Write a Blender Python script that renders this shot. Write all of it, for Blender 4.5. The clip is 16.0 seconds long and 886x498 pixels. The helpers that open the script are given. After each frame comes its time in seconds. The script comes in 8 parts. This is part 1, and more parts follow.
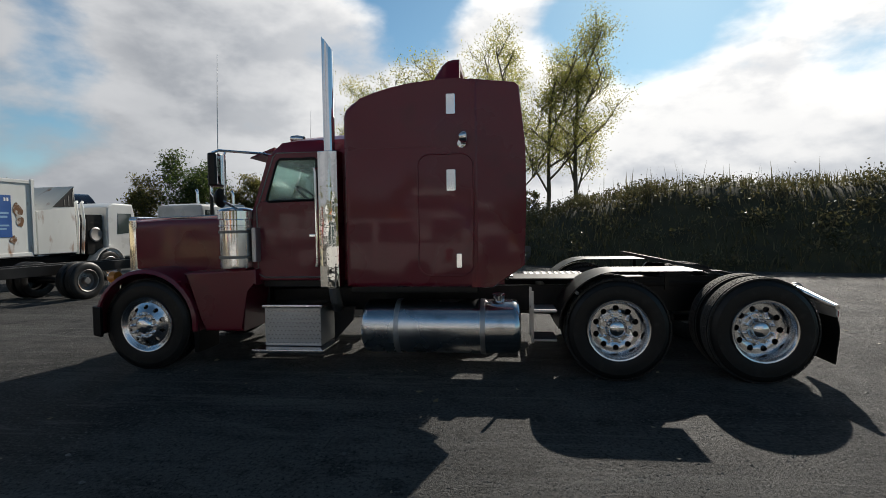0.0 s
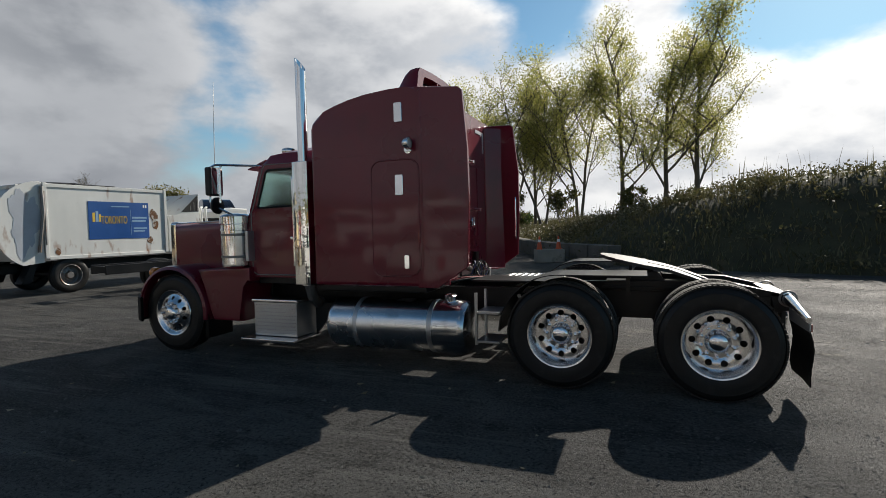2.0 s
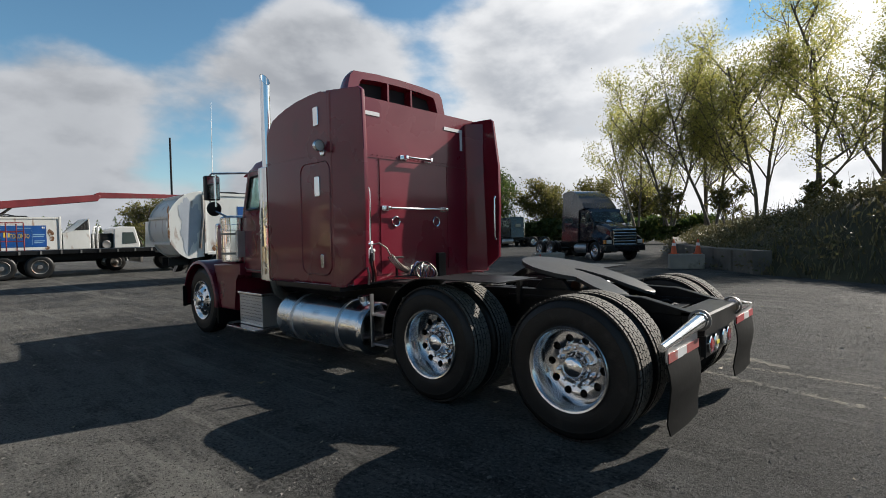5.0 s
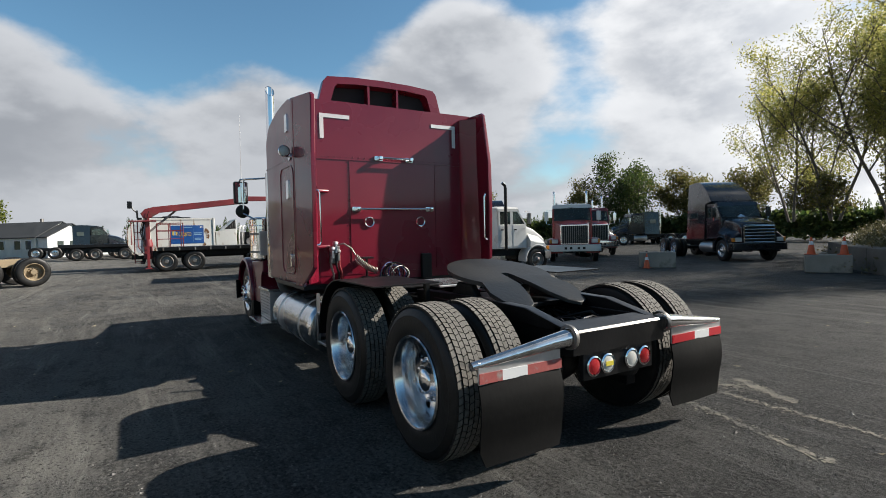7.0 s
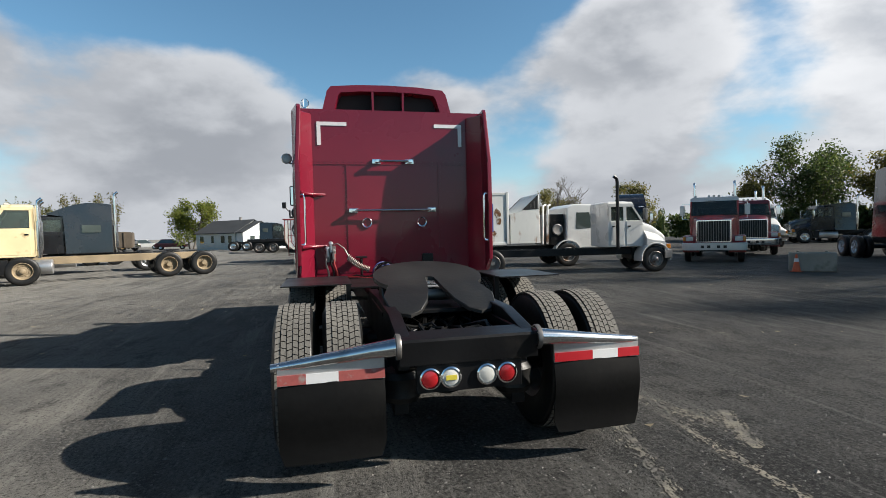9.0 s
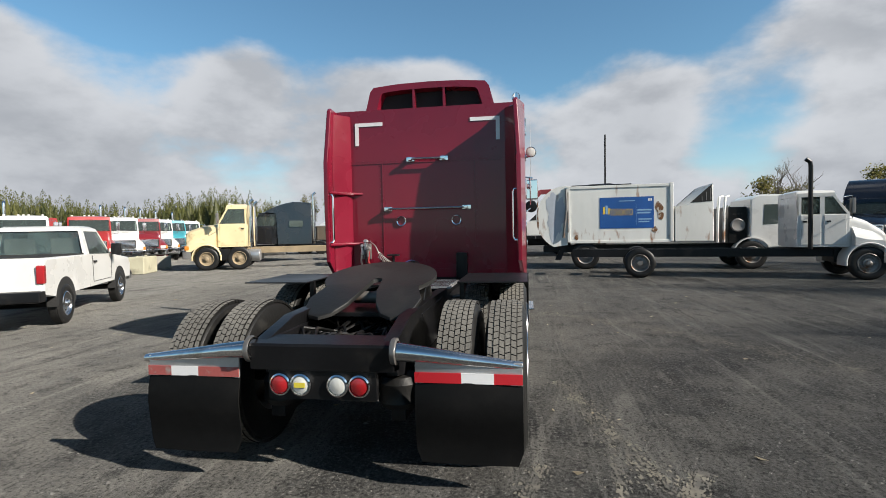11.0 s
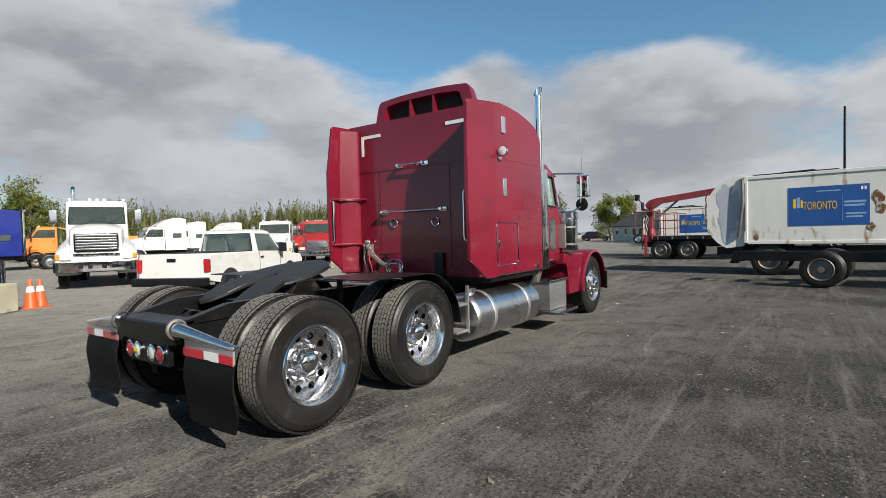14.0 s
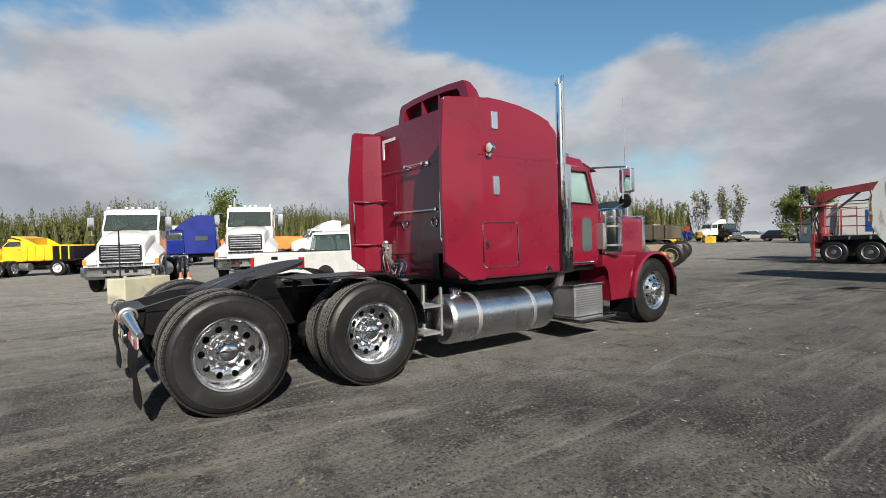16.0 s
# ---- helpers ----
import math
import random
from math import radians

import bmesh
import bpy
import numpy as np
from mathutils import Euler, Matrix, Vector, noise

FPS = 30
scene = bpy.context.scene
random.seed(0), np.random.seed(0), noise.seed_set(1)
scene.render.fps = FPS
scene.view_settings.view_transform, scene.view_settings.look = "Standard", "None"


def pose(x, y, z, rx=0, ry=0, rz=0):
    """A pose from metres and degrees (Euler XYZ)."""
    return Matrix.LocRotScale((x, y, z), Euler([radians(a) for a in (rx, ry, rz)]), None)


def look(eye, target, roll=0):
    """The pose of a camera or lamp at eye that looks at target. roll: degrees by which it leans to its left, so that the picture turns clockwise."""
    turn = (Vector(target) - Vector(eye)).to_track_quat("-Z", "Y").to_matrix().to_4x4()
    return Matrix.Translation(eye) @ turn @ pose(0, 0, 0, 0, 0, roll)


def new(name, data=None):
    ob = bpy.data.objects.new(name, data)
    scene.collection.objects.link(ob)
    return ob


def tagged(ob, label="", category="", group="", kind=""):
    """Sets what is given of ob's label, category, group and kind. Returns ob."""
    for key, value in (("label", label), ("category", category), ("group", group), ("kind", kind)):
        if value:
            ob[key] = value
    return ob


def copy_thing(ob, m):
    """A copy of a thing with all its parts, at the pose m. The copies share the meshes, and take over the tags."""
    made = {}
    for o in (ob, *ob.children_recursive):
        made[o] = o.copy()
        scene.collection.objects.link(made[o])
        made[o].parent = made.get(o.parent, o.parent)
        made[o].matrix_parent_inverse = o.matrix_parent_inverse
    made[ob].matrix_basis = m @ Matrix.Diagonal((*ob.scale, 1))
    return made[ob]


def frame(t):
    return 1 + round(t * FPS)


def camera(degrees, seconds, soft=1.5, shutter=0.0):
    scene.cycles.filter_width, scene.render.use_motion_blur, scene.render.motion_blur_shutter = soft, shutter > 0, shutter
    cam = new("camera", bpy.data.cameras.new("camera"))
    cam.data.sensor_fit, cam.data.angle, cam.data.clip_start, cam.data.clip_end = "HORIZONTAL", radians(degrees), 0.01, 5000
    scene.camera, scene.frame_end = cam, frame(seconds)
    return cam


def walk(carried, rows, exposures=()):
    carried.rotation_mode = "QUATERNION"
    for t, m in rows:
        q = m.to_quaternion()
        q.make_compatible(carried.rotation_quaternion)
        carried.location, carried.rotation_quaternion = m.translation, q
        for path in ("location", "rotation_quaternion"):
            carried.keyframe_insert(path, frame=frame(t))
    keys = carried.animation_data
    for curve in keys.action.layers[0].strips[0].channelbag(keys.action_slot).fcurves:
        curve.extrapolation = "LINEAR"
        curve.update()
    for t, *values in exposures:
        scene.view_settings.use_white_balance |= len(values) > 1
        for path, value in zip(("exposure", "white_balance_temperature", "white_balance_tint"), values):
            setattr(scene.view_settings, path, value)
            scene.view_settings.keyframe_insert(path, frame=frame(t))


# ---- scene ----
LENS = 82.40
cam = camera(LENS, 16.0, soft=0.9)
# t, eye x, y, z, yaw, pitch, roll
ROWS = [
    (0.0, -2.486, -6.427, 1.595, 6.58, -2.50, 0.89),
    (0.5, -2.026, -6.387, 1.609, 10.47, -2.51, 1.02),
    (1.0, -1.554, -6.344, 1.618, 14.87, -2.44, 1.12),
    (1.5, -1.066, -6.268, 1.615, 18.19, -2.50, 1.23),
    (2.0, -0.574, -6.151, 1.607, 21.38, -2.45, 1.35),
    (2.5, -0.110, -5.974, 1.593, 24.81, -2.45, 1.33),
    (3.0, 0.320, -5.724, 1.570, 27.99, -2.24, 1.30),
    (3.5, 0.739, -5.449, 1.535, 30.74, -1.88, 1.28),
    (4.0, 1.142, -5.163, 1.517, 34.11, -1.71, 1.24),
    (4.5, 1.509, -4.834, 1.517, 38.11, -1.70, 1.20),
    (5.0, 1.846, -4.467, 1.525, 42.44, -1.78, 1.18),
    (5.5, 2.160, -4.069, 1.535, 46.81, -1.87, 1.18),
    (6.0, 2.459, -3.646, 1.536, 50.94, -1.89, 1.22),
    (6.5, 2.767, -3.227, 1.535, 54.82, -1.87, 1.31),
    (7.0, 3.045, -2.779, 1.524, 58.74, -1.81, 1.36),
    (7.5, 3.293, -2.313, 1.521, 62.74, -1.77, 1.43),
    (8.0, 3.509, -1.849, 1.526, 67.39, -1.79, 1.48),
    (8.5, 3.692, -1.371, 1.531, 71.92, -1.82, 1.48),
    (9.0, 3.788, -0.871, 1.540, 76.81, -1.92, 1.38),
    (9.5, 3.812, -0.355, 1.550, 82.01, -2.02, 1.26),
    (10.0, 3.777, 0.171, 1.555, 87.46, -2.09, 1.16),
    (10.5, 3.700, 0.701, 1.553, 93.09, -2.09, 1.16),
    (11.0, 3.598, 1.231, 1.552, 99.35, -2.12, 1.15),
    (11.5, 3.511, 1.760, 1.538, 104.50, -1.98, 1.28),
    (12.0, 3.424, 2.281, 1.521, 109.42, -1.89, 1.31),
    (12.5, 3.301, 2.796, 1.521, 114.87, -1.78, 1.33),
    (13.0, 3.135, 3.307, 1.521, 119.30, -1.64, 1.40),
    (13.5, 2.910, 3.805, 1.508, 121.93, -1.71, 1.46),
    (14.0, 2.622, 4.279, 1.496, 125.55, -1.56, 1.51),
    (14.5, 2.282, 4.710, 1.489, 130.85, -1.41, 1.57),
    (15.0, 1.915, 5.083, 1.481, 135.93, -1.25, 1.55),
    (15.5, 1.531, 5.415, 1.469, 139.89, -1.14, 1.51),
    (16.0, 1.114, 5.718, 1.448, 143.68, -1.08, 1.58),
]
EXPOSURES = [(0.0, 0.46), (3.5, 0.68), (6.5, 0.96), (9.0, 1.03), (11.0, 1.02), (12.5, 0.91), (16.0, 0.86)]
walk(cam, [(t, pose(x, y, z, 90 + pitch, roll, yaw)) for t, x, y, z, yaw, pitch, roll in ROWS], EXPOSURES)

# ---- world, sun ----
SUN_TO = Vector((0.34, 1.0, 0.655)).normalized()
SUN_EL = math.asin(SUN_TO.z)
SUN_AZ = math.atan2(SUN_TO.x, SUN_TO.y)

world = bpy.data.worlds.new("sky")
scene.world = world
world.use_nodes = True
wn, wl = world.node_tree.nodes, world.node_tree.links
wn.clear()


def wnode(kind, **values):
    n = wn.new(kind)
    for k, v in values.items():
        if k in n.inputs:
            n.inputs[k].default_value = v
    return n


def wmath(op, a, b=None, c=None, clamp=False):
    n = wn.new("ShaderNodeMath")
    n.operation, n.use_clamp = op, clamp
    for i, v in enumerate((a, b, c)):
        if v is None:
            continue
        if isinstance(v, (int, float)):
            n.inputs[i].default_value = v
        else:
            wl.new(v, n.inputs[i])
    return n.outputs[0]


def wmix(fac, a, b):
    n = wn.new("ShaderNodeMix")
    n.data_type = "RGBA"
    for i, v in ((0, fac), (6, a), (7, b)):
        if isinstance(v, tuple):
            n.inputs[i].default_value = (*v, 1)
        elif isinstance(v, (int, float)):
            n.inputs[i].default_value = v
        else:
            wl.new(v, n.inputs[i])
    return n.outputs[2]


def wramp(v, lo, hi):
    n = wn.new("ShaderNodeMapRange")
    n.interpolation_type = "SMOOTHSTEP"
    wl.new(v, n.inputs[0])
    n.inputs[1].default_value, n.inputs[2].default_value = lo, hi
    return n.outputs[0]


sky = wn.new("ShaderNodeTexSky")
sky.sky_type, sky.sun_disc = "NISHITA", False
sky.sun_elevation, sky.sun_rotation = SUN_EL, SUN_AZ
sky.air_density, sky.dust_density, sky.ozone_density = 1.0, 0.3, 2.2
coord = wn.new("ShaderNodeTexCoord")
split = wn.new("ShaderNodeSeparateXYZ")
wl.new(coord.outputs["Generated"], split.inputs[0])
dx, dy, dz = split.outputs
def wnoise(scale, detail, rough, warp, z, up=0.0):
    m = wn.new("ShaderNodeMapping")
    wl.new(coord.outputs["Generated"], m.inputs[0])
    m.inputs[3].default_value = (1.0, 1.0, 1.9)
    m.inputs[1].default_value = (z, z * 0.7, z * 1.9 + up)
    n = wn.new("ShaderNodeTexNoise")
    wl.new(m.outputs[0], n.inputs["Vector"])
    n.inputs["Scale"].default_value, n.inputs["Detail"].default_value = scale, detail
    n.inputs["Roughness"].default_value, n.inputs["Distortion"].default_value = rough, warp
    return n.outputs[0]


CLOUD_SHIFT = 4.3
big = wnoise(2.3, 6.0, 0.50, 0.15, CLOUD_SHIFT)
fine = wnoise(6.0, 8.0, 0.56, 0.10, CLOUD_SHIFT + 2.0)
puff = wmath("ADD", wmath("MULTIPLY", big, 0.72), wmath("MULTIPLY", fine, 0.28))
over = wmath("ADD", wmath("MULTIPLY", wnoise(2.3, 6.0, 0.50, 0.15, CLOUD_SHIFT, 0.11), 0.72), wmath("MULTIPLY", wnoise(6.0, 8.0, 0.56, 0.10, CLOUD_SHIFT + 2.0, 0.04), 0.28))
belly = wramp(wmath("SUBTRACT", over, puff), -0.06, 0.09)
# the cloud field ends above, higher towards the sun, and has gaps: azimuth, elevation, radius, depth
lowness = wmath("SUBTRACT", 1.0, wramp(wmath("SUBTRACT", dz, wmath("MULTIPLY", wmath("MAXIMUM", dy, 0.0), 0.10)), 0.285, 0.385))
dens = wmath("ADD", puff, wmath("MULTIPLY", wmath("SUBTRACT", lowness, 0.5), 0.23))
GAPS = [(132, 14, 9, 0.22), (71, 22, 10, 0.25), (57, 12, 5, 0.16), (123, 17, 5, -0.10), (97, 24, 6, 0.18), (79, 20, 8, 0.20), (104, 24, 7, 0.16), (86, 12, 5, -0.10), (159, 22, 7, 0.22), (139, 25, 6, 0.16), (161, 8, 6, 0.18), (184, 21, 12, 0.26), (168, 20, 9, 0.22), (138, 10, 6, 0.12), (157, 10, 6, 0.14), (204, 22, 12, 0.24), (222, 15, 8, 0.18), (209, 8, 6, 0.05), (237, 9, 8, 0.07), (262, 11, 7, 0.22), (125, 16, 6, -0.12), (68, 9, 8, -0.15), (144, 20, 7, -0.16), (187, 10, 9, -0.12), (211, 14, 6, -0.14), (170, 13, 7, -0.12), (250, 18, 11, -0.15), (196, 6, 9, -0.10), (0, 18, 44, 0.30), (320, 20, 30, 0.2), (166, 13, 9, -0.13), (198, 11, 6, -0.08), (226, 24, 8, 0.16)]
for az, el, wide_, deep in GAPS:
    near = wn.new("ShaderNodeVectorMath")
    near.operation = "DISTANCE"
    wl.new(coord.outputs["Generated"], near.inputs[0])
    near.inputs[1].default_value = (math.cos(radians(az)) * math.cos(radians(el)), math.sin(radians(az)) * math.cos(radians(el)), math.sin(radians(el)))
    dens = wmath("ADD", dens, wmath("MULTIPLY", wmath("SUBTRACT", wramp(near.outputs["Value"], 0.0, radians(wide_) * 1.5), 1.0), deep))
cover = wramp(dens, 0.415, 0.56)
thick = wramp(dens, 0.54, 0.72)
toward = wmath("MAXIMUM", wmath("ADD", wmath("MULTIPLY", dx, SUN_TO.x), wmath("ADD", wmath("MULTIPLY", dy, SUN_TO.y), wmath("MULTIPLY", dz, SUN_TO.z))), 0.0)
glow = wmath("POWER", toward, 2.6)
bright = wmath("ADD", 0.73, wmath("MULTIPLY", glow, 1.12))
white = wmix(glow, (0.80, 0.83, 0.88), (1.0, 0.97, 0.92))
grey = (0.42, 0.45, 0.50)
cloud_tint = wmix(wmath("ADD", wmath("MULTIPLY", thick, 0.30), wmath("MULTIPLY", belly, 0.62)), white, grey)
cloud = wn.new("ShaderNodeVectorMath")
cloud.operation = "SCALE"
wl.new(cloud_tint, cloud.inputs[0])
wl.new(bright, cloud.inputs[3])
blue = wn.new("ShaderNodeVectorMath")
blue.operation = "SCALE"
wl.new(sky.outputs[0], blue.inputs[0])
blue.inputs[3].default_value = 0.122
haze = wmath("SUBTRACT", 1.0, wramp(dz, 0.0, 0.20))
tint = wn.new("ShaderNodeVectorMath")
tint.operation = "MULTIPLY"
wl.new(blue.outputs[0], tint.inputs[0])
tint.inputs[1].default_value = (0.77, 1.03, 1.03)
# upper sky, mostly unseen, dimmed by up to half to deepen ground shade
deep = wn.new("ShaderNodeVectorMath")
deep.operation = "SCALE"
wl.new(tint.outputs[0], deep.inputs[0])
wl.new(wmath("SUBTRACT", 1.0, wmath("MULTIPLY", wramp(dz, 0.40, 0.80), 0.5)), deep.inputs[3])
base = wmix(wmath("MULTIPLY", haze, 0.55), deep.outputs[0], (0.60, 0.68, 0.76))
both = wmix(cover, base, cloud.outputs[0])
back = wn.new("ShaderNodeBackground")
wl.new(both, back.inputs[0])
back.inputs[1].default_value = 0.54
out = wn.new("ShaderNodeOutputWorld")
wl.new(back.outputs[0], out.inputs[0])

sun = new("sun", bpy.data.lights.new("sun", "SUN"))
sun.data.energy, sun.data.angle, sun.data.color = 5.0, radians(0.6), (1.0, 0.93, 0.83)
sun.matrix_world = look(SUN_TO * 60, (0, 0, 0))

# ---- materials ----
def material(name, colour, rough=0.5, metal=0.0, coat=0.0, vary=0.12, grain=40.0, bump=0.0, spots=None, spot_scale=3.0, spot_lo=0.58, spot_hi=0.7, rough_vary=0.1, per_object=0.0, stretch=None, alpha=None, emit=None, trans=0.0, spec=0.5):
    """A surface with variation at two scales, an optional stain colour and fine relief."""
    m = bpy.data.materials.new(name)
    m.use_nodes = True
    n, l = m.node_tree.nodes, m.node_tree.links
    p = n["Principled BSDF"]
    tc = n.new("ShaderNodeTexCoord")
    vec = tc.outputs["Object"]
    if stretch:
        mp = n.new("ShaderNodeMapping")
        mp.inputs[3].default_value = stretch
        l.new(vec, mp.inputs[0])
        vec = mp.outputs[0]

    def noise_node(scale, detail):
        t = n.new("ShaderNodeTexNoise")
        l.new(vec, t.inputs["Vector"])
        t.inputs["Scale"].default_value, t.inputs["Detail"].default_value = scale, detail
        return t.outputs[0]

    def mixed(fac, a, b):
        x = n.new("ShaderNodeMix")
        x.data_type = "RGBA"
        for i, v in ((0, fac), (6, a), (7, b)):
            if isinstance(v, tuple):
                x.inputs[i].default_value = (*v[:3], 1)
            elif isinstance(v, (int, float)):
                x.inputs[i].default_value = v
            else:
                l.new(v, x.inputs[i])
        return x.outputs[2]

    def ranged(v, lo, hi, a=0.0, b=1.0):
        x = n.new("ShaderNodeMapRange")
        l.new(v, x.inputs[0])
        for i, q in ((1, lo), (2, hi), (3, a), (4, b)):
            x.inputs[i].default_value = q
        return x.outputs[0]

    large, small = noise_node(1.3, 4), noise_node(grain, 3)
    dark = tuple(c * (1 - vary) for c in colour)
    light = tuple(min(1.0, c * (1 + vary)) for c in colour)
    col = mixed(ranged(large, 0.35, 0.65), dark, light)
    col = mixed(ranged(small, 0.4, 0.75, 0.0, min(1.0, vary * 2.5)), col, dark)
    if spots:
        col = mixed(ranged(noise_node(spot_scale, 6), spot_lo, spot_hi), col, spots)
    if per_object:
        info = n.new("ShaderNodeObjectInfo")
        col = mixed(ranged(info.outputs["Random"], 0, 1, 0, per_object), col, tuple(c * 0.45 for c in colour))
    l.new(col, p.inputs["Base Color"])
    l.new(ranged(large, 0.3, 0.7, max(0.02, rough - rough_vary), min(1.0, rough + rough_vary)), p.inputs["Roughness"])
    p.inputs["Metallic"].default_value = metal
    p.inputs["Coat Weight"].default_value = coat
    p.inputs["Coat Roughness"].default_value = 0.06
    p.inputs["Transmission Weight"].default_value = trans
    p.inputs["Specular IOR Level"].default_value = spec
    if bump:
        b = n.new("ShaderNodeBump")
        b.inputs["Strength"].default_value = bump
        b.inputs["Distance"].default_value = 0.01
        l.new(small, b.inputs["Height"])
        l.new(b.outputs[0], p.inputs["Normal"])
    if emit:
        p.inputs["Emission Color"].default_value, p.inputs["Emission Strength"].default_value = (*emit[:3], 1), emit[3]
    return m


MAROON = material("maroon_paint", (0.134, 0.0058, 0.0178), 0.30, 0.0, 0.5, 0.10, 60, spots=(0.082, 0.0082, 0.01476), spot_scale=2.2, spot_lo=0.6, spot_hi=0.85, rough_vary=0.08, spec=0.3)
CHROME = material("chrome", (0.80, 0.80, 0.81), 0.10, 1.0, 0, 0.06, 90, rough_vary=0.05)
ALU = material("polished_aluminium", (0.72, 0.72, 0.73), 0.20, 1.0, 0, 0.10, 70, spots=(0.5, 0.49, 0.47), spot_scale=6, rough_vary=0.08)
DULL_ALU = material("dull_aluminium", (0.50, 0.50, 0.50), 0.42, 0.9, 0, 0.15, 50, bump=0.1)
STEEL = material("worn_steel", (0.22, 0.21, 0.20), 0.5, 0.7, 0, 0.25, 40, bump=0.15, spots=(0.16, 0.09, 0.05))
BLACK = material("black_frame_paint", (0.00592, 0.00592, 0.00666), 0.38, 0, 0, 0.3, 35, bump=0.1, spots=(0.01628, 0.0148, 0.01332), spot_scale=5, spot_lo=0.6, spot_hi=0.8, spec=0.3)
GREASE = material("greasy_black_steel", (0.00888, 0.00888, 0.00888), 0.38, 0.3, 0, 0.3, 30, bump=0.25, spots=(0.037, 0.0333, 0.0296), spot_scale=7, spec=0.3)
RUBBER = material("tyre_rubber", (0.0095, 0.0093, 0.0091), 0.46, 0, 0, 0.25, 55, bump=0.2, spots=(0.02516, 0.02442, 0.0222), spot_scale=9, spot_lo=0.55, spot_hi=0.8, spec=0.3)
TREAD = material("dusty_tread_rubber", (0.13, 0.123, 0.110), 0.9, 0, 0, 0.3, 60, bump=0.3, spots=(0.05, 0.048, 0.044), spot_scale=6)
FLAP = material("rubber_mudflap", (0.0040, 0.0040, 0.0040), 0.55, 0, 0, 0.3, 25, bump=0.1, spots=(0.01184, 0.0111, 0.01036), spot_scale=2.5, spot_lo=0.55, spot_hi=0.85, spec=0.12)
GLASS = material("tinted_glass", (0.05, 0.065, 0.062), 0.05, 0, 0.6, 0.1, 10, rough_vary=0.03, spec=0.8)
CLEAR = material("green_window_glass", (0.62, 0.80, 0.74), 0.05, 0, 0, 0.1, 8, rough_vary=0.02, trans=0.9)
MIRROR = material("mirror_glass", (0.85, 0.87, 0.88), 0.03, 1.0, 0, 0.02, 10, rough_vary=0.01)
RED_LENS = material("red_lamp_lens", (0.3108, 0.0111, 0.0148), 0.18, 0, 0.7, 0.2, 140, bump=0.2)
AMBER_LENS = material("amber_lamp_lens", (0.555, 0.1924, 0.0222), 0.2, 0, 0.7, 0.15, 140, bump=0.2)
CLEAR_LENS = material("clear_lamp_lens", (0.4884, 0.4884, 0.4588), 0.2, 0, 0.8, 0.15, 140, bump=0.2)
RED_TAPE = material("red_reflective_tape", (0.407, 0.0148, 0.0222), 0.35, 0, 0.4, 0.15, 80)
WHITE_TAPE = material("white_reflective_tape", (0.6336, 0.6336, 0.6336), 0.35, 0, 0.4, 0.1, 80)
YELLOW_TAPE = material("yellow_sticker", (0.555, 0.4588, 0.0444), 0.5, 0, 0, 0.1, 80)
WHITE = material("white_vehicle_paint", (0.53, 0.53, 0.515), 0.32, 0, 0.5, 0.05, 30, spots=(0.4576, 0.44, 0.4048), spot_scale=2.5, spot_lo=0.62, spot_hi=0.9)
WORN_WHITE = material("rust_streaked_white_paint", (0.5808, 0.5808, 0.5544), 0.45, 0, 0.1, 0.08, 30, spots=(0.2288, 0.1056, 0.044), spot_scale=3.4, spot_lo=0.60, spot_hi=0.72, stretch=(1, 1, 0.35))
PATCH_GREY = material("peeled_grey_primer", (0.3696, 0.396, 0.44), 0.55, 0, 0, 0.12, 20, bump=0.1)
RED_PAINT = material("red_vehicle_paint", (0.2664, 0.01628, 0.0148), 0.35, 0, 0.5, 0.1, 30)
DARK_RED = material("dark_red_paint", (0.148, 0.01036, 0.0148), 0.35, 0, 0.5, 0.12, 30)
CRANE_RED = material("faded_crane_red", (0.165, 0.0155, 0.019), 0.5, 0, 0.1, 0.2, 25, spots=(0.1184, 0.037, 0.0296))
NAVY = material("dark_navy_paint", (0.00444, 0.00666, 0.01332), 0.22, 0, 0.55, 0.15, 30)
JET = material("black_vehicle_paint", (0.00888, 0.00888, 0.01036), 0.25, 0, 0.8, 0.15, 30)
CREAM = material("cream_vehicle_paint", (0.5984, 0.4928, 0.2904), 0.45, 0, 0.2, 0.08, 30, spots=(0.352, 0.2728, 0.1496))
BLUE = material("blue_vehicle_paint", (0.003, 0.012, 0.13), 0.4, 0, 0.1, 0.1, 30, spec=0.15)
YELLOW = material("yellow_vehicle_paint", (0.6864, 0.3872, 0.0132), 0.4, 0, 0.3, 0.08, 30)
ORANGE = material("orange_vehicle_paint", (0.6336, 0.1584, 0.0176), 0.45, 0, 0.2, 0.1, 30)
TEAL = material("teal_vehicle_paint", (0.037, 0.222, 0.2664), 0.4, 0, 0.3, 0.1, 30)
SIGN_BLUE = material("blue_sign_vinyl", (0.00888, 0.0666, 0.2516), 0.35, 0, 0.2, 0.15, 20)
SIGN_YELLOW = material("yellow_sign_letters", (0.555, 0.37, 0.037), 0.5)
SIGN_PALE = material("pale_blue_sign_letters", (0.185, 0.3108, 0.4588), 0.5)
SIGN_WHITE = material("white_sign_letters", (0.66, 0.66, 0.66), 0.5)
TAN_STEEL = material("dusty_tan_steel", (0.222, 0.1702, 0.1036), 0.7, 0, 0, 0.25, 25, bump=0.15)
DUMP_BROWN = material("rusty_dump_body", (0.0814, 0.0629, 0.0444), 0.7, 0.1, 0, 0.3, 20, bump=0.2)
# cab linings, and flat dark sheets that stand in for shaded openings
INTERIOR = material("dark_cab_interior", (0.0222, 0.0222, 0.0222), 0.8, spec=0.2)
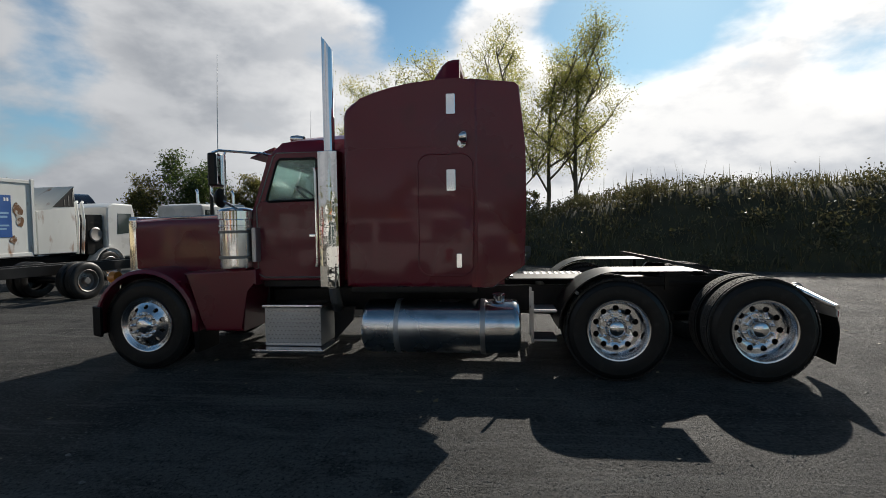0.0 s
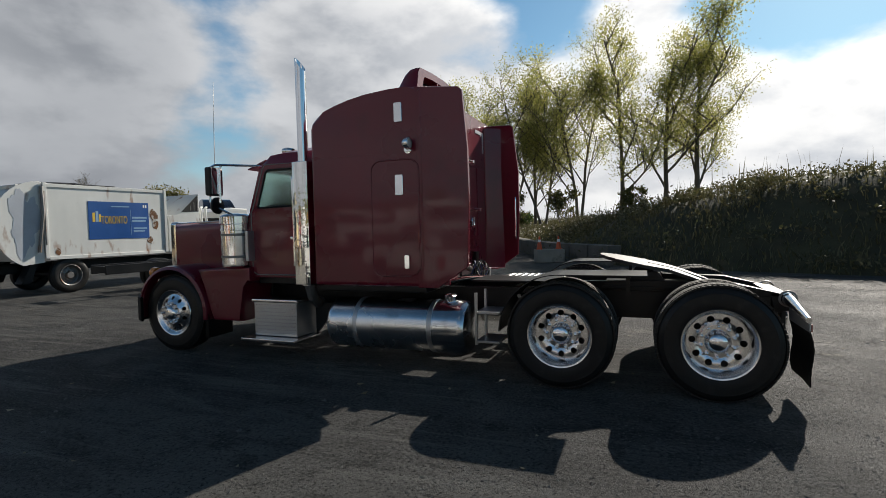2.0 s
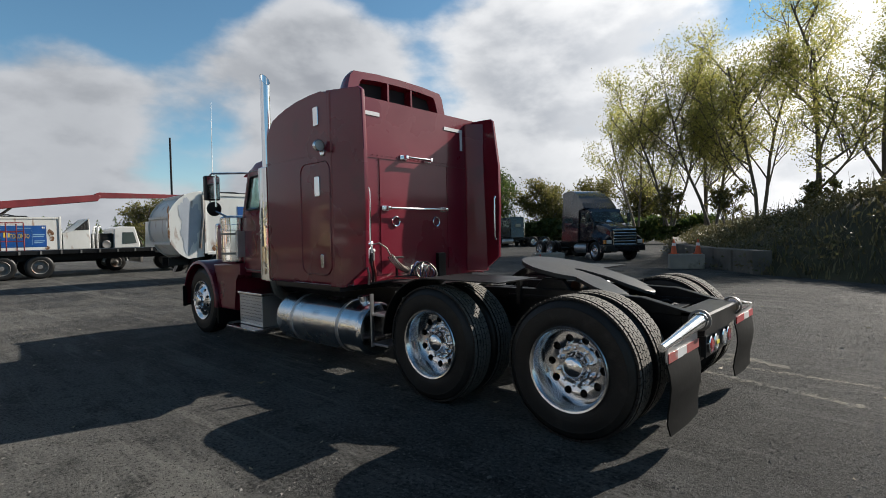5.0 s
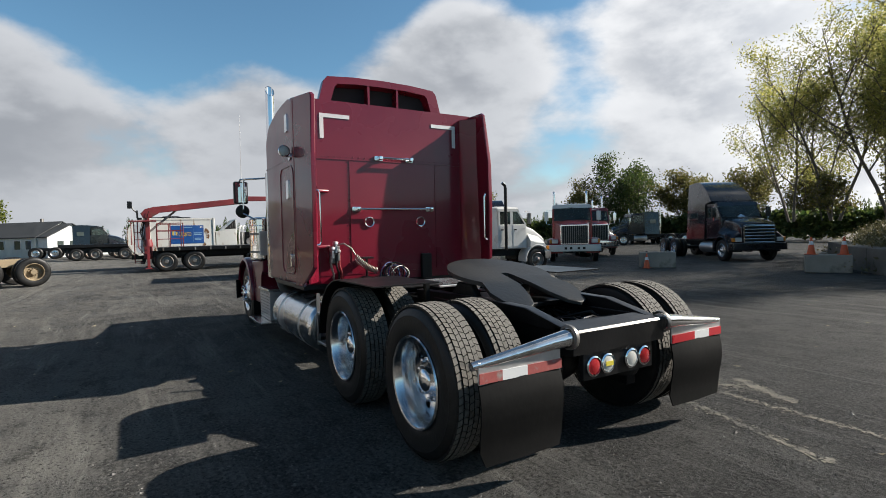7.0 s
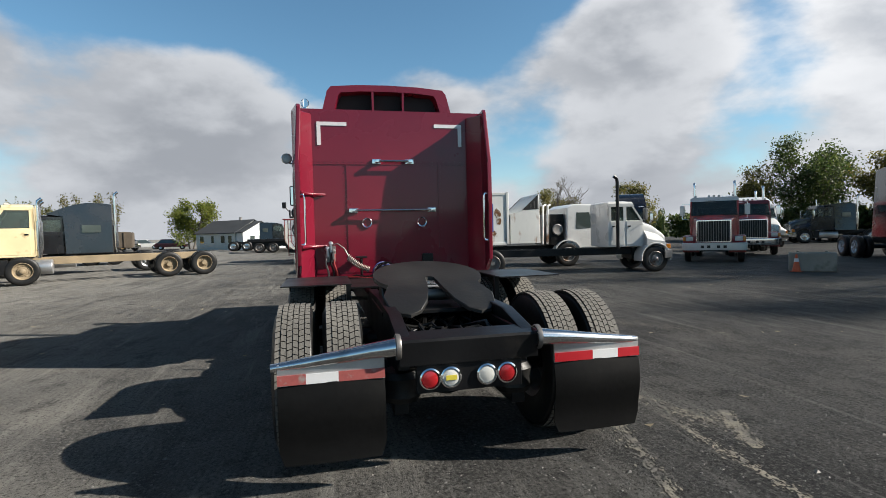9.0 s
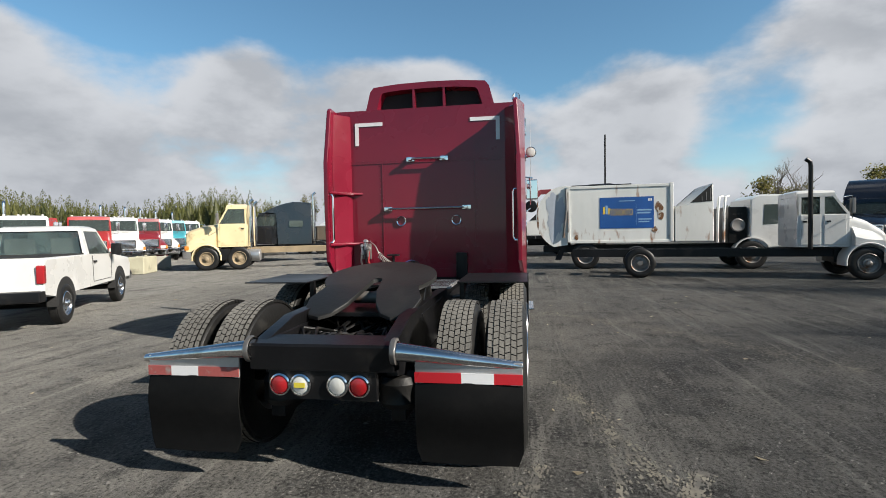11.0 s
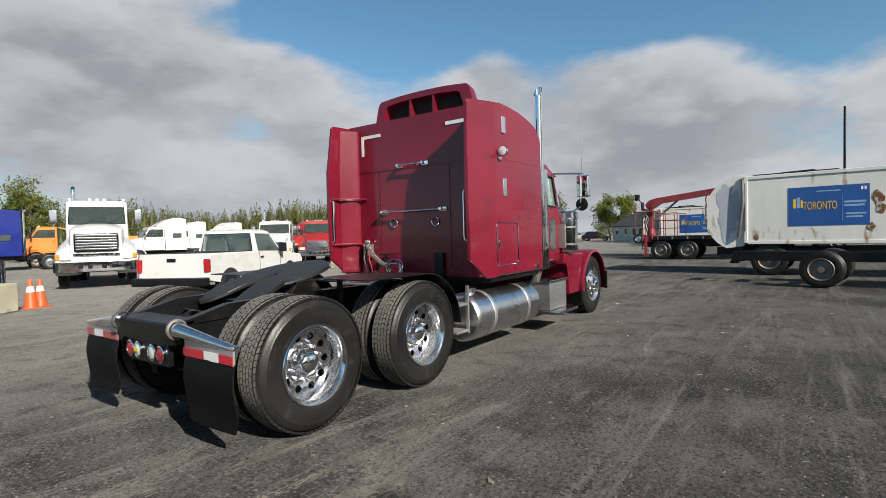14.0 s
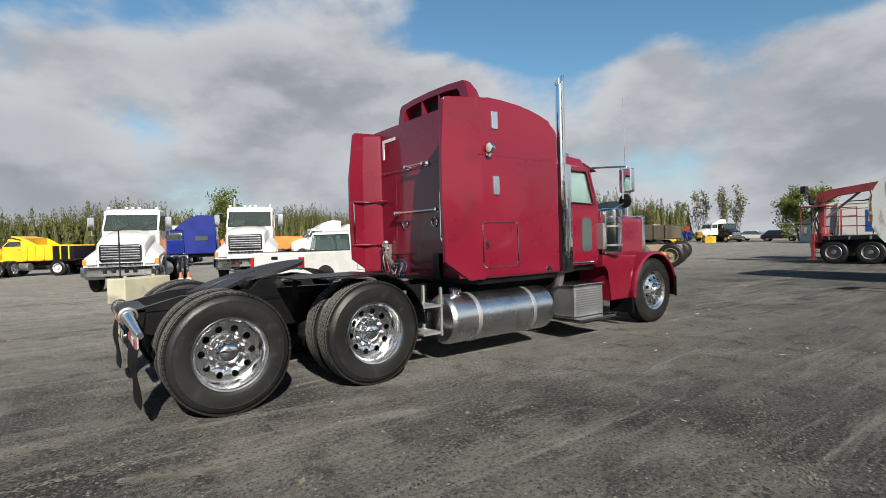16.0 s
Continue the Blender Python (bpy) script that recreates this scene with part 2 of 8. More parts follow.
CONE_ORANGE = material("traffic_cone_orange", (0.555, 0.0814, 0.0148), 0.5, 0, 0.1, 0.1, 20)
CONCRETE = material("weathered_concrete", (0.2664, 0.2516, 0.2146), 0.9, 0, 0, 0.18, 45, bump=0.35, spots=(0.148, 0.1406, 0.111), spot_scale=2.2)
MOSSY = material("yellowed_concrete", (0.37, 0.3478, 0.2516), 0.9, 0, 0, 0.15, 45, bump=0.35, spots=(0.222, 0.2072, 0.148), spot_scale=2)
SIDING_GREY = material("pale_grey_vinyl_siding", (0.44, 0.47, 0.45), 0.6, 0, 0, 0.08, 12, bump=0.1)
SIDING_WHITE = material("white_vinyl_siding", (0.5168, 0.532, 0.532), 0.6, 0, 0, 0.06, 12, bump=0.1)
SHINGLE = material("dark_roof_shingle", (0.0333, 0.037, 0.0407), 0.9, 0, 0, 0.25, 30, bump=0.3)
BARK = material("grey_brown_bark", (0.125, 0.108, 0.085), 0.9, 0, 0, 0.3, 25, bump=0.5, stretch=(1, 1, 0.3))
HOSE_RED = material("red_air_hose", (0.222, 0.0148, 0.0148), 0.5)
HOSE_BLUE = material("blue_air_hose", (0.0148, 0.037, 0.148), 0.5)


def leaf_material(name, a, b, through_=0.5):
    m = bpy.data.materials.new(name)
    m.use_nodes = True
    n, l = m.node_tree.nodes, m.node_tree.links
    p = n["Principled BSDF"]
    g = n.new("ShaderNodeNewGeometry")
    x = n.new("ShaderNodeMix")
    x.data_type = "RGBA"
    x.inputs[6].default_value, x.inputs[7].default_value = (*a, 1), (*b, 1)
    l.new(g.outputs["Random Per Island"], x.inputs[0])
    l.new(x.outputs[2], p.inputs["Base Color"])
    p.inputs["Roughness"].default_value = 0.55
    t = n.new("ShaderNodeBsdfTranslucent")
    l.new(x.outputs[2], t.inputs[0])
    s = n.new("ShaderNodeMixShader")
    s.inputs[0].default_value = through_
    l.new(p.outputs[0], s.inputs[1])
    l.new(t.outputs[0], s.inputs[2])
    l.new(s.outputs[0], n["Material Output"].inputs[0])
    return m


LEAF_POPLAR = leaf_material("poplar_leaves", (0.180, 0.205, 0.050), (0.480, 0.440, 0.150), 0.80)
LEAF_DARK = leaf_material("dark_green_leaves", (0.030, 0.062, 0.015), (0.098, 0.125, 0.030))
LEAF_BRIGHT = leaf_material("bright_green_leaves", (0.1036, 0.1406, 0.0222), (0.222, 0.2368, 0.0444), 0.6)
LEAF_BROWN = leaf_material("olive_autumn_leaves", (0.074, 0.0851, 0.0222), (0.1998, 0.1702, 0.0518), 0.6)
LEAF_CONIFER = leaf_material("conifer_needles", (0.045, 0.058, 0.014), (0.155, 0.155, 0.042), 0.5)
GRASS = leaf_material("long_bank_grass", (0.070, 0.072, 0.030), (0.190, 0.165, 0.075), 0.28)
DRY_LEAF = leaf_material("dry_fallen_leaves", (0.222, 0.1776, 0.1036), (0.407, 0.3552, 0.259))
GRAVEL = leaf_material("loose_gravel", (0.0222, 0.02146, 0.01998), (0.128, 0.123, 0.113), 0.0)


def asphalt_material():
    m = bpy.data.materials.new("worn_asphalt")
    m.use_nodes = True
    n, l = m.node_tree.nodes, m.node_tree.links
    p = n["Principled BSDF"]
    tc = n.new("ShaderNodeTexCoord")

    def mapped(rot, scale):
        mp = n.new("ShaderNodeMapping")
        mp.inputs[2].default_value, mp.inputs[3].default_value = (0, 0, radians(rot)), scale
        l.new(tc.outputs["Object"], mp.inputs[0])
        return mp.outputs[0]

    def tex(vec, scale, detail, rough=0.55, warp=0.0):
        t = n.new("ShaderNodeTexNoise")
        l.new(vec, t.inputs["Vector"])
        for k, v in (("Scale", scale), ("Detail", detail), ("Roughness", rough), ("Distortion", warp)):
            t.inputs[k].default_value = v
        return t.outputs[0]

    def ranged(v, lo, hi, a=0.0, b=1.0):
        x = n.new("ShaderNodeMapRange")
        l.new(v, x.inputs[0])
        for i, q in ((1, lo), (2, hi), (3, a), (4, b)):
            x.inputs[i].default_value = q
        return x.outputs[0]

    def mixed(fac, a, b):
        x = n.new("ShaderNodeMix")
        x.data_type = "RGBA"
        for i, v in ((0, fac), (6, a), (7, b)):
            if isinstance(v, tuple):
                x.inputs[i].default_value = (*v, 1)
            else:
                l.new(v, x.inputs[i])
        return x.outputs[2]

    plain = mapped(0, (1, 1, 1))
    broad = tex(plain, 0.22, 6, 0.65, 0.8)
    mid = tex(plain, 0.8, 8, 0.68, 0.5)
    patch = tex(plain, 3.2, 7, 0.68, 0.3)
    grit = tex(plain, 34, 6, 0.75)
    fine = tex(plain, 95, 3, 0.7)
    stone = n.new("ShaderNodeTexVoronoi")
    stone.inputs["Scale"].default_value = 46
    l.new(plain, stone.inputs["Vector"])
    chips = n.new("ShaderNodeTexVoronoi")
    chips.inputs["Scale"].default_value = 24
    l.new(plain, chips.inputs["Vector"])
    track_a = tex(mapped(24, (0.22, 2.1, 1)), 1.0, 9, 0.72, 1.1)
    track_b = tex(mapped(-63, (0.18, 1.6, 1)), 1.0, 9, 0.72, 1.1)
    track_c = tex(mapped(8, (0.30, 4.8, 1)), 1.0, 8, 0.70, 1.0)
    col = mixed(ranged(broad, 0.40, 0.60), (0.0290, 0.0287, 0.0282), (0.096, 0.093, 0.0865))
    axes = n.new("ShaderNodeSeparateXYZ")
    l.new(tc.outputs["Object"], axes.inputs[0])
    drift = n.new("ShaderNodeMath")
    drift.operation = "MULTIPLY_ADD"
    l.new(tex(plain, 0.35, 4, 0.6, 0.5), drift.inputs[0])
    drift.inputs[1].default_value = 9.0
    l.new(axes.outputs[1], drift.inputs[2])
    # the yard is dustier towards the parked pickup
    col = mixed(ranged(drift.outputs[0], 2.5, -3.5, 0, 0.75), col, (0.185, 0.180, 0.166))
    col = mixed(ranged(mid, 0.46, 0.66, 0, 0.75), col, (0.145, 0.140, 0.128))
    col = mixed(ranged(patch, 0.48, 0.34, 0, 0.75), col, (0.0155, 0.0155, 0.0158))
    col = mixed(ranged(track_a, 0.53, 0.66, 0, 0.80), col, (0.178, 0.172, 0.157))
    col = mixed(ranged(track_b, 0.54, 0.68, 0, 0.78), col, (0.0155, 0.0155, 0.0163))
    col = mixed(ranged(track_c, 0.58, 0.70, 0, 0.65), col, (0.190, 0.184, 0.168))
    col = mixed(ranged(grit, 0.525, 0.60, 0, 0.62), col, (0.148, 0.143, 0.132))
    col = mixed(ranged(grit, 0.47, 0.39, 0, 0.85), col, (0.0070, 0.0070, 0.0072))
    col = mixed(ranged(stone.outputs["Distance"], 0.19, 0.08, 0, 0.10), col, (0.170, 0.165, 0.152))
    col = mixed(ranged(chips.outputs["Distance"], 0.12, 0.05, 0, 0.07), col, (0.19, 0.183, 0.168))
    col = mixed(ranged(fine, 0.44, 0.34, 0, 0.7), col, (0.0085, 0.0085, 0.0087))
    l.new(col, p.inputs["Base Color"])
    l.new(ranged(mid, 0.3, 0.7, 0.56, 0.82), p.inputs["Roughness"])
    p.inputs["Specular IOR Level"].default_value = 0.11
    p.inputs["Diffuse Roughness"].default_value = 1.0
    b = n.new("ShaderNodeBump")
    b.inputs["Strength"].default_value, b.inputs["Distance"].default_value = 0.9, 0.02
    add = n.new("ShaderNodeMath")
    l.new(grit, add.inputs[0])
    l.new(fine, add.inputs[1])
    l.new(add.outputs[0], b.inputs["Height"])
    l.new(b.outputs[0], p.inputs["Normal"])
    return m


ASPHALT = asphalt_material()
LEAF_WEED = leaf_material("bank_weed_leaves", (0.056, 0.062, 0.024), (0.165, 0.140, 0.062), 0.25)
DARK_BLOCK = material("dark_weathered_block", (0.13, 0.122, 0.105), 0.95, 0, 0, 0.25, 40, bump=0.4, spots=(0.0444, 0.0481, 0.0333), spot_scale=2)
SOIL = material("dark_bank_soil", (0.052, 0.051, 0.026), 0.95, 0, 0, 0.3, 20, bump=0.5, spots=(0.085, 0.072, 0.038), spot_scale=1.2)
PALE_DUST = material("pale_dried_mud", (0.150, 0.138, 0.112), 0.95, 0, 0, 0.25, 30, bump=0.4, spots=(0.074, 0.0703, 0.0629), spot_scale=5, spot_lo=0.45, spot_hi=0.6)
SEAT_GREY = material("grey_cloth_seat", (0.1036, 0.1036, 0.0962), 0.9, 0, 0, 0.1, 40)
WAVY_CHROME = material("wavy_polished_steel", (0.78, 0.77, 0.75), 0.06, 1.0, 0, 0.08, 7, bump=0.35, rough_vary=0.05)
TANK_ALU = material("polished_tank_aluminium", (0.70, 0.71, 0.72), 0.24, 1.0, 0, 0.10, 40, spots=(0.48, 0.48, 0.48), spot_scale=5, rough_vary=0.08)
WORN_PLATE = material("worn_grey_steel_plate", (0.016, 0.016, 0.0155), 0.5, 0.15, 0, 0.3, 30, bump=0.15, spots=(0.0185, 0.01776, 0.01628), spot_scale=5)
RUST = material("brown_rust", (0.148, 0.0629, 0.0222), 0.9, 0, 0, 0.3, 25, bump=0.3, spots=(0.37, 0.3478, 0.3108), spot_scale=9, spot_lo=0.5, spot_hi=0.6)
CAB_GLASS = material("truck_window_glass", (0.2442, 0.3034, 0.2886), 0.05, 0, 0, 0.1, 8, rough_vary=0.02, trans=0.92)
FADED_TAPE = material("faded_red_tape", (0.296, 0.074, 0.0666), 0.5, 0, 0, 0.2, 60, spots=(0.259, 0.222, 0.2072), spot_scale=12)
TREAD_DARK = material("dark_tyre_print", (0.01628, 0.01554, 0.01406), 0.9, 0, 0, 0.3, 40)

# ---- mesh helpers ----
def bm_new():
    return bmesh.new()


def weigh_normals(me, degrees):
    """Broad faces keep their own direction; only the rounded edges between them turn."""
    limit = math.cos(radians(degrees))
    normal = [q.normal.copy() for q in me.polygons]
    area = [q.area for q in me.polygons]
    round_vertex = [[] for _ in me.vertices]
    for q in me.polygons:
        for v in q.vertices:
            round_vertex[v].append(q.index)
    turned = []
    for q in me.polygons:
        own = normal[q.index]
        for v in q.vertices:
            total = own * 1e-9
            for k in round_vertex[v]:
                if normal[k].dot(own) > limit:
                    total = total + normal[k] * area[k]
            turned.append(total.normalized() if total.length > 0 else own)
    me.normals_split_custom_set(turned)


def finish(name, bm, mat, smooth=35):
    bmesh.ops.recalc_face_normals(bm, faces=bm.faces)
    me = bpy.data.meshes.new(name)
    bm.to_mesh(me)
    bm.free()
    if smooth:
        me.polygons.foreach_set("use_smooth", [True] * len(me.polygons))
        me.set_sharp_from_angle(angle=radians(smooth))
        if smooth < 90 and len(me.polygons) < 4000:
            weigh_normals(me, smooth)
    for q in (mat if isinstance(mat, (list, tuple)) else [mat]):
        me.materials.append(q)
    return me


def part(name, bm, mat, parent, label="", smooth=35):
    """One mesh object under a thing or a part; the mesh is in the thing's own coordinates."""
    ob = new(name, finish(name, bm, mat, smooth))
    ob.parent = parent
    if label:
        ob["label"] = label
    return ob


def again(ob, parent, m, label=""):
    """A second object on the same mesh, with its children."""
    made = {}
    for o in (ob, *ob.children_recursive):
        c = o.copy()
        scene.collection.objects.link(c)
        made[o] = c
        c.parent = made.get(o.parent, parent)
    made[ob].parent = parent
    made[ob].matrix_basis = m
    return made[ob]


def thing(name, label, category, m=Matrix(), group="", kind=""):
    ob = new(name)
    ob.empty_display_size = 0.3
    ob.matrix_world = m
    return tagged(ob, label, category, group, kind)


def solid(name, bm, mat, label, category, m=Matrix(), group="", kind="", smooth=35):
    ob = new(name, finish(name, bm, mat, smooth))
    ob.matrix_world = m
    return tagged(ob, label, category, group, kind)


def bev(bm, geom_edges, w, seg=2):
    if w > 0 and geom_edges:
        bmesh.ops.bevel(bm, geom=list(geom_edges), offset=w, segments=seg, profile=0.5, affect="EDGES", clamp_overlap=True)


def box(bm, x0, x1, y0, y1, z0, z1, w=0.0, seg=2, m=None, taper=None):
    """A block; taper shrinks the top: (dx front, dx back, dy)."""
    t = taper or (0, 0, 0)
    co = [(x0, y0, z0), (x1, y0, z0), (x1, y1, z0), (x0, y1, z0), (x0 + t[0], y0 + t[2], z1), (x1 - t[1], y0 + t[2], z1), (x1 - t[1], y1 - t[2], z1), (x0 + t[0], y1 - t[2], z1)]
    v = [bm.verts.new(m @ Vector(c) if m else c) for c in co]
    f = [bm.faces.new([v[i] for i in q]) for q in ((3, 2, 1, 0), (4, 5, 6, 7), (0, 1, 5, 4), (1, 2, 6, 5), (2, 3, 7, 6), (3, 0, 4, 7))]
    if w:
        bev(bm, {e for q in f for e in q.edges}, w, seg)


def prism(bm, pts, axis, a, b, w=0.0, seg=2, shrink=None):
    """A polygon pushed along an axis from a to b. pts are in the two other axes, in order xyz."""
    def at(p, s, k):
        p = list(p)
        if shrink and k:
            c = shrink[0]
            p = [c[0] + (p[0] - c[0]) * shrink[1], c[1] + (p[1] - c[1]) * shrink[1]]
        return {"x": (s, p[0], p[1]), "y": (p[0], s, p[1]), "z": (p[0], p[1], s)}[axis]
    lo = [bm.verts.new(at(p, a, 0)) for p in pts]
    hi = [bm.verts.new(at(p, b, 1)) for p in pts]
    caps = [bm.faces.new(lo), bm.faces.new(hi[::-1])]
    n = len(pts)
    for i in range(n):
        bm.faces.new((lo[i], hi[i], hi[(i + 1) % n], lo[(i + 1) % n]))
    if w:
        bev(bm, {e for f in caps for e in f.edges}, w, seg)


def frame_of(axis):
    z = Vector(axis).normalized()
    x = z.orthogonal().normalized()
    return x, z.cross(x), z


def cyl(bm, p0, p1, r0, r1=None, n=16, w=0.0):
    p0, p1 = Vector(p0), Vector(p1)
    r1 = r0 if r1 is None else r1
    x, y, _ = frame_of(p1 - p0)
    rings = []
    for p, r in ((p0, r0), (p1, r1)):
        rings.append([bm.verts.new(p + (x * math.cos(2 * math.pi * k / n) + y * math.sin(2 * math.pi * k / n)) * r) for k in range(n)])
    for k in range(n):
        bm.faces.new((rings[0][k], rings[0][(k + 1) % n], rings[1][(k + 1) % n], rings[1][k]))
    caps = [bm.faces.new(rings[0][::-1]), bm.faces.new(rings[1])]
    if w:
        bev(bm, {e for f in caps for e in f.edges}, w, 2)


def lathe(bm, prof, origin, axis, n=32, closed=False, mat=0):
    """Profile of (radius, distance along the axis) turned round it."""
    x, y, z = frame_of(axis)
    o = Vector(origin)
    rings = []
    for r, h in prof:
        if r < 1e-5:
            rings.append([bm.verts.new(o + z * h)])
        else:
            rings.append([bm.verts.new(o + z * h + (x * math.cos(2 * math.pi * k / n) + y * math.sin(2 * math.pi * k / n)) * r) for k in range(n)])
    pairs = list(zip(rings, rings[1:])) + ([(rings[-1], rings[0])] if closed else [])
    for a, b in pairs:
        for k in range(n):
            q = [a[k % len(a)], a[(k + 1) % len(a)], b[(k + 1) % len(b)], b[k % len(b)]]
            q = list(dict.fromkeys(q))
            if len(q) > 2:
                bm.faces.new(q).material_index = mat


def tube(bm, pts, r, n=8, taper=1.0):
    pts = [Vector(p) for p in pts]
    rings, up = [], None
    for i, p in enumerate(pts):
        d = (pts[min(i + 1, len(pts) - 1)] - pts[max(i - 1, 0)]).normalized()
        up = (up - d * up.dot(d)).normalized() if up and (up - d * up.dot(d)).length > 1e-4 else d.orthogonal().normalized()
        s = d.cross(up)
        q = r * (1 + (taper - 1) * i / max(1, len(pts) - 1))
        rings.append([bm.verts.new(p + (up * math.cos(2 * math.pi * k / n) + s * math.sin(2 * math.pi * k / n)) * q) for k in range(n)])
    for a, b in zip(rings, rings[1:]):
        for k in range(n):
            bm.faces.new((a[k], a[(k + 1) % n], b[(k + 1) % n], b[k]))
    bm.faces.new(rings[0][::-1])
    bm.faces.new(rings[-1])


def loft(bm, sections, cap=True, closed=True):
    """Skins rings of points of equal count."""
    rings = [[bm.verts.new(p) for p in s] for s in sections]
    n = len(rings[0])
    for a, b in zip(rings, rings[1:]):
        for k in range(n if closed else n - 1):
            bm.faces.new((a[k], a[(k + 1) % n], b[(k + 1) % n], b[k]))
    if cap and closed:
        bm.faces.new(rings[0][::-1])
        bm.faces.new(rings[-1])


def rounded(u0, u1, v0, v1, r, n=5):
    """A rounded rectangle's points."""
    out = []
    for cu, cv, a in ((u1 - r, v0 + r, -90), (u1 - r, v1 - r, 0), (u0 + r, v1 - r, 90), (u0 + r, v0 + r, 180)):
        for k in range(n):
            q = radians(a + 90 * k / (n - 1))
            out.append((cu + r * math.cos(q), cv + r * math.sin(q)))
    return out


def shell(bm, cx, cz, r0, r1, a0, a1, y0, y1, n=14, lip=0.0):
    """A curved sheet round a wheel, between angles from straight up, leaning to -x for positive ones."""
    for k in range(n):
        q = [radians(a0 + (a1 - a0) * (k + j) / n) for j in (0, 1)]
        v = []
        for a in q:
            for r in (r0, r1):
                for y in (y0, y1):
                    v.append(bm.verts.new((cx - r * math.sin(a), y, cz + r * math.cos(a))))
        i0, i1, o0, o1, I0, I1, O0, O1 = v
        for f in ((i0, I0, I1, i1), (o0, o1, O1, O0), (i0, o0, O0, I0), (i1, I1, O1, o1)):
            bm.faces.new(f)
        if k == 0:
            bm.faces.new((i0, i1, o1, o0))
        if k == n - 1:
            bm.faces.new((I0, O0, O1, I1))
    bmesh.ops.remove_doubles(bm, verts=bm.verts, dist=1e-5)


def words(name, text, size, mat, parent, m, depth=0.004, label=""):
    cu = bpy.data.curves.new(name, "FONT")
    cu.body, cu.size, cu.extrude = text, size, depth
    tmp = bpy.data.objects.new(name, cu)
    me = bpy.data.meshes.new_from_object(tmp)
    bpy.data.objects.remove(tmp)
    me.materials.append(mat)
    ob = new(name, me)
    ob.parent = parent
    ob.matrix_basis = m
    if label:
        ob["label"] = label
    return ob

# ---- the wheels ----
def holed_disc(bm, r1, r2, h, count, hole_r, hole_at, thick):
    """A wheel's disc with round hand holes through it, across the axis y at height h(r)."""
    step = 2 * math.pi / count
    angles = sorted({round(2 * math.pi * k / 20, 6) for k in range(20)})
    half_u, up, dn = step / 2 * hole_at, r2 - hole_at, hole_at - r1
    for sx in (-1, 1):
        for v in (up, -dn):
            angles.append(math.atan2(v, sx * half_u) % (2 * math.pi))
    angles = sorted(angles)

    def place(u, r, lift):
        a = u / hole_at
        return lambda base: (r * math.sin(base + a), h(r) + lift, r * math.cos(base + a))
    for c in range(count):
        base = c * step
        inner, outer, deep = [], [], []
        for a in angles:
            dx, dv = math.cos(a), math.sin(a)
            k = min(half_u / abs(dx) if abs(dx) > 1e-9 else 9e9, (up if dv > 0 else dn) / abs(dv) if abs(dv) > 1e-9 else 9e9)
            outer.append(bm.verts.new(place(dx * k, hole_at + dv * k, 0)(base)))
            inner.append(bm.verts.new(place(dx * hole_r, hole_at + dv * hole_r, 0)(base)))
            deep.append(bm.verts.new(place(dx * hole_r * 0.94, hole_at + dv * hole_r * 0.94, thick)(base)))
        n = len(angles)
        for k in range(n):
            j = (k + 1) % n
            bm.faces.new((outer[k], outer[j], inner[j], inner[k]))
            bm.faces.new((inner[k], inner[j], deep[j], deep[k]))
    bmesh.ops.remove_doubles(bm, verts=bm.verts, dist=0.0008)


TYRE_R, RIM_R = 0.527, 0.302
LIFT = 0.0
HUB = TYRE_R - LIFT


def tyre_mesh(width, tread):
    """A tyre on the y axis; the outer side is at y = 0 and the rest behind it (+y)."""
    bm = bm_new()
    w, R = width, TYRE_R - tread
    prof = [(RIM_R - 0.01, 0.035), (RIM_R + 0.012, 0.012), (RIM_R + 0.05, 0.004), (RIM_R + 0.10, 0.0), (RIM_R + 0.14, 0.004), (RIM_R + 0.146, 0.002), (R - 0.045, 0.012), (R - 0.018, 0.022), (R, 0.045), (R + 0.006, w * 0.5), (R, w - 0.045), (R - 0.02, w - 0.02), (RIM_R + 0.10, w), (RIM_R - 0.01, w - 0.03)]
    lathe(bm, prof, (0, 0, 0), (0, 1, 0), 64)
    return bm


def tread_mesh(width, tread, lugs, rows):
    """Raised blocks round the tyre, in slanted rows."""
    bm = bm_new()
    w, R = width, TYRE_R - tread
    span = (w - 0.05) / rows
    for i in range(rows):
        y0 = 0.025 + span * i + 0.0028
        y1 = y0 + span - 0.0056
        lean = 0.24 * (1 if i % 2 else -1)
        edge = i in (0, rows - 1)
        for k in range(lugs):
            a0 = 2 * math.pi * (k + 0.5 * (i % 2)) / lugs
            da = 2 * math.pi / lugs * 0.87
            v = []
            for r in (R - 0.004, TYRE_R - (0.006 if edge else 0)):
                for y, a in ((y0, a0), (y0, a0 + da), (y1, a0 + da + lean * da), (y1, a0 + lean * da)):
                    v.append(bm.verts.new((r * math.sin(a), y, r * math.cos(a))))
            for q in ((4, 5, 6, 7), (0, 1, 5, 4), (1, 2, 6, 5), (2, 3, 7, 6), (3, 0, 4, 7)):
                f = bm.faces.new([v[j] for j in q])
                f.material_index = 1 if q[0] == 4 else 0
    return bm


def nut_ring(wheel, r, y):
    bm = bm_new()
    lathe(bm, [(0.018, 0.0), (0.018, -0.03), (0.013, -0.05), (0.0, -0.056)], (0, 0, 0), (0, 1, 0), 8)
    me = finish("wheel_nut", bm, CHROME)
    for k in range(10):
        a = 2 * math.pi * (k + 0.5) / 10
        ob = new("wheel_nut", me)
        ob.parent = wheel
        ob.matrix_basis = pose(r * math.sin(a), y, r * math.cos(a))


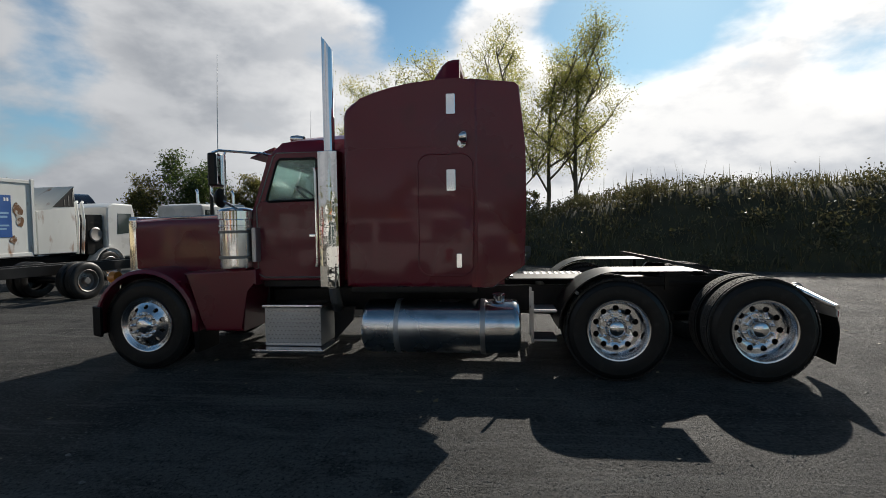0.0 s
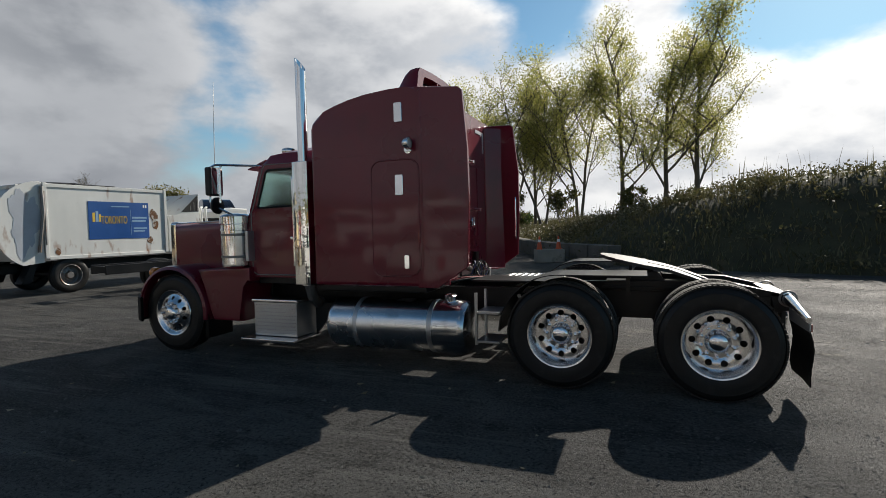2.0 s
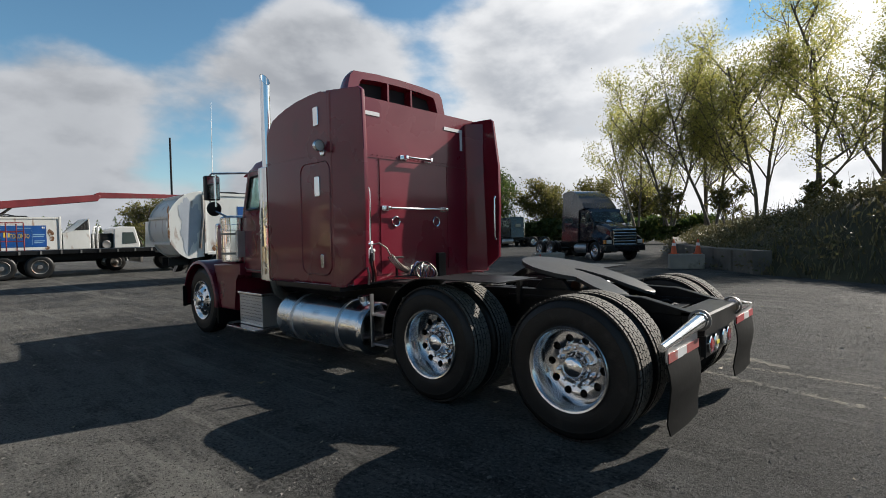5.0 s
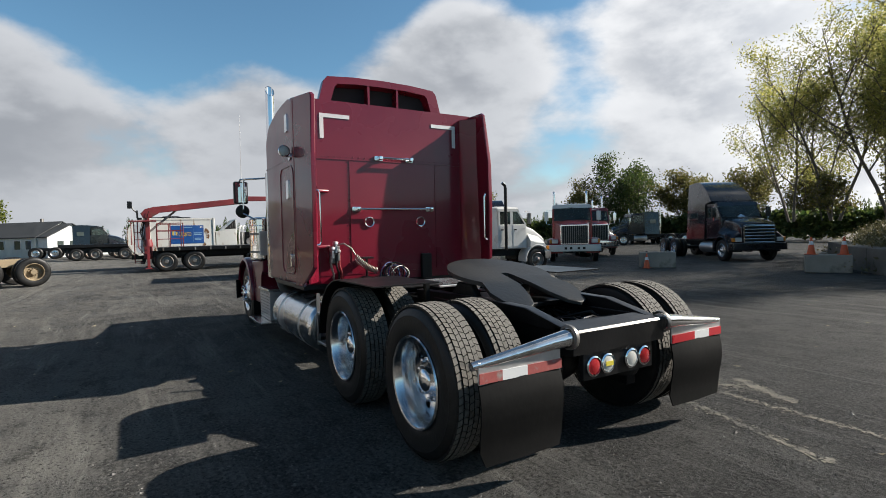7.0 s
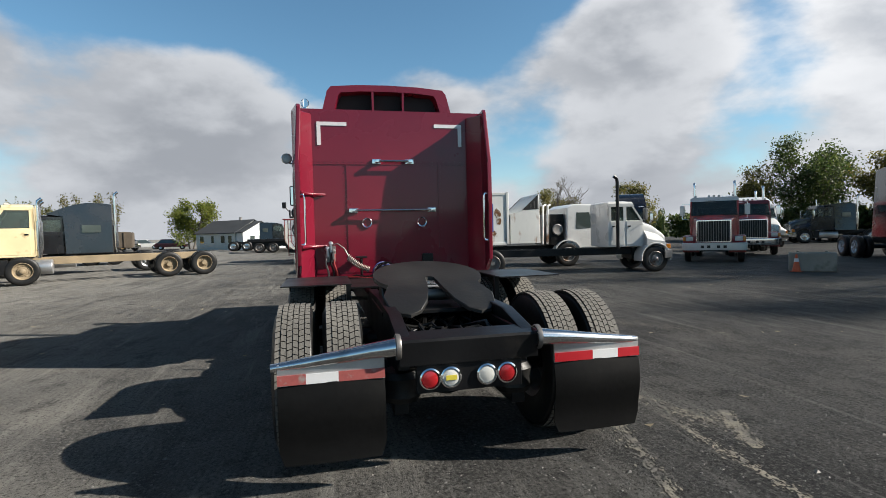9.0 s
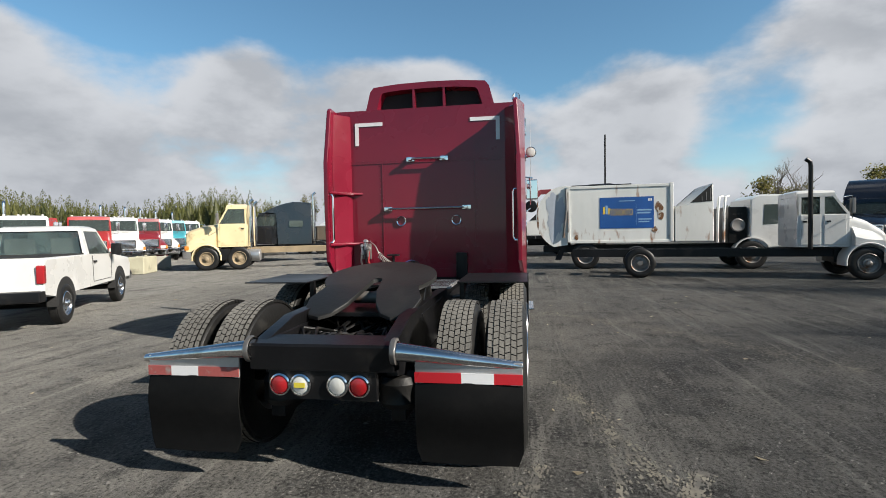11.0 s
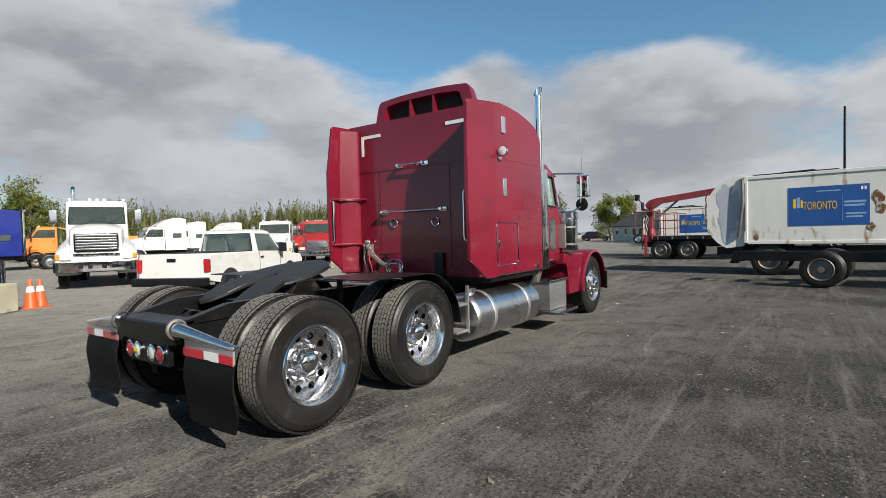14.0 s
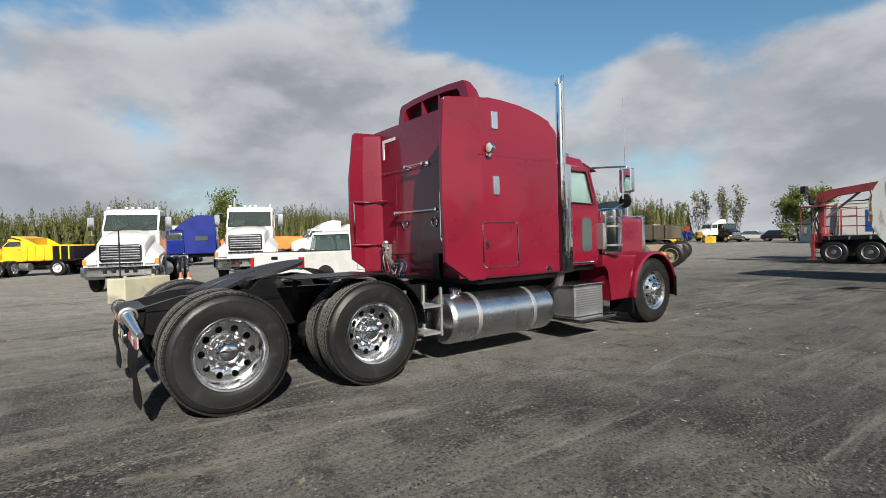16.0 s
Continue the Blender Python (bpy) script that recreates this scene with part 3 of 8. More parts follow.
def drive_wheel(parent):
    """Outer dual: deep polished dish with ten hand holes, hub and chrome cap."""
    bm = bm_new()
    lathe(bm, [(RIM_R - 0.012, 0.05), (RIM_R + 0.014, 0.006), (RIM_R + 0.008, -0.004), (RIM_R - 0.006, 0.0), (RIM_R - 0.022, 0.02), (RIM_R - 0.034, 0.06), (RIM_R - 0.045, 0.11), (RIM_R - 0.048, 0.150)], (0, 0, 0), (0, 1, 0), 56)
    holed_disc(bm, 0.155, RIM_R - 0.048, lambda r: 0.150 + 0.02 * max(0, (0.2 - r) / 0.05), 10, 0.030, 0.206, 0.03)
    lathe(bm, [(0.155, 0.168), (0.150, 0.155), (0.09, 0.153)], (0, 0, 0), (0, 1, 0), 40)
    wheel = part("wheel", bm, ALU, parent, "polished aluminium dual wheel with ten hand holes")
    bm = bm_new()
    lathe(bm, [(0.112, 0.165), (0.109, 0.130), (0.094, 0.115), (0.088, 0.085), (0.076, 0.070), (0.055, 0.061), (0.03, 0.055), (0.0, 0.050)], (0, 0, 0), (0, 1, 0), 36)
    part("hub_cap", bm, CHROME, wheel, "domed chrome hub cap")
    nut_ring(wheel, 0.138, 0.160)
    part("tyre", tyre_mesh(0.27, 0.02), RUBBER, wheel, "black rubber drive tyre")
    tagged(part("tread", tread_mesh(0.27, 0.02, 70, 6), [RUBBER, TREAD], wheel, "dusty slanted tread blocks"), kind="stuff")
    return wheel


def steer_wheel(parent):
    """Front wheel: disc bowed outwards, ten hand holes, hub standing proud."""
    bm = bm_new()
    lathe(bm, [(RIM_R - 0.012, 0.05), (RIM_R + 0.014, 0.006), (RIM_R + 0.008, -0.004), (RIM_R - 0.008, 0.0), (RIM_R - 0.03, 0.02), (RIM_R - 0.05, 0.03)], (0, 0, 0), (0, 1, 0), 56)
    holed_disc(bm, 0.15, RIM_R - 0.05, lambda r: -0.03 + 0.06 * min(1, max(0, (r - 0.15) / 0.092)), 10, 0.025, 0.203, 0.03)
    lathe(bm, [(0.15, -0.03), (0.10, -0.03)], (0, 0, 0), (0, 1, 0), 40)
    wheel = part("wheel", bm, ALU, parent, "polished aluminium steer wheel with hand holes")
    bm = bm_new()
    lathe(bm, [(0.10, -0.02), (0.095, -0.05), (0.08, -0.065), (0.06, -0.075), (0.0, -0.082)], (0, 0, 0), (0, 1, 0), 36)
    part("hub_cap", bm, CHROME, wheel, "chrome front hub cap")
    nut_ring(wheel, 0.130, -0.028)
    part("tyre", tyre_mesh(0.28, 0.012), RUBBER, wheel, "black rubber steer tyre")
    tagged(part("tread", tread_mesh(0.28, 0.012, 60, 4), [RUBBER, RUBBER], wheel), kind="stuff")
    return wheel


def inner_wheel(parent):
    bm = bm_new()
    lathe(bm, [(RIM_R - 0.01, 0.24), (RIM_R - 0.05, 0.2), (RIM_R - 0.05, 0.05), (RIM_R - 0.01, 0.03), (RIM_R - 0.05, 0.06), (0.12, 0.10), (0.0, 0.10)], (0, 0, 0), (0, 1, 0), 32)
    wheel = part("wheel", bm, STEEL, parent, "inner dual wheel of dull steel")
    part("tyre", tyre_mesh(0.27, 0.02), RUBBER, wheel, "inner black rubber drive tyre")
    tagged(part("tread", tread_mesh(0.27, 0.02, 70, 6), [RUBBER, TREAD], wheel), kind="stuff")
    return wheel


# ---- the maroon tractor ----
tractor = thing("semi_truck", "maroon conventional semi truck with tall sleeper and chrome stacks", "semi truck", pose(0, 0, LIFT))
AXLES = (-1.325, 0.055)
SIDE = 1.225
STEER = -6.54
FLIP = Matrix.Rotation(math.pi, 4, "Z")

first = drive_wheel(tractor)
first.matrix_basis = pose(AXLES[0], -SIDE, HUB)
deep = inner_wheel(tractor)
deep.matrix_basis = pose(AXLES[0], -SIDE + 0.32, HUB)
for ax in AXLES:
    for s in (-1, 1):
        turn_by = Matrix() if s < 0 else FLIP
        if not (ax == AXLES[0] and s < 0):
            again(first, tractor, pose(ax, s * SIDE, HUB) @ turn_by @ pose(0, 0, 0, 0, 17 * s + 31 * ax))
            again(deep, tractor, pose(ax, s * (SIDE - 0.32), HUB) @ turn_by)
steer = steer_wheel(tractor)
steer.matrix_basis = pose(STEER, -1.10, HUB)
again(steer, tractor, pose(STEER, 1.10, HUB) @ FLIP)

# sleeper
TOP = [(-4.13, 0.965), (-4.13, 2.765), (-4.105, 2.835), (-4.04, 2.897), (-3.94, 2.945), (-3.79, 2.996), (-3.61, 3.043), (-3.40, 3.08), (-3.12, 3.103), (-2.90, 3.108), (-2.70, 3.10), (-2.70, 0.965)]
bm = bm_new()
prism(bm, TOP, "y", -SIDE, SIDE, 0.055, 3)
part("sleeper_body", bm, MAROON, tractor, "maroon painted sleeper box with curved roof")
bm = bm_new()
box(bm, -4.10, -2.74, -1.15, 1.15, 0.90, 0.97, 0.01)
part("sleeper_floor", bm, BLACK, tractor)
for s in (-1, 1):
    y0, y1 = sorted((s * 1.178, s * (SIDE + 0.002)))
    bm = bm_new()
    prism(bm, [(-2.80, 3.098), (-2.80, 0.963), (-2.58, 0.963), (-2.25, 1.19), (-2.23, 1.9), (-2.235, 2.4), (-2.295, 3.03), (-2.34, 3.065)], "y", y0, y1, 0.012, 2)
    for v in bm.verts:
        v.co.y -= s * max(0.0, v.co.x + 2.72) * (0.10 + 0.10 * max(0.0, v.co.z - 2.38) / 0.65)
    wing = part("side_extender", bm, MAROON, tractor, "maroon fairing behind the sleeper wall")
    bm = bm_new()
    prism(bm, [(-2.706, s * 0.985), (-2.66, s * 0.99), (-2.46, s * 1.145), (-2.46, s * 1.17), (-2.706, s * 1.17)], "z", 0.99, 3.03, 0.008, 1)
    part("corner_filler", bm, MAROON, wing)
    # grab bar
    bm = bm_new()
    y = s * 1.15
    tube(bm, [(-2.275, y, 2.01), (-2.275, y - s * 0.05, 2.01), (-2.275, y - s * 0.065, 1.98), (-2.275, y - s * 0.065, 1.46), (-2.275, y - s * 0.05, 1.43), (-2.275, y, 1.43)], 0.014, 8)
    part("grab_bar", bm, CHROME, wing, "chrome vertical grab bar")
    for z in (2.04, 1.40) if s < 0 else ():
        bm = bm_new()
        tube(bm, [(-2.25, y - s * 0.02, z), (-2.42, y - s * 0.05, z), (-2.60, y - s * 0.13, z), (-2.705, y - s * 0.30, z)], 0.018, 8)
        part("brace", bm, MAROON, wing)
    # marker plates, bright and flush
    for x0, x1, z0, z1 in ((-3.037, -2.943, 2.742, 2.952), (-3.043, -2.949, 1.962, 2.186)):
        bm = bm_new()
        a, b = sorted((s * (SIDE - 0.004), s * (SIDE + 0.016)))
        prism(bm, rounded(x0, x1, z0, z1, 0.012, 3), "y", a, b, 0.004, 1)
        plate = part("vent_plate", bm, CHROME, tractor, "bright metal vent cover on the sleeper side")
    # seam round the panel and the side door
    bm = bm_new()
    if s < 0:
        ring = rounded(-3.341, -2.766, 1.09, 2.345, 0.12, 7)
    else:
        ring = rounded(-3.338, -2.773, 1.10, 1.632, 0.05, 7)
    tube(bm, [(u, s * (SIDE + 0.001), v) for u, v in ring + ring[:1]], 0.009, 6)
    hatch = part("hatch_seal", bm, CHROME if s > 0 else MAROON, tractor, "raised seal round the sleeper hatch")
    bm = bm_new()
    hx = -2.915 if s < 0 else -2.826
    a, b = sorted((s * (SIDE - 0.003), s * (SIDE + 0.022)))
    if s < 0:
        prism(bm, rounded(hx - 0.035, hx + 0.025, 1.17, 1.32, 0.012, 3), "y", a, b, 0.004, 1)
    else:
        prism(bm, rounded(hx - 0.025, hx + 0.025, 1.33, 1.415, 0.012, 3), "y", a, b, 0.004, 1)
    part("latch", bm, CHROME, hatch, "chrome paddle latch")
    # horizontal roof seam
    bm = bm_new()
    a, b = sorted((s * (SIDE - 0.006), s * (SIDE + 0.003)))
    box(bm, -4.12, -2.72, a, b, 2.425, 2.437)
    part("roof_seam", bm, MAROON, tractor)
    # work lamp on a stalk
    bm = bm_new()
    lathe(bm, [(0.0, -0.045), (0.04, -0.04), (0.062, -0.01), (0.066, 0.03), (0.06, 0.035)], (-2.86, s * 1.30, 2.50), (1, 0, 0.05), 20)
    lamp = part("work_lamp", bm, CHROME, tractor, "round chrome work lamp on the sleeper side")
    bm = bm_new()
    lathe(bm, [(0.058, 0.030), (0.05, 0.036), (0.0, 0.042)], (-2.86, s * 1.30, 2.50), (1, 0, 0.05), 20)
    part("lens", bm, CLEAR_LENS, lamp)
    bm = bm_new()
    tube(bm, [(-2.88, s * (SIDE - 0.01), 2.445), (-2.88, s * 1.26, 2.45), (-2.87, s * 1.29, 2.475)], 0.012, 8)
    lathe(bm, [(0.045, 0), (0.045, 0.015), (0.0, 0.02)], (-2.88, s * (SIDE - 0.002), 2.445), (0, s, 0), 16)
    part("lamp_bracket", bm, CHROME, lamp)

# badge of the sleeper builder: a blank oval
bm = bm_new()
loft(bm, [[(-3.89 + 0.055 * k * math.cos(a), y, 1.035 + 0.032 * k * math.sin(a)) for a in [2 * math.pi * i / 24 for i in range(24)]] for k, y in ((1.0, SIDE - 0.002), (1.0, SIDE + 0.008), (0.85, SIDE + 0.012))])
part("maker_badge", bm, CHROME, tractor, "small blank oval badge")

# rear wall
WALL = -2.698
bm = bm_new()
for z in (2.42, 1.06):
    box(bm, WALL - 0.004, WALL + 0.006, -1.10, 1.10, z - 0.004, z + 0.004)
for y in (-0.575, 0.60):
    box(bm, WALL - 0.004, WALL + 0.006, y - 0.004, y + 0.004, 1.06, 2.416)
part("rear_wall_seams", bm, MAROON, tractor, "folded seams of the sleeper's rear wall")
bm = bm_new()
for y in [k * 0.075 - 1.05 for k in range(29)]:
    lathe(bm, [(0.008, 0), (0.006, 0.005), (0.0, 0.007)], (WALL + 0.001, y, 2.45), (1, 0, 0), 6)
for z in [1.12 + k * 0.075 for k in range(18)]:
    for y in (-0.605, 0.63):
        lathe(bm, [(0.008, 0), (0.006, 0.005), (0.0, 0.007)], (WALL + 0.001, y, z), (1, 0, 0), 6)
tagged(part("rivet_rows", bm, MAROON, tractor, "rows of small painted rivets"), kind="stuff")
for s in (-1, 1):
    bm = bm_new()
    for y0, y1, z0, z1 in ((0.56, 0.925, 2.897, 2.942), (0.878, 0.925, 2.655, 2.896)):
        a, b = sorted((s * y0, s * y1))
        box(bm, WALL, WALL + 0.006, a, b, z0, z1)
    part("corner_marking", bm, WHITE_TAPE, tractor, "white reflective corner tape")
    bm = bm_new()
    lathe(bm, [(0.062, 0.0), (0.066, 0.012), (0.06, 0.02), (0.05, 0.016), (0.048, -0.01), (0.0, -0.012)], (WALL, 0.355 * s + 0.015, 1.68), (1, 0, 0), 24)
    part("hose_port", bm, CHROME, tractor, "round chrome ring in the rear wall")
for y0, y1, z in ((-0.20, 0.222, 2.455), (-0.505, 0.50, 1.835)):
    bm = bm_new()
    tube(bm, [(WALL + 0.075, y0 + 0.03, z), (WALL + 0.075, y1 - 0.03, z)], 0.014, 10)
    bar = part("rear_grab_rail", bm, CHROME, tractor, "chrome grab rail on the rear wall")
    for y in (y0, y1):
        bm = bm_new()
        box(bm, WALL, WALL + 0.02, y - 0.055, y + 0.055, z - 0.03, z + 0.03, 0.006)
        box(bm, WALL + 0.015, WALL + 0.09, y - 0.022, y + 0.022, z - 0.022, z + 0.022, 0.006)
        part("rail_bracket", bm, CHROME, bar)
bm = bm_new()
box(bm, WALL - 0.01, WALL + 0.05, 0.36, 0.50, 0.95, 1.27, 0.01)
part("socket_box", bm, BLACK, tractor)

# roof scoop with three openings to the rear
SCOOP = -2.93
prof = [(-0.865, 3.08), (-0.845, 3.16), (-0.785, 3.39), (-0.735, 3.45), (-0.4, 3.478), (0.0, 3.487), (0.4, 3.478), (0.735, 3.45), (0.785, 3.39), (0.845, 3.16), (0.865, 3.08)]


def scoop_ring(x, k, low):
    return [(x, y * (1 - 0.10 * low), 3.08 + (z - 3.08) * k) for y, z in prof]


bm = bm_new()
loft(bm, [scoop_ring(SCOOP - 0.44, 0.02, 1), scoop_ring(SCOOP - 0.31, 0.42, 0.7), scoop_ring(SCOOP - 0.20, 0.84, 0.3), scoop_ring(SCOOP - 0.13, 0.97, 0.1), scoop_ring(SCOOP - 0.06, 1.0, 0), scoop_ring(SCOOP, 1.0, 0)], cap=False, closed=False)
scoop = part("roof_scoop", bm, MAROON, tractor, "maroon air scoop on the sleeper roof")
outer_ring = [(SCOOP, y, z) for y, z in prof]
inner_ring = [(SCOOP, y, z) for y, z in ((-0.70, 3.13), (-0.695, 3.17), (-0.645, 3.335), (-0.61, 3.375), (-0.35, 3.398), (0.0, 3.404), (0.35, 3.398), (0.61, 3.375), (0.645, 3.335), (0.695, 3.17), (0.70, 3.13))]
bm = bm_new()
loft(bm, [outer_ring, inner_ring, [(x - 0.12, y * 0.97, 3.13 + (z - 3.13) * 0.93) for x, y, z in inner_ring]], cap=False)
part("scoop_rim", bm, MAROON, scoop)
# dark sheet a hand's depth in, coloured as the scoop's inner shade
bm = bm_new()
prism(bm, [(y * 0.97, 3.13 + (z - 3.13) * 0.93) for _, y, z in inner_ring], "x", SCOOP - 0.14, SCOOP - 0.122)
part("scoop_back", bm, INTERIOR, scoop, "dark sheet standing in for the scoop's shaded depth")
for y in (-0.20, 0.20):
    bm = bm_new()
    box(bm, SCOOP - 0.12, SCOOP - 0.004, y - 0.014, y + 0.014, 3.12, 3.398)
    part("scoop_divider", bm, MAROON, scoop)

# cab
CW = 1.0
BELT, HEAD = 1.88, 2.42
bm = bm_new()
prism(bm, [(-5.28, 1.02), (-5.28, 1.80), (-5.245, BELT), (-4.14, BELT), (-4.14, 1.02)], "y", -CW, CW, 0.02, 2)
cab = part("cab", bm, MAROON, tractor, "maroon steel cab with a rounded roof")
bm = bm_new()
roof_side = [(-5.03, HEAD - 0.01), (-5.02, 2.44), (-4.92, 2.56), (-4.70, 2.63), (-4.14, 2.68), (-4.14, HEAD - 0.01)]
loft(bm, [[(x, y, min(z, zmax)) for x, z in roof_side] for y, zmax in ((-CW, 2.46), (-CW + 0.05, 2.58), (-0.8, 2.66), (-0.4, 2.69), (0.4, 2.69), (0.8, 2.66), (CW - 0.05, 2.58), (CW, 2.46))])
part("cab_roof", bm, MAROON, cab)
bm = bm_new()
box(bm, -4.17, -4.145, -CW + 0.05, CW - 0.05, BELT - 0.02, HEAD)
part("cab_back", bm, INTERIOR, cab)
bm = bm_new()
prism(bm, [(-5.22, BELT - 0.05), (-5.22, 1.91), (-4.92, 1.96), (-4.84, 1.90), (-4.84, BELT - 0.05)], "y", -0.92, 0.92, 0.02, 2)
lathe(bm, [(0.21, 0.0), (0.225, 0.014), (0.21, 0.028), (0.196, 0.014)], (-4.80, -0.45, 1.97), (0.62, 0, 0.78), 22)
part("dashboard", bm, INTERIOR, cab)
for y in (-0.45, 0.45):
    bm = bm_new()
    box(bm, -4.42, -4.24, y - 0.24, y + 0.24, BELT - 0.05, 2.12, 0.05, 2)
    box(bm, -4.36, -4.27, y - 0.13, y + 0.13, 2.14, 2.30, 0.04, 2)
    part("seat", bm, INTERIOR, cab)
bm = bm_new()
box(bm, -5.20, -4.15, -0.92, 0.92, 0.94, 1.02, 0.01)
part("cab_floor", bm, BLACK, cab)
for s in (-1, 1):
    a, b = sorted((s * (CW - 0.07), s * CW))
    bm = bm_new()
    loft(bm, [[(x - 0.03, a, z), (x + 0.045, a, z), (x + 0.045, b, z), (x - 0.03, b, z)] for x, z in ((-5.215, BELT - 0.01), (-5.03, HEAD))])
    part("pillar", bm, MAROON, cab)
    bm = bm_new()
    box(bm, -4.47, -4.14, a, b, BELT - 0.01, HEAD)
    part("pillar", bm, MAROON, cab)
    a, b = sorted((s * (CW - 0.01), s * (CW + 0.016)))
    bm = bm_new()
    prism(bm, [(-5.21, 1.10), (-5.21, 1.84), (-5.18, 1.905), (-4.45, 1.905), (-4.45, 1.12), (-4.50, 1.06), (-5.14, 1.06)], "y", a, b, 0.012, 2)
    door = part("cab_door", bm, MAROON, tractor, "maroon cab door with a framed window")
    bm = bm_new()
    prism(bm, [(-5.18, 1.908), (-5.00, 2.40), (-4.96, 2.44), (-4.45, 2.44), (-4.45, 2.375), (-4.93, 2.375), (-4.965, 2.34), (-5.105, 1.908)], "y", a, b)
    box(bm, -4.505, -4.45, a, b, 1.908, 2.372)
    part("window_surround", bm, MAROON, door)
    bm = bm_new()
    ring = [(-5.21, 1.10), (-5.21, 1.84), (-5.17, 1.92), (-5.00, 2.40), (-4.96, 2.44), (-4.45, 2.44), (-4.45, 1.12), (-4.50, 1.06), (-5.14, 1.06)]
    tube(bm, [(u, s * (CW + 0.015), v) for u, v in ring + ring[:1]], 0.008, 6)
    part("door_seal", bm, CHROME if s > 0 else STEEL, door)
    win = [(-5.09, 1.93), (-4.955, 2.34), (-4.92, 2.37), (-4.52, 2.37), (-4.50, 2.35), (-4.50, 1.94), (-4.52, 1.92), (-5.07, 1.905)]
    a, b = sorted((s * (CW + 0.000), s * (CW + 0.006)))
    bm = bm_new()
    prism(bm, win, "y", a, b)
    pane = part("window", bm, CLEAR, door, "clear greenish door window")
    pane.visible_shadow = False
    bm = bm_new()
    tube(bm, [(u, s * (CW + 0.02), v) for u, v in win + win[:1]], 0.014, 6)
    part("window_frame", bm, BLACK, door)
    if s > 0:
        bm = bm_new()
        prism(bm, rounded(-5.05, -4.83, 1.22, 1.70, 0.05, 4), "y", CW + 0.011, CW + 0.022)
        part("kick_window", bm, GLASS, door, "small lower door window")
    bm = bm_new()
    box(bm, -4.60, -4.50, *sorted((s * (CW + 0.012), s * (CW + 0.04))), 1.50, 1.54, 0.008)
    part("door_handle", bm, CHROME, door)
    # long chrome grab handle
    bm = bm_new()
    y = s * (CW + 0.10)
    tube(bm, [(-4.50, y - s * 0.09, 2.26), (-4.50, y, 2.25), (-4.49, y, 2.20), (-4.49, y, 1.24), (-4.50, y, 1.19), (-4.50, y - s * 0.09, 1.18)], 0.015, 8)
    part("grab_handle", bm, CHROME, tractor, "long chrome grab handle")
    # exhaust
    bm = bm_new()
    lathe(bm, [(0.062, 0.0), (0.062, 2.64), (0.056, 2.64), (0.056, 0.0)], (-4.32, s * 1.10, 0.95), (0, 0, 1), 24, closed=True)
    top = max(v.co.z for v in bm.verts)
    for v in bm.verts:
        if v.co.z > top - 0.01:
            v.co.z += (v.co.x + 4.32) * -1.35 - 0.02
    stack = part("exhaust_pipe", bm, CHROME, tractor, "tall chrome exhaust stack with mitred tip")
    bm = bm_new()
    sec = [(-0.135, -0.05), (-0.135, 0.06), (-0.105, 0.13), (0.0, 0.155), (0.105, 0.13), (0.135, 0.06), (0.135, -0.05)]
    loft(bm, [[(-4.325 + u, s * (1.045 + v), z) for u, v in sec] for z in (0.962, 2.425)])
    bev(bm, [e for e in bm.edges if abs(e.verts[0].co.z - e.verts[1].co.z) < 1e-4], 0.01, 2)
    part("heat_shield", bm, WAVY_CHROME, stack, "wide polished muffler shield")
    bm = bm_new()
    tube(bm, [(-4.32, s * 1.05, 0.96), (-4.32, s * 1.0, 0.80), (-4.35, s * 0.85, 0.70), (-4.5, s * 0.6, 0.68)], 0.065, 10)
    part("elbow_pipe", bm, STEEL, stack)
    # air cleaner
    bm = bm_new()
    lathe(bm, [(0.0, 0.0), (0.12, 0.0), (0.180, 0.03), (0.186, 0.06), (0.186, 0.48), (0.194, 0.485), (0.194, 0.50), (0.186, 0.505), (0.186, 0.56), (0.198, 0.57), (0.198, 0.66), (0.175, 0.685), (0.12, 0.70), (0.0, 0.705)], (-5.44, s * 1.04, 1.145), (0, 0, 1), 32)
    cleaner = part("air_cleaner", bm, CHROME, tractor, "chrome canister air cleaner beside the hood")
    for z in (1.28, 1.56):
        bm = bm_new()
        lathe(bm, [(0.188, 0), (0.192, 0.002), (0.192, 0.03), (0.188, 0.032)], (-5.44, s * 1.04, z), (0, 0, 1), 32)
        part("clamp_band", bm, STEEL, cleaner)
    bm = bm_new()
    box(bm, -5.50, -5.30, *sorted((s * 0.70, s * 0.90)), 1.20, 1.30, 0.01)
    part("cleaner_bracket", bm, BLACK, cleaner)
    bm = bm_new()
    box(bm, -5.225, -5.175, *sorted((s * 1.0, s * 1.13)), 1.24, 1.62, 0.01)
    part("vent_panel", bm, DULL_ALU, tractor)
    # mirrors
    bm = bm_new()
    yo = s * 1.34
    tube(bm, [(-5.05, s * 0.93, 2.43), (-5.10, s * 1.05, 2.435), (-5.45, yo, 2.44), (-5.52, yo, 2.42), (-5.545, yo, 2.36), (-5.545, yo, 1.99), (-5.52, yo, 1.95), (-5.47, yo, 1.93), (-5.35, s * 1.2, 1.83), (-5.26, s * 1.0, 1.75)], 0.014, 8)
    tube(bm, [(-5.40, yo - s * 0.05, 2.44), (-5.415, yo - s * 0.03, 2.38), (-5.415, yo - s * 0.03, 1.97)], 0.014, 8)
    arm = part("mirror_arm", bm, CHROME, tractor, "chrome mirror bracket on the cab")
    bm = bm_new()
    box(bm, -5.53, -5.43, *sorted((yo - s * 0.11, yo + s * 0.10)), 2.06, 2.41, 0.025, 3)
    head = part("mirror", bm, CHROME if s > 0 else BLACK, arm, "tall rectangular truck mirror")
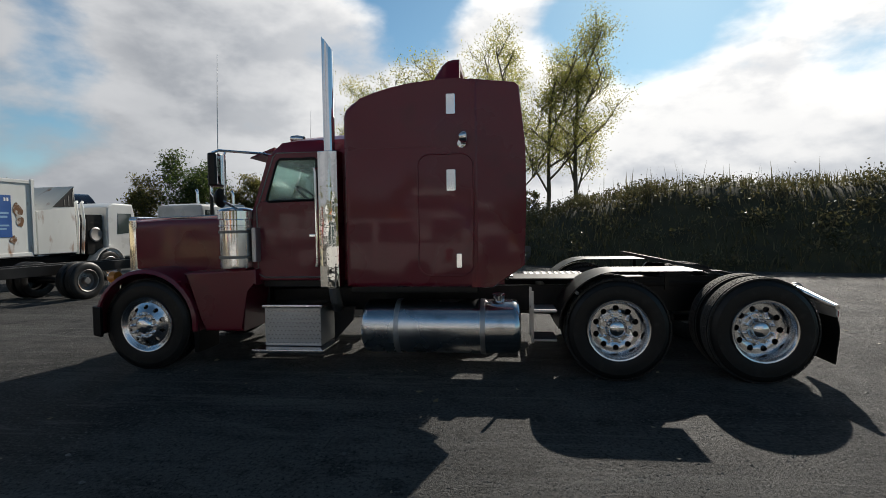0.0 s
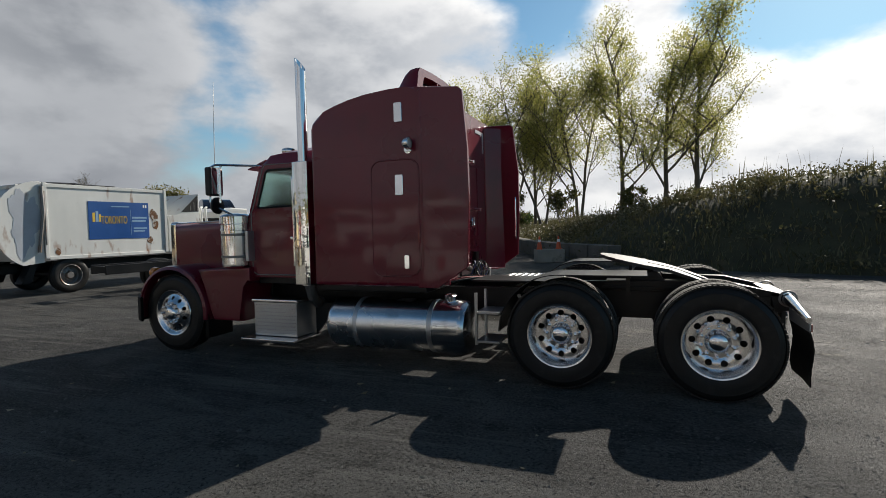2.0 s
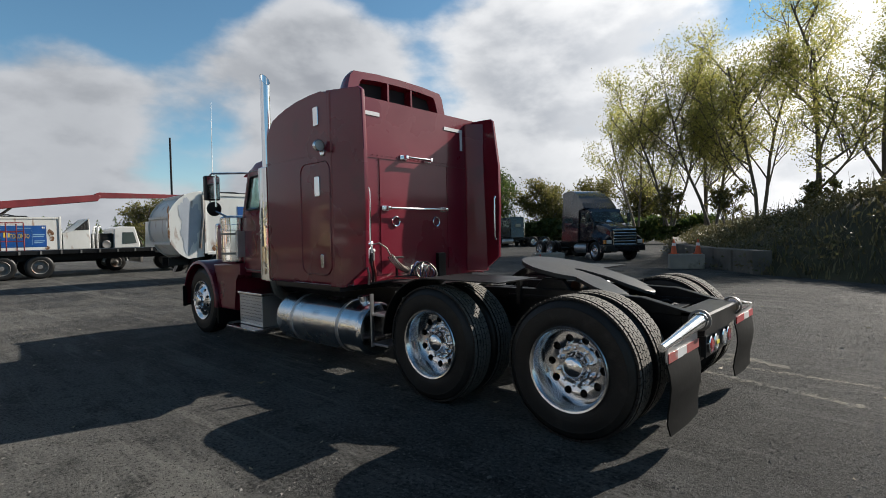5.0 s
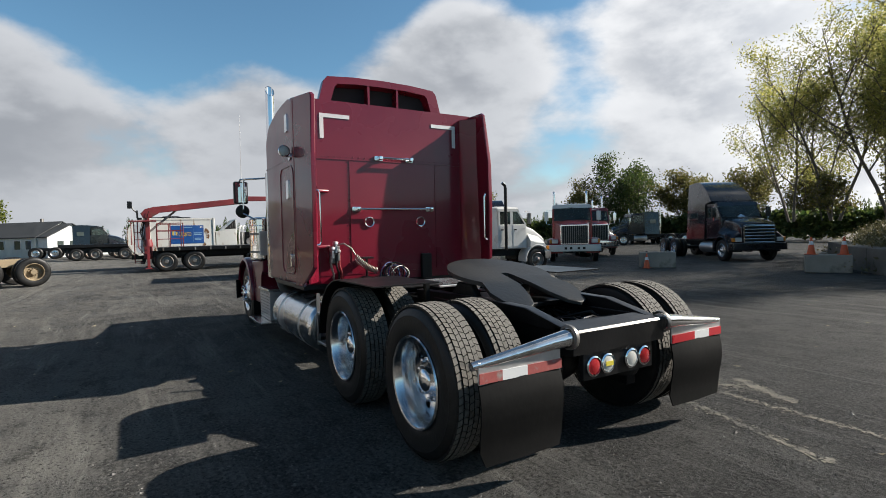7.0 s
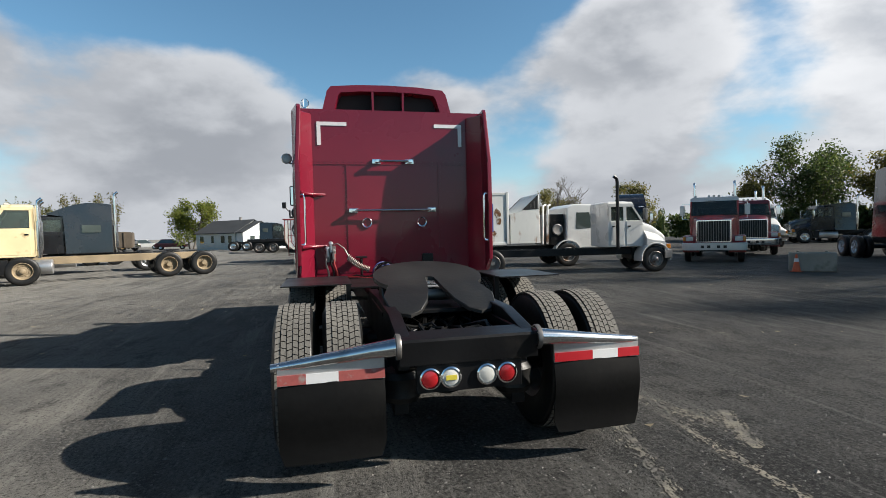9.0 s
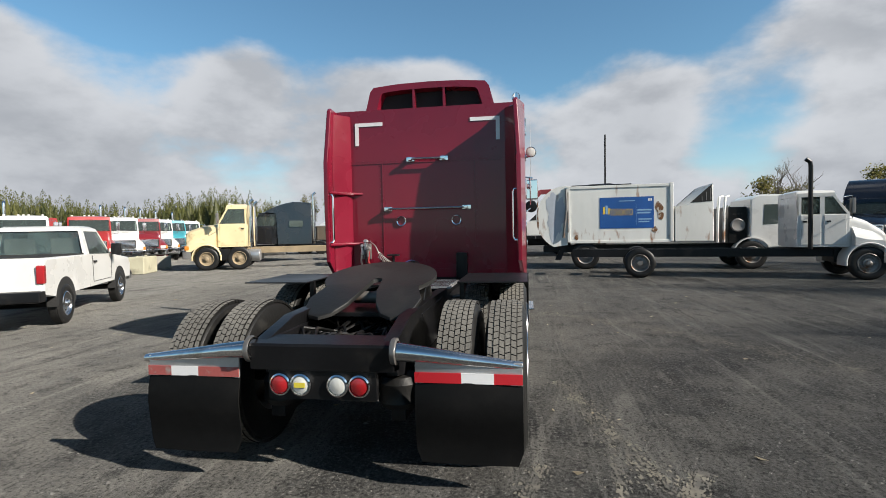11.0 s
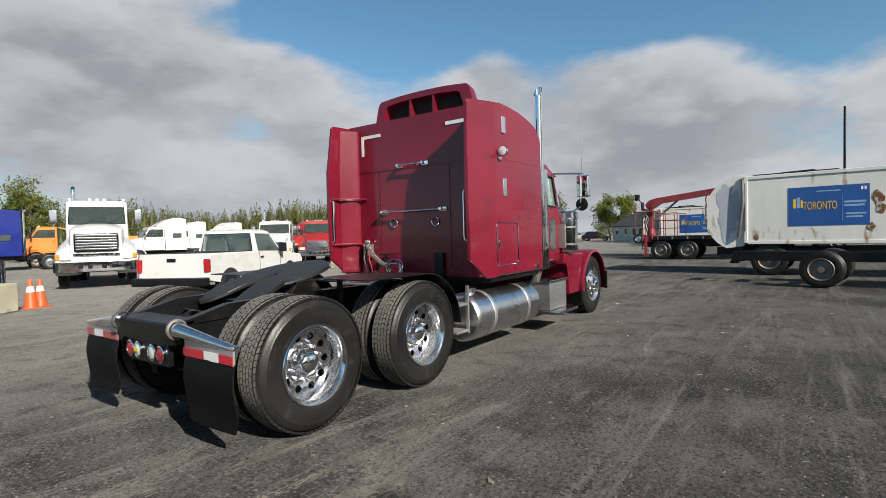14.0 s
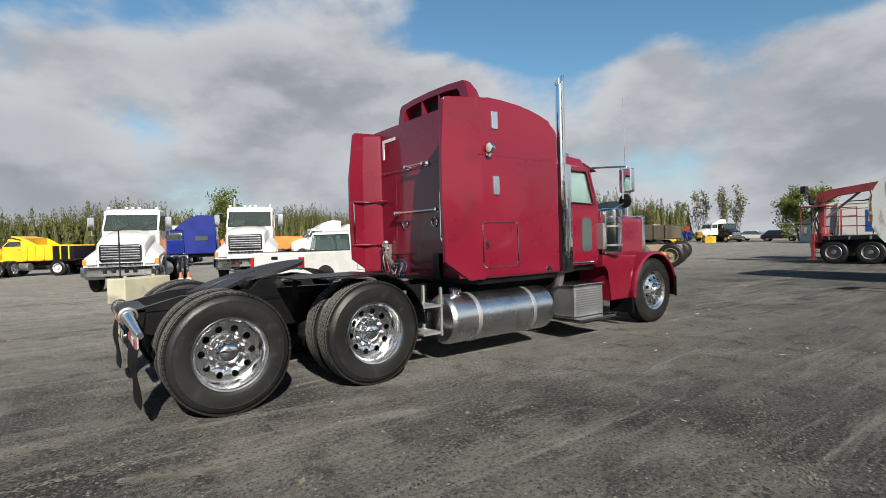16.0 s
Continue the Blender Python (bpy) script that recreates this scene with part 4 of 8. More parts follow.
    bm = bm_new()
    box(bm, -5.428, -5.424, *sorted((yo - s * 0.09, yo + s * 0.08)), 2.08, 2.39)
    part("mirror_glass", bm, MIRROR, arm)
    bm = bm_new()
    lathe(bm, [(0.0, -0.05), (0.06, -0.045), (0.10, -0.01), (0.105, 0.01), (0.095, 0.02), (0.0, 0.035)], (-5.46, yo - s * 0.02, 1.94), (1, 0, 0), 24)
    part("round_mirror", bm, [BLACK], arm, "round convex spot mirror")
    bm = bm_new()
    tube(bm, [(-5.47, yo - s * 0.02, 2.42), (-5.46, yo - s * 0.02, 2.9), (-5.44, yo - s * 0.02, 3.45)], 0.006, 6, 0.4)
    part("antenna", bm, DULL_ALU, tractor, "thin whip antenna on the mirror bracket")
    # step and battery box
    a, b = sorted((s * 0.72, s * 1.17))
    bm = bm_new()
    box(bm, -5.080, -4.440, a, b, 0.32, 0.74, 0.012)
    stepbox = part("step_box", bm, DULL_ALU, tractor, "checker-plate battery box and step")
    bm = bm_new()
    box(bm, -5.100, -4.420, a - (0.02 if s < 0 else 0), b + (0.02 if s > 0 else 0), 0.735, 0.775, 0.01)
    part("box_lid", bm, ALU, stepbox)
    if s < 0:
        # diamond plate face
        bm = bm_new()
        for r in range(9):
            for c in range(14):
                x, z = -5.035 + c * 0.043 + (0.0215 if r % 2 else 0), 0.36 + r * 0.043
                tilt = 1 if (r + c) % 2 else -1
                prism(bm, [(x - 0.015, z - 0.008 * tilt), (x, z + 0.006), (x + 0.015, z + 0.008 * tilt), (x, z - 0.006)], "y", -1.176, -1.168)
        tagged(part("tread_pattern", bm, ALU, stepbox, "raised diamond tread pattern"), kind="stuff")
    for k in range(11 if s > 0 else 0):
        bm = bm_new()
        z = 0.36 + k * 0.033
        box(bm, -5.050, -4.470, *sorted((s * 1.168, s * 1.182)), z, z + 0.014, 0.003, 1)
        part("tread_rib", bm, DULL_ALU, stepbox)
    bm = bm_new()
    box(bm, -5.160, -4.360, *sorted((s * 0.80, s * 1.33)), 0.275, 0.315, 0.008)
    part("lower_step", bm, ALU, stepbox, "aluminium lower step")
    bm = bm_new()
    prism(bm, [(-4.400, 0.31), (-4.180, 0.55), (-4.160, 0.70), (-4.400, 0.70)], "y", *sorted((s * 0.8, s * 0.84)))
    part("step_bracket", bm, BLACK, stepbox)
    # fuel tank
    bm = bm_new()
    lathe(bm, [(0.0, 0.0), (0.20, 0.005), (0.26, 0.02), (0.285, 0.05), (0.29, 0.09), (0.29, 1.62), (0.285, 1.66), (0.26, 1.69), (0.20, 1.705), (0.0, 1.71)], (-4.00, s * 0.955, 0.515), (1, 0, 0), 48)
    tank = part("fuel_tank", bm, TANK_ALU, tractor, "polished aluminium round fuel tank")
    for x in (-3.63, -2.72):
        bm = bm_new()
        lathe(bm, [(0.290, 0), (0.295, 0.003), (0.295, 0.052), (0.290, 0.055)], (x, s * 0.955, 0.515), (1, 0, 0), 48)
        part("tank_strap", bm, DULL_ALU, tank, "dull metal tank strap")
    bm = bm_new()
    lathe(bm, [(0.055, 0), (0.055, 0.05), (0.07, 0.055), (0.07, 0.085), (0.0, 0.09)], (-2.52, s * 0.98, 0.78), (0, s * 0.15, 1), 20)
    part("filler_cap", bm, CHROME, tank)
    # front fender
    bm = bm_new()
    rings = []
    for k in range(18):
        q = -100 + k * 197 / 17
        a = radians(q)
        cx, cz, r = STEER + 0.02, 0.54, 0.635
        px, pz = cx + r * math.sin(a), cz + r * math.cos(a)
        ox, oz = math.sin(a), math.cos(a)
        wide = 1.16
        rings.append([(px, s * 0.55, pz), (px, s * (wide - 0.06), pz), (px - ox * 0.012, s * (wide - 0.015), pz - oz * 0.012), (px - ox * 0.05, s * wide, pz - oz * 0.05), (px - ox * 0.06, s * (wide - 0.02), pz - oz * 0.06), (px - ox * 0.03, s * (wide - 0.07), pz - oz * 0.03), (px - ox * 0.03, s * 0.55, pz - oz * 0.03)])
    loft(bm, rings)
    fender = part("front_fender", bm, MAROON, tractor, "rounded maroon front fender")
    bm = bm_new()
    prism(bm, [(-5.87, 0.62), (-5.94, 0.95), (-6.08, 1.12), (-5.20, 1.16), (-5.20, 0.98), (-5.34, 0.93), (-5.36, 0.46), (-5.83, 0.46)], "y", *sorted((s * 0.56, s * 1.10)), 0.03, 2)
    part("fender_apron", bm, MAROON, fender, "maroon cowl side behind the wheel")
    bm = bm_new()
    box(bm, -5.95, -5.89, *sorted((s * 0.70, s * 1.12)), 0.22, 0.56, 0.01)
    part("splash_guard", bm, FLAP, fender)
    bm = bm_new()
    lathe(bm, [(0.0, 0.06), (0.05, 0.055), (0.075, 0.02), (0.08, 0.0), (0.07, -0.05), (0.0, -0.06)], (-7.04, s * 0.95, 1.06), (-1, 0, 0), 18)
    part("turn_signal", bm, AMBER_LENS, fender, "amber turn signal on the fender")
    # headlamp pod
    bm = bm_new()
    box(bm, -7.10, -6.93, *sorted((s * 0.70, s * 0.98)), 0.84, 1.03, 0.03, 3)
    pod = part("headlight", bm, CHROME, tractor, "chrome headlight pod")
    bm = bm_new()
    box(bm, -7.108, -7.101, *sorted((s * 0.72, s * 0.96)), 0.86, 1.01)
    part("lens", bm, CLEAR_LENS, pod)

# sun visor, roof lamps, windshield
bm = bm_new()
prism(bm, [(-5.02, 2.52), (-5.30, 2.42), (-5.31, 2.405), (-5.03, 2.48)], "y", -0.94, 0.94, 0.006, 1)
part("sun_visor", bm, MAROON, tractor, "maroon drop visor over the windshield")
for y in (-0.72, -0.36, 0.0, 0.36, 0.72):
    bm = bm_new()
    lathe(bm, [(0.035, -0.09), (0.045, 0.0), (0.03, 0.07), (0.0, 0.08)], (-4.84, y, 2.665 - 0.03 * abs(y)), (-1, 0, 0.1), 14)
    part("roof_marker_lamp", bm, CHROME, tractor, "chrome bullet marker lamp on the cab roof")
for s in (-1, 1):
    bm = bm_new()
    v = [(-5.262, s * 0.03, 1.89), (-5.255, s * 0.90, 1.89), (-5.04, s * 0.86, 2.45), (-5.045, s * 0.03, 2.45)]
    loft(bm, [v, [(x - 0.008, y, z) for x, y, z in v]])
    pane = part("windshield", bm, CLEAR, tractor, "flat split windshield pane", 0)
    pane.visible_shadow = False

# hood, grille, bumper
bm = bm_new()


def hood_ring(x, half, top, low):
    return [(x, -half, low), (x, -half, top - 0.13), (x, -half + 0.035, top - 0.05), (x, -half + 0.12, top - 0.012), (x, -0.25, top + 0.01), (x, 0.25, top + 0.01), (x, half - 0.12, top - 0.012), (x, half - 0.035, top - 0.05), (x, half, top - 0.13), (x, half, low)]


loft(bm, [hood_ring(-5.27, 0.80, 1.80, 1.0), hood_ring(-5.9, 0.73, 1.785, 1.0), hood_ring(-6.5, 0.665, 1.78, 0.95), hood_ring(-7.0, 0.61, 1.76, 0.95)])
hood = part("hood", bm, MAROON, tractor, "long square maroon hood")
bm = bm_new()
tube(bm, [(-5.30, 0, 1.815), (-6.99, 0, 1.778)], 0.014, 6)
part("hood_hinge", bm, CHROME, hood)
for s in (-1, 1):
    bm = bm_new()
    tube(bm, [(-5.30, s * 0.70, 1.785), (-6.99, s * 0.53, 1.753)], 0.010, 6)
    part("hood_trim", bm, CHROME, hood)
bm = bm_new()
prism(bm, rounded(-0.61, 0.61, 0.80, 1.78, 0.05, 4), "x", -7.10, -6.99, 0.012, 2)
grille = part("grille", bm, CHROME, tractor, "upright chrome radiator surround")
for k in range(17):
    bm = bm_new()
    y = -0.52 + k * 0.065
    box(bm, -7.112, -7.101, y - 0.014, y + 0.014, 0.88, 1.70)
    part("grille_bar", bm, STEEL, grille)
bm = bm_new()
prism(bm, [(-7.23, -1.0), (-7.19, -1.12), (-7.02, -1.21), (-7.02, -1.17), (-7.15, -1.08), (-7.17, 1.08), (-7.02, 1.17), (-7.02, 1.21), (-7.19, 1.12), (-7.23, 1.0)], "z", 0.40, 0.74, 0.008, 1)
part("front_bumper", bm, FLAP, tractor, "dark front bumper")
bm = bm_new()
box(bm, -6.85, -5.3, -0.55, 0.55, 0.55, 1.0, 0.05)
part("engine", bm, GREASE, tractor)

# chassis
for s in (-1, 1):
    a, b = sorted((s * 0.36, s * 0.44))
    bm = bm_new()
    prism(bm, [(-6.95, 0.60), (-6.95, 0.84), (-1.9, 0.90), (0.60, 0.90), (0.60, 0.66), (0.35, 0.60)], "y", a, b, 0.008, 1)
    part("frame_rail", bm, BLACK, tractor, "black steel frame rail")
    # sloping ramp plate beside the fifth wheel
    bm = bm_new()
    a, b = sorted((s * 0.37, s * 0.455))
    prism(bm, [(0.70, 0.89), (0.62, 0.905), (0.30, 0.985), (-0.35, 1.00), (-1.30, 0.985), (-1.30, 0.90), (0.66, 0.86)], "y", a, b, 0.006, 1)
    part("ramp_plate", bm, BLACK, tractor, "black ramp plate on the frame")
    # quarter fender over the leading drive axle
    bm = bm_new()
    shell(bm, AXLES[0], HUB, 0.590, 0.600, 0, 88, *sorted((s * 0.66, s * 1.245)))
    box(bm, AXLES[0] - 0.01, AXLES[0] + 0.80, *sorted((s * 0.66, s * 1.235)), HUB + 0.588, HUB + 0.598)
    box(bm, AXLES[0] + 0.60, AXLES[0] + 0.64, *sorted((s * 0.66, s * 0.70)), 0.88, HUB + 0.588)
    guard = part("quarter_fender", bm, BLACK, tractor, "curved black quarter fender")
    bm = bm_new()
    tube(bm, [(AXLES[0] - 0.40, s * 0.42, 0.84), (AXLES[0] - 0.40, s * 1.15, 0.90)], 0.02, 8)
    part("fender_strut", bm, STEEL, guard)
    # flap hanger
    bm = bm_new()
    pts = [(0.73, s * 0.44, 0.845), (0.73, s * 0.62, 0.832), (0.72, s * 0.9, 0.80), (0.71, s * 1.20, 0.768)]
    tube(bm, pts, 0.06, 14, 0.42)
    hanger = part("flap_hanger", bm, ALU, tractor, "tapered chrome mudflap hanger")
    bm = bm_new()
    lathe(bm, [(0.075, 0), (0.08, 0.01), (0.08, 0.03), (0.062, 0.035)], (0.73, s * 0.44, 0.845), (0, s, 0), 18)
    part("hanger_collar", bm, STEEL, hanger)
    y0, y1 = (0.575, 1.20) if s > 0 else (0.54, 1.165)
    bm = bm_new()
    box(bm, 0.72, 0.735, *sorted((s * y0, s * y1)), 0.66, 0.79, 0.003, 1)
    part("hanger_plate", bm, DULL_ALU, hanger)
    cuts = [y0, y0 + (y1 - y0) * 0.44, y0 + (y1 - y0) * 0.74, y1]
    for k in range(3):
        bm = bm_new()
        box(bm, 0.738, 0.744, *sorted((s * cuts[k], s * cuts[k + 1])), 0.668, 0.728)
        part("reflective_strip", bm, WHITE_TAPE if k == 1 else (RED_TAPE if s > 0 else FADED_TAPE), hanger)
    bm = bm_new()
    rings = []
    for i in range(7):
        z = 0.672 - i * 0.080
        bow = 0.02 * math.sin(i * 0.9) + (0.03 if s < 0 else 0.012) * i / 6
        tuck = 0.03 if i == 6 else 0
        rings.append([(0.730 + bow, s * (y0 + tuck), z), (0.745 + bow + 0.01 * math.sin(i), s * (y0 + y1) / 2, z), (0.730 + bow, s * (y1 - tuck), z), (0.720 + bow, s * (y1 - tuck), z), (0.735 + bow + 0.01 * math.sin(i), s * (y0 + y1) / 2, z), (0.720 + bow, s * (y0 + tuck), z)])
    loft(bm, rings)
    part("mudflap", bm, FLAP, tractor, "black rubber mudflap, slightly curled")
    # suspension
    for ax in AXLES:
        bm = bm_new()
        lathe(bm, [(0.0, 0.0), (0.12, 0.0), (0.14, 0.04), (0.13, 0.10), (0.14, 0.16), (0.11, 0.20), (0.0, 0.20)], (ax + 0.36, s * 0.40, 0.42), (0, 0, 1), 20)
        part("air_spring", bm, RUBBER, tractor)
    for ax in AXLES:
        bm = bm_new()
        box(bm, ax - 0.35, ax + 0.45, *sorted((s * 0.36, s * 0.46)), 0.34, 0.42, 0.01)
        part("suspension_arm", bm, BLACK, tractor)

for ax in AXLES:
    bm = bm_new()
    cyl(bm, (ax, -0.95, HUB), (ax, 0.95, HUB), 0.085, n=18)
    lathe(bm, [(0.0, -0.24), (0.10, -0.22), (0.19, -0.12), (0.215, 0.0), (0.19, 0.12), (0.10, 0.22), (0.0, 0.24)], (ax, 0, HUB), (0, 1, 0), 20)
    part("drive_axle", bm, GREASE, tractor, "black drive axle housing")
bm = bm_new()
cyl(bm, (STEER, -1.0, 0.45), (STEER, 1.0, 0.45), 0.06, n=12)
part("steer_axle", bm, GREASE, tractor)
bm = bm_new()
cyl(bm, (-4.8, 0, 0.66), (-1.4, 0, 0.53), 0.07, n=14)
part("drive_shaft", bm, STEEL, tractor)
bm = bm_new()
cyl(bm, (-0.62, -0.32, 0.80), (-0.62, 0.32, 0.80), 0.11, n=18, w=0.02)
part("air_reservoir", bm, GREASE, tractor)
for x in (-4.2, -2.9, -2.0, -0.55, 0.40):
    bm = bm_new()
    box(bm, x - 0.05, x + 0.05, -0.37, 0.37, 0.68, 0.86, 0.01)
    part("crossmember", bm, BLACK, tractor)

# closing beam with the lamp panel
bm = bm_new()
prism(bm, [(0.58, 0.905), (0.755, 0.885), (0.768, 0.87), (0.758, 0.725), (0.62, 0.705)], "y", -0.455, 0.455, 0.01, 2)
part("rear_beam", bm, BLACK, tractor, "black rear closing beam")
bm = bm_new()
prism(bm, [(0.70, 0.545), (0.70, 0.718), (0.738, 0.718), (0.738, 0.545)], "y", -0.345, 0.345, 0.004, 1)
panel = part("lamp_panel", bm, BLACK, tractor, "black panel carrying the tail lamps")
for y, mat, what in ((-0.262, RED_LENS, "round red tail lamp"), (-0.130, CLEAR_LENS, "round reversing lamp with a yellow sticker"), (0.105, CLEAR_LENS, "round clear reversing lamp"), (0.240, RED_LENS, "round red tail lamp")):
    bm = bm_new()
    lathe(bm, [(0.066, 0.0), (0.068, 0.02), (0.058, 0.026), (0.056, 0.012)], (0.736, y, 0.635), (1, 0, 0), 28)
    rim = part("tail_lamp", bm, CHROME, tractor, what)
    bm = bm_new()
    lathe(bm, [(0.057, 0.01), (0.05, 0.022), (0.03, 0.028), (0.0, 0.03)], (0.736, y, 0.635), (1, 0, 0), 28)
    part("lens", bm, mat, rim)
    if y == -0.130:
        bm = bm_new()
        box(bm, 0.767, 0.770, y - 0.035, y + 0.035, 0.622, 0.652)
        part("sticker", bm, YELLOW_TAPE, rim)

# fifth wheel
bm = bm_new()
FW = -0.52
outline = []
for k in range(33):
    a = radians(-128 + k * 8)
    outline.append((FW - 0.06 - 0.44 * math.cos(a), 0.475 * math.sin(a)))
right = outline[-1]
horn = [(FW + 0.40, 0.445), (FW + 0.54, 0.42), (FW + 0.64, 0.355), (FW + 0.665, 0.27), (FW + 0.61, 0.18), (FW + 0.48, 0.11), (FW + 0.30, 0.065), (FW + 0.10, 0.045)]
jaw = [(FW + 0.04 + 0.04 * math.cos(radians(q)) * -1, 0.05 * math.sin(radians(q))) for q in (60, 30, 0, -30, -60)]
poly = outline + horn + jaw + [(x, -y) for x, y in horn[::-1]]
prism(bm, poly, "z", 0.0, 0.035, 0.006, 1)
for v in bm.verts:
    d = v.co.x - FW
    v.co.z += 1.125 - d * 0.21 - (max(0.0, d - 0.26) * 0.18)
bmesh.ops.triangulate(bm, faces=[f for f in bm.faces if len(f.verts) > 6])
plate = part("fifth_wheel", bm, WORN_PLATE, tractor, "greasy black fifth wheel plate with open throat")
for s in (-1, 1):
    bm = bm_new()
    prism(bm, [(FW - 0.28, 0.90), (FW - 0.10, 1.10), (FW + 0.10, 1.09), (FW + 0.26, 0.90)], "y", *sorted((s * 0.36, s * 0.42)), 0.008, 1)
    part("pivot_bracket", bm, GREASE, plate)
bm = bm_new()
box(bm, FW - 0.45, FW + 0.45, -0.46, 0.46, 0.905, 0.94, 0.006, 1)
part("mounting_plate", bm, BLACK, plate)
bm = bm_new()
cyl(bm, (FW + 0.1, -0.18, 1.01), (FW + 0.1, 0.18, 1.01), 0.05, n=12)
part("locking_jaw", bm, STEEL, plate)

# deck plates behind the sleeper
bm = bm_new()
box(bm, -2.20, -1.46, -0.10, 0.46, 0.955, 0.975, 0.004, 1)
deck = part("deck_plate", bm, DULL_ALU, tractor, "aluminium tread plate behind the sleeper")
for k in range(9):
    bm = bm_new()
    x = -2.16 + k * 0.08
    box(bm, x, x + 0.03, -0.08, 0.44, 0.975, 0.985)
    part("deck_rib", bm, ALU, deck)
bm = bm_new()
box(bm, -2.36, -1.40, -0.72, -0.14, 0.985, 1.005, 0.004, 1)
part("side_deck", bm, BLACK, tractor, "black deck plate by the air lines")
for s in (-1, 1):
    bm = bm_new()
    a, b = sorted((s * 0.80, s * 1.18))
    for z in (0.40, 0.70):
        box(bm, -2.18, -1.93, a, b, z, z + 0.025, 0.004, 1)
    box(bm, -2.19, -2.165, a, a + 0.03, 0.38, 0.92)
    box(bm, -2.19, -2.165, b - 0.03, b, 0.38, 0.92)
    part("rear_step", bm, DULL_ALU, tractor, "two-rung step behind the tank")

# air lines
bm = bm_new()
box(bm, WALL, WALL + 0.05, -0.86, -0.74, 1.20, 1.40, 0.008)
glad = part("gladhand_block", bm, STEEL, tractor, "bracket with gladhand couplings and air lines")
rnd = random.Random(4)
for y, z, mat in ((-0.84, 1.36, DULL_ALU), (-0.77, 1.33, STEEL), (-0.80, 1.42, DULL_ALU)):
    bm = bm_new()
    lathe(bm, [(0.0, 0.0), (0.030, 0.0), (0.034, 0.02), (0.026, 0.03), (0.020, 0.06), (0.0, 0.065)], (WALL + 0.045, y, z), (1, 0, 0.3), 14)
    box(bm, WALL + 0.04, WALL + 0.10, y - 0.014, y + 0.014, z - 0.10, z - 0.01, 0.006)
    part("gladhand", bm, mat, glad, "cast metal gladhand coupling")
for y, mat in ((-0.855, STEEL), (-0.755, HOSE_RED), (-0.79, BLACK)):
    bm = bm_new()
    tube(bm, [(WALL + 0.07, y, 1.30), (WALL + 0.085, y - 0.01, 1.18), (WALL + 0.08, y + 0.02, 1.08), (WALL + 0.06, y + 0.03, 0.96)], 0.013, 8)
    part("air_line", bm, mat, glad)
bm = bm_new()
tube(bm, [(WALL + 0.08, -0.79, 1.41), (WALL + 0.13, -0.72, 1.43), (WALL + 0.17, -0.64, 1.37), (WALL + 0.18, -0.60, 1.29)], 0.008, 6)
part("cable_lead", bm, STEEL, glad)
bm = bm_new()
pts = []
for k in range(181):
    f = k / 180
    c = Vector((WALL + 0.19, -0.60 + f * 0.26, 1.27 - 0.17 * f - 0.03 * math.sin(f * 3.14)))
    a = k * 0.524
    pts.append(c + Vector((0.030 * math.cos(a), 0.017 * math.sin(a), 0.028 * math.sin(a))))
tube(bm, pts, 0.0065, 5)
part("coiled_cable", bm, STEEL, glad, "coiled grey electric cable")
for i in range(9):
    bm = bm_new()
    pts = []
    ex, ez, turn = rnd.uniform(0.07, 0.13), rnd.uniform(0.08, 0.14), rnd.uniform(-0.6, 0.6)
    for k in range(21):
        a = 2 * math.pi * k / 20
        u, v = ex * math.cos(a), ez * math.sin(a)
        pts.append((WALL + 0.16 + 0.02 * i + 0.03 * math.cos(a * 2 + i), -0.20 + 0.012 * i + u * math.cos(turn) - v * math.sin(turn), 1.06 + u * math.sin(turn) + v * math.cos(turn)))
    tube(bm, pts, 0.0065, 6)
    part("hose_loop", bm, (STEEL, BLACK, HOSE_BLUE, BLACK)[i % 4], glad)
for i in range(6):
    bm = bm_new()
    tube(bm, [(WALL + 0.05, -0.80 + 0.05 * i, 0.97), (WALL + 0.18, -0.66 + 0.08 * i, 0.995 + 0.02 * (i % 3)), (WALL + 0.30, -0.40 + 0.05 * i, 1.0), (WALL + 0.42, -0.20, 0.98)], 0.011, 6)
    part("deck_hose", bm, (BLACK, HOSE_RED, BLACK)[i % 3], glad)
bm = bm_new()
box(bm, WALL + 0.02, WALL + 0.16, -0.50, -0.36, 1.24, 1.262, 0.004, 1)
cyl(bm, (WALL + 0.10, -0.43, 0.95), (WALL + 0.10, -0.43, 1.24), 0.016, n=8)
part("cable_post", bm, BLACK, glad)
for i in range(11):
    bm = bm_new()
    y = -0.32 + i * 0.064
    pts = [(0.42, y, 0.80), (0.25, y + rnd.uniform(-0.1, 0.1), 0.86 + rnd.uniform(-0.05, 0.03)), (0.05, y + rnd.uniform(-0.15, 0.15), 0.82), (-0.15, y + rnd.uniform(-0.1, 0.1), 0.88), (-0.35, y, 0.80)]
    tube(bm, pts, 0.012, 6)
    part("air_hose", bm, GREASE, tractor)
for i in range(16):
    bm = bm_new()
    x, y, z = rnd.uniform(0.05, 0.50), rnd.uniform(-0.30, 0.30), rnd.uniform(0.74, 0.84)
    a, wide_ = rnd.uniform(0, 6.283), rnd.uniform(0.07, 0.16)
    pts = [(x + wide_ * math.cos(a + k * 0.55) * (1 + 0.1 * k), max(-0.33, min(0.33, y + wide_ * math.sin(a + k * 0.55) * (1 + 0.12 * k))), z + 0.03 * math.sin(k * 1.3 + i)) for k in range(8)]
    tube(bm, pts, rnd.uniform(0.006, 0.011), 6)
    part("air_hose", bm, (BLACK, GREASE)[i % 2], tractor)
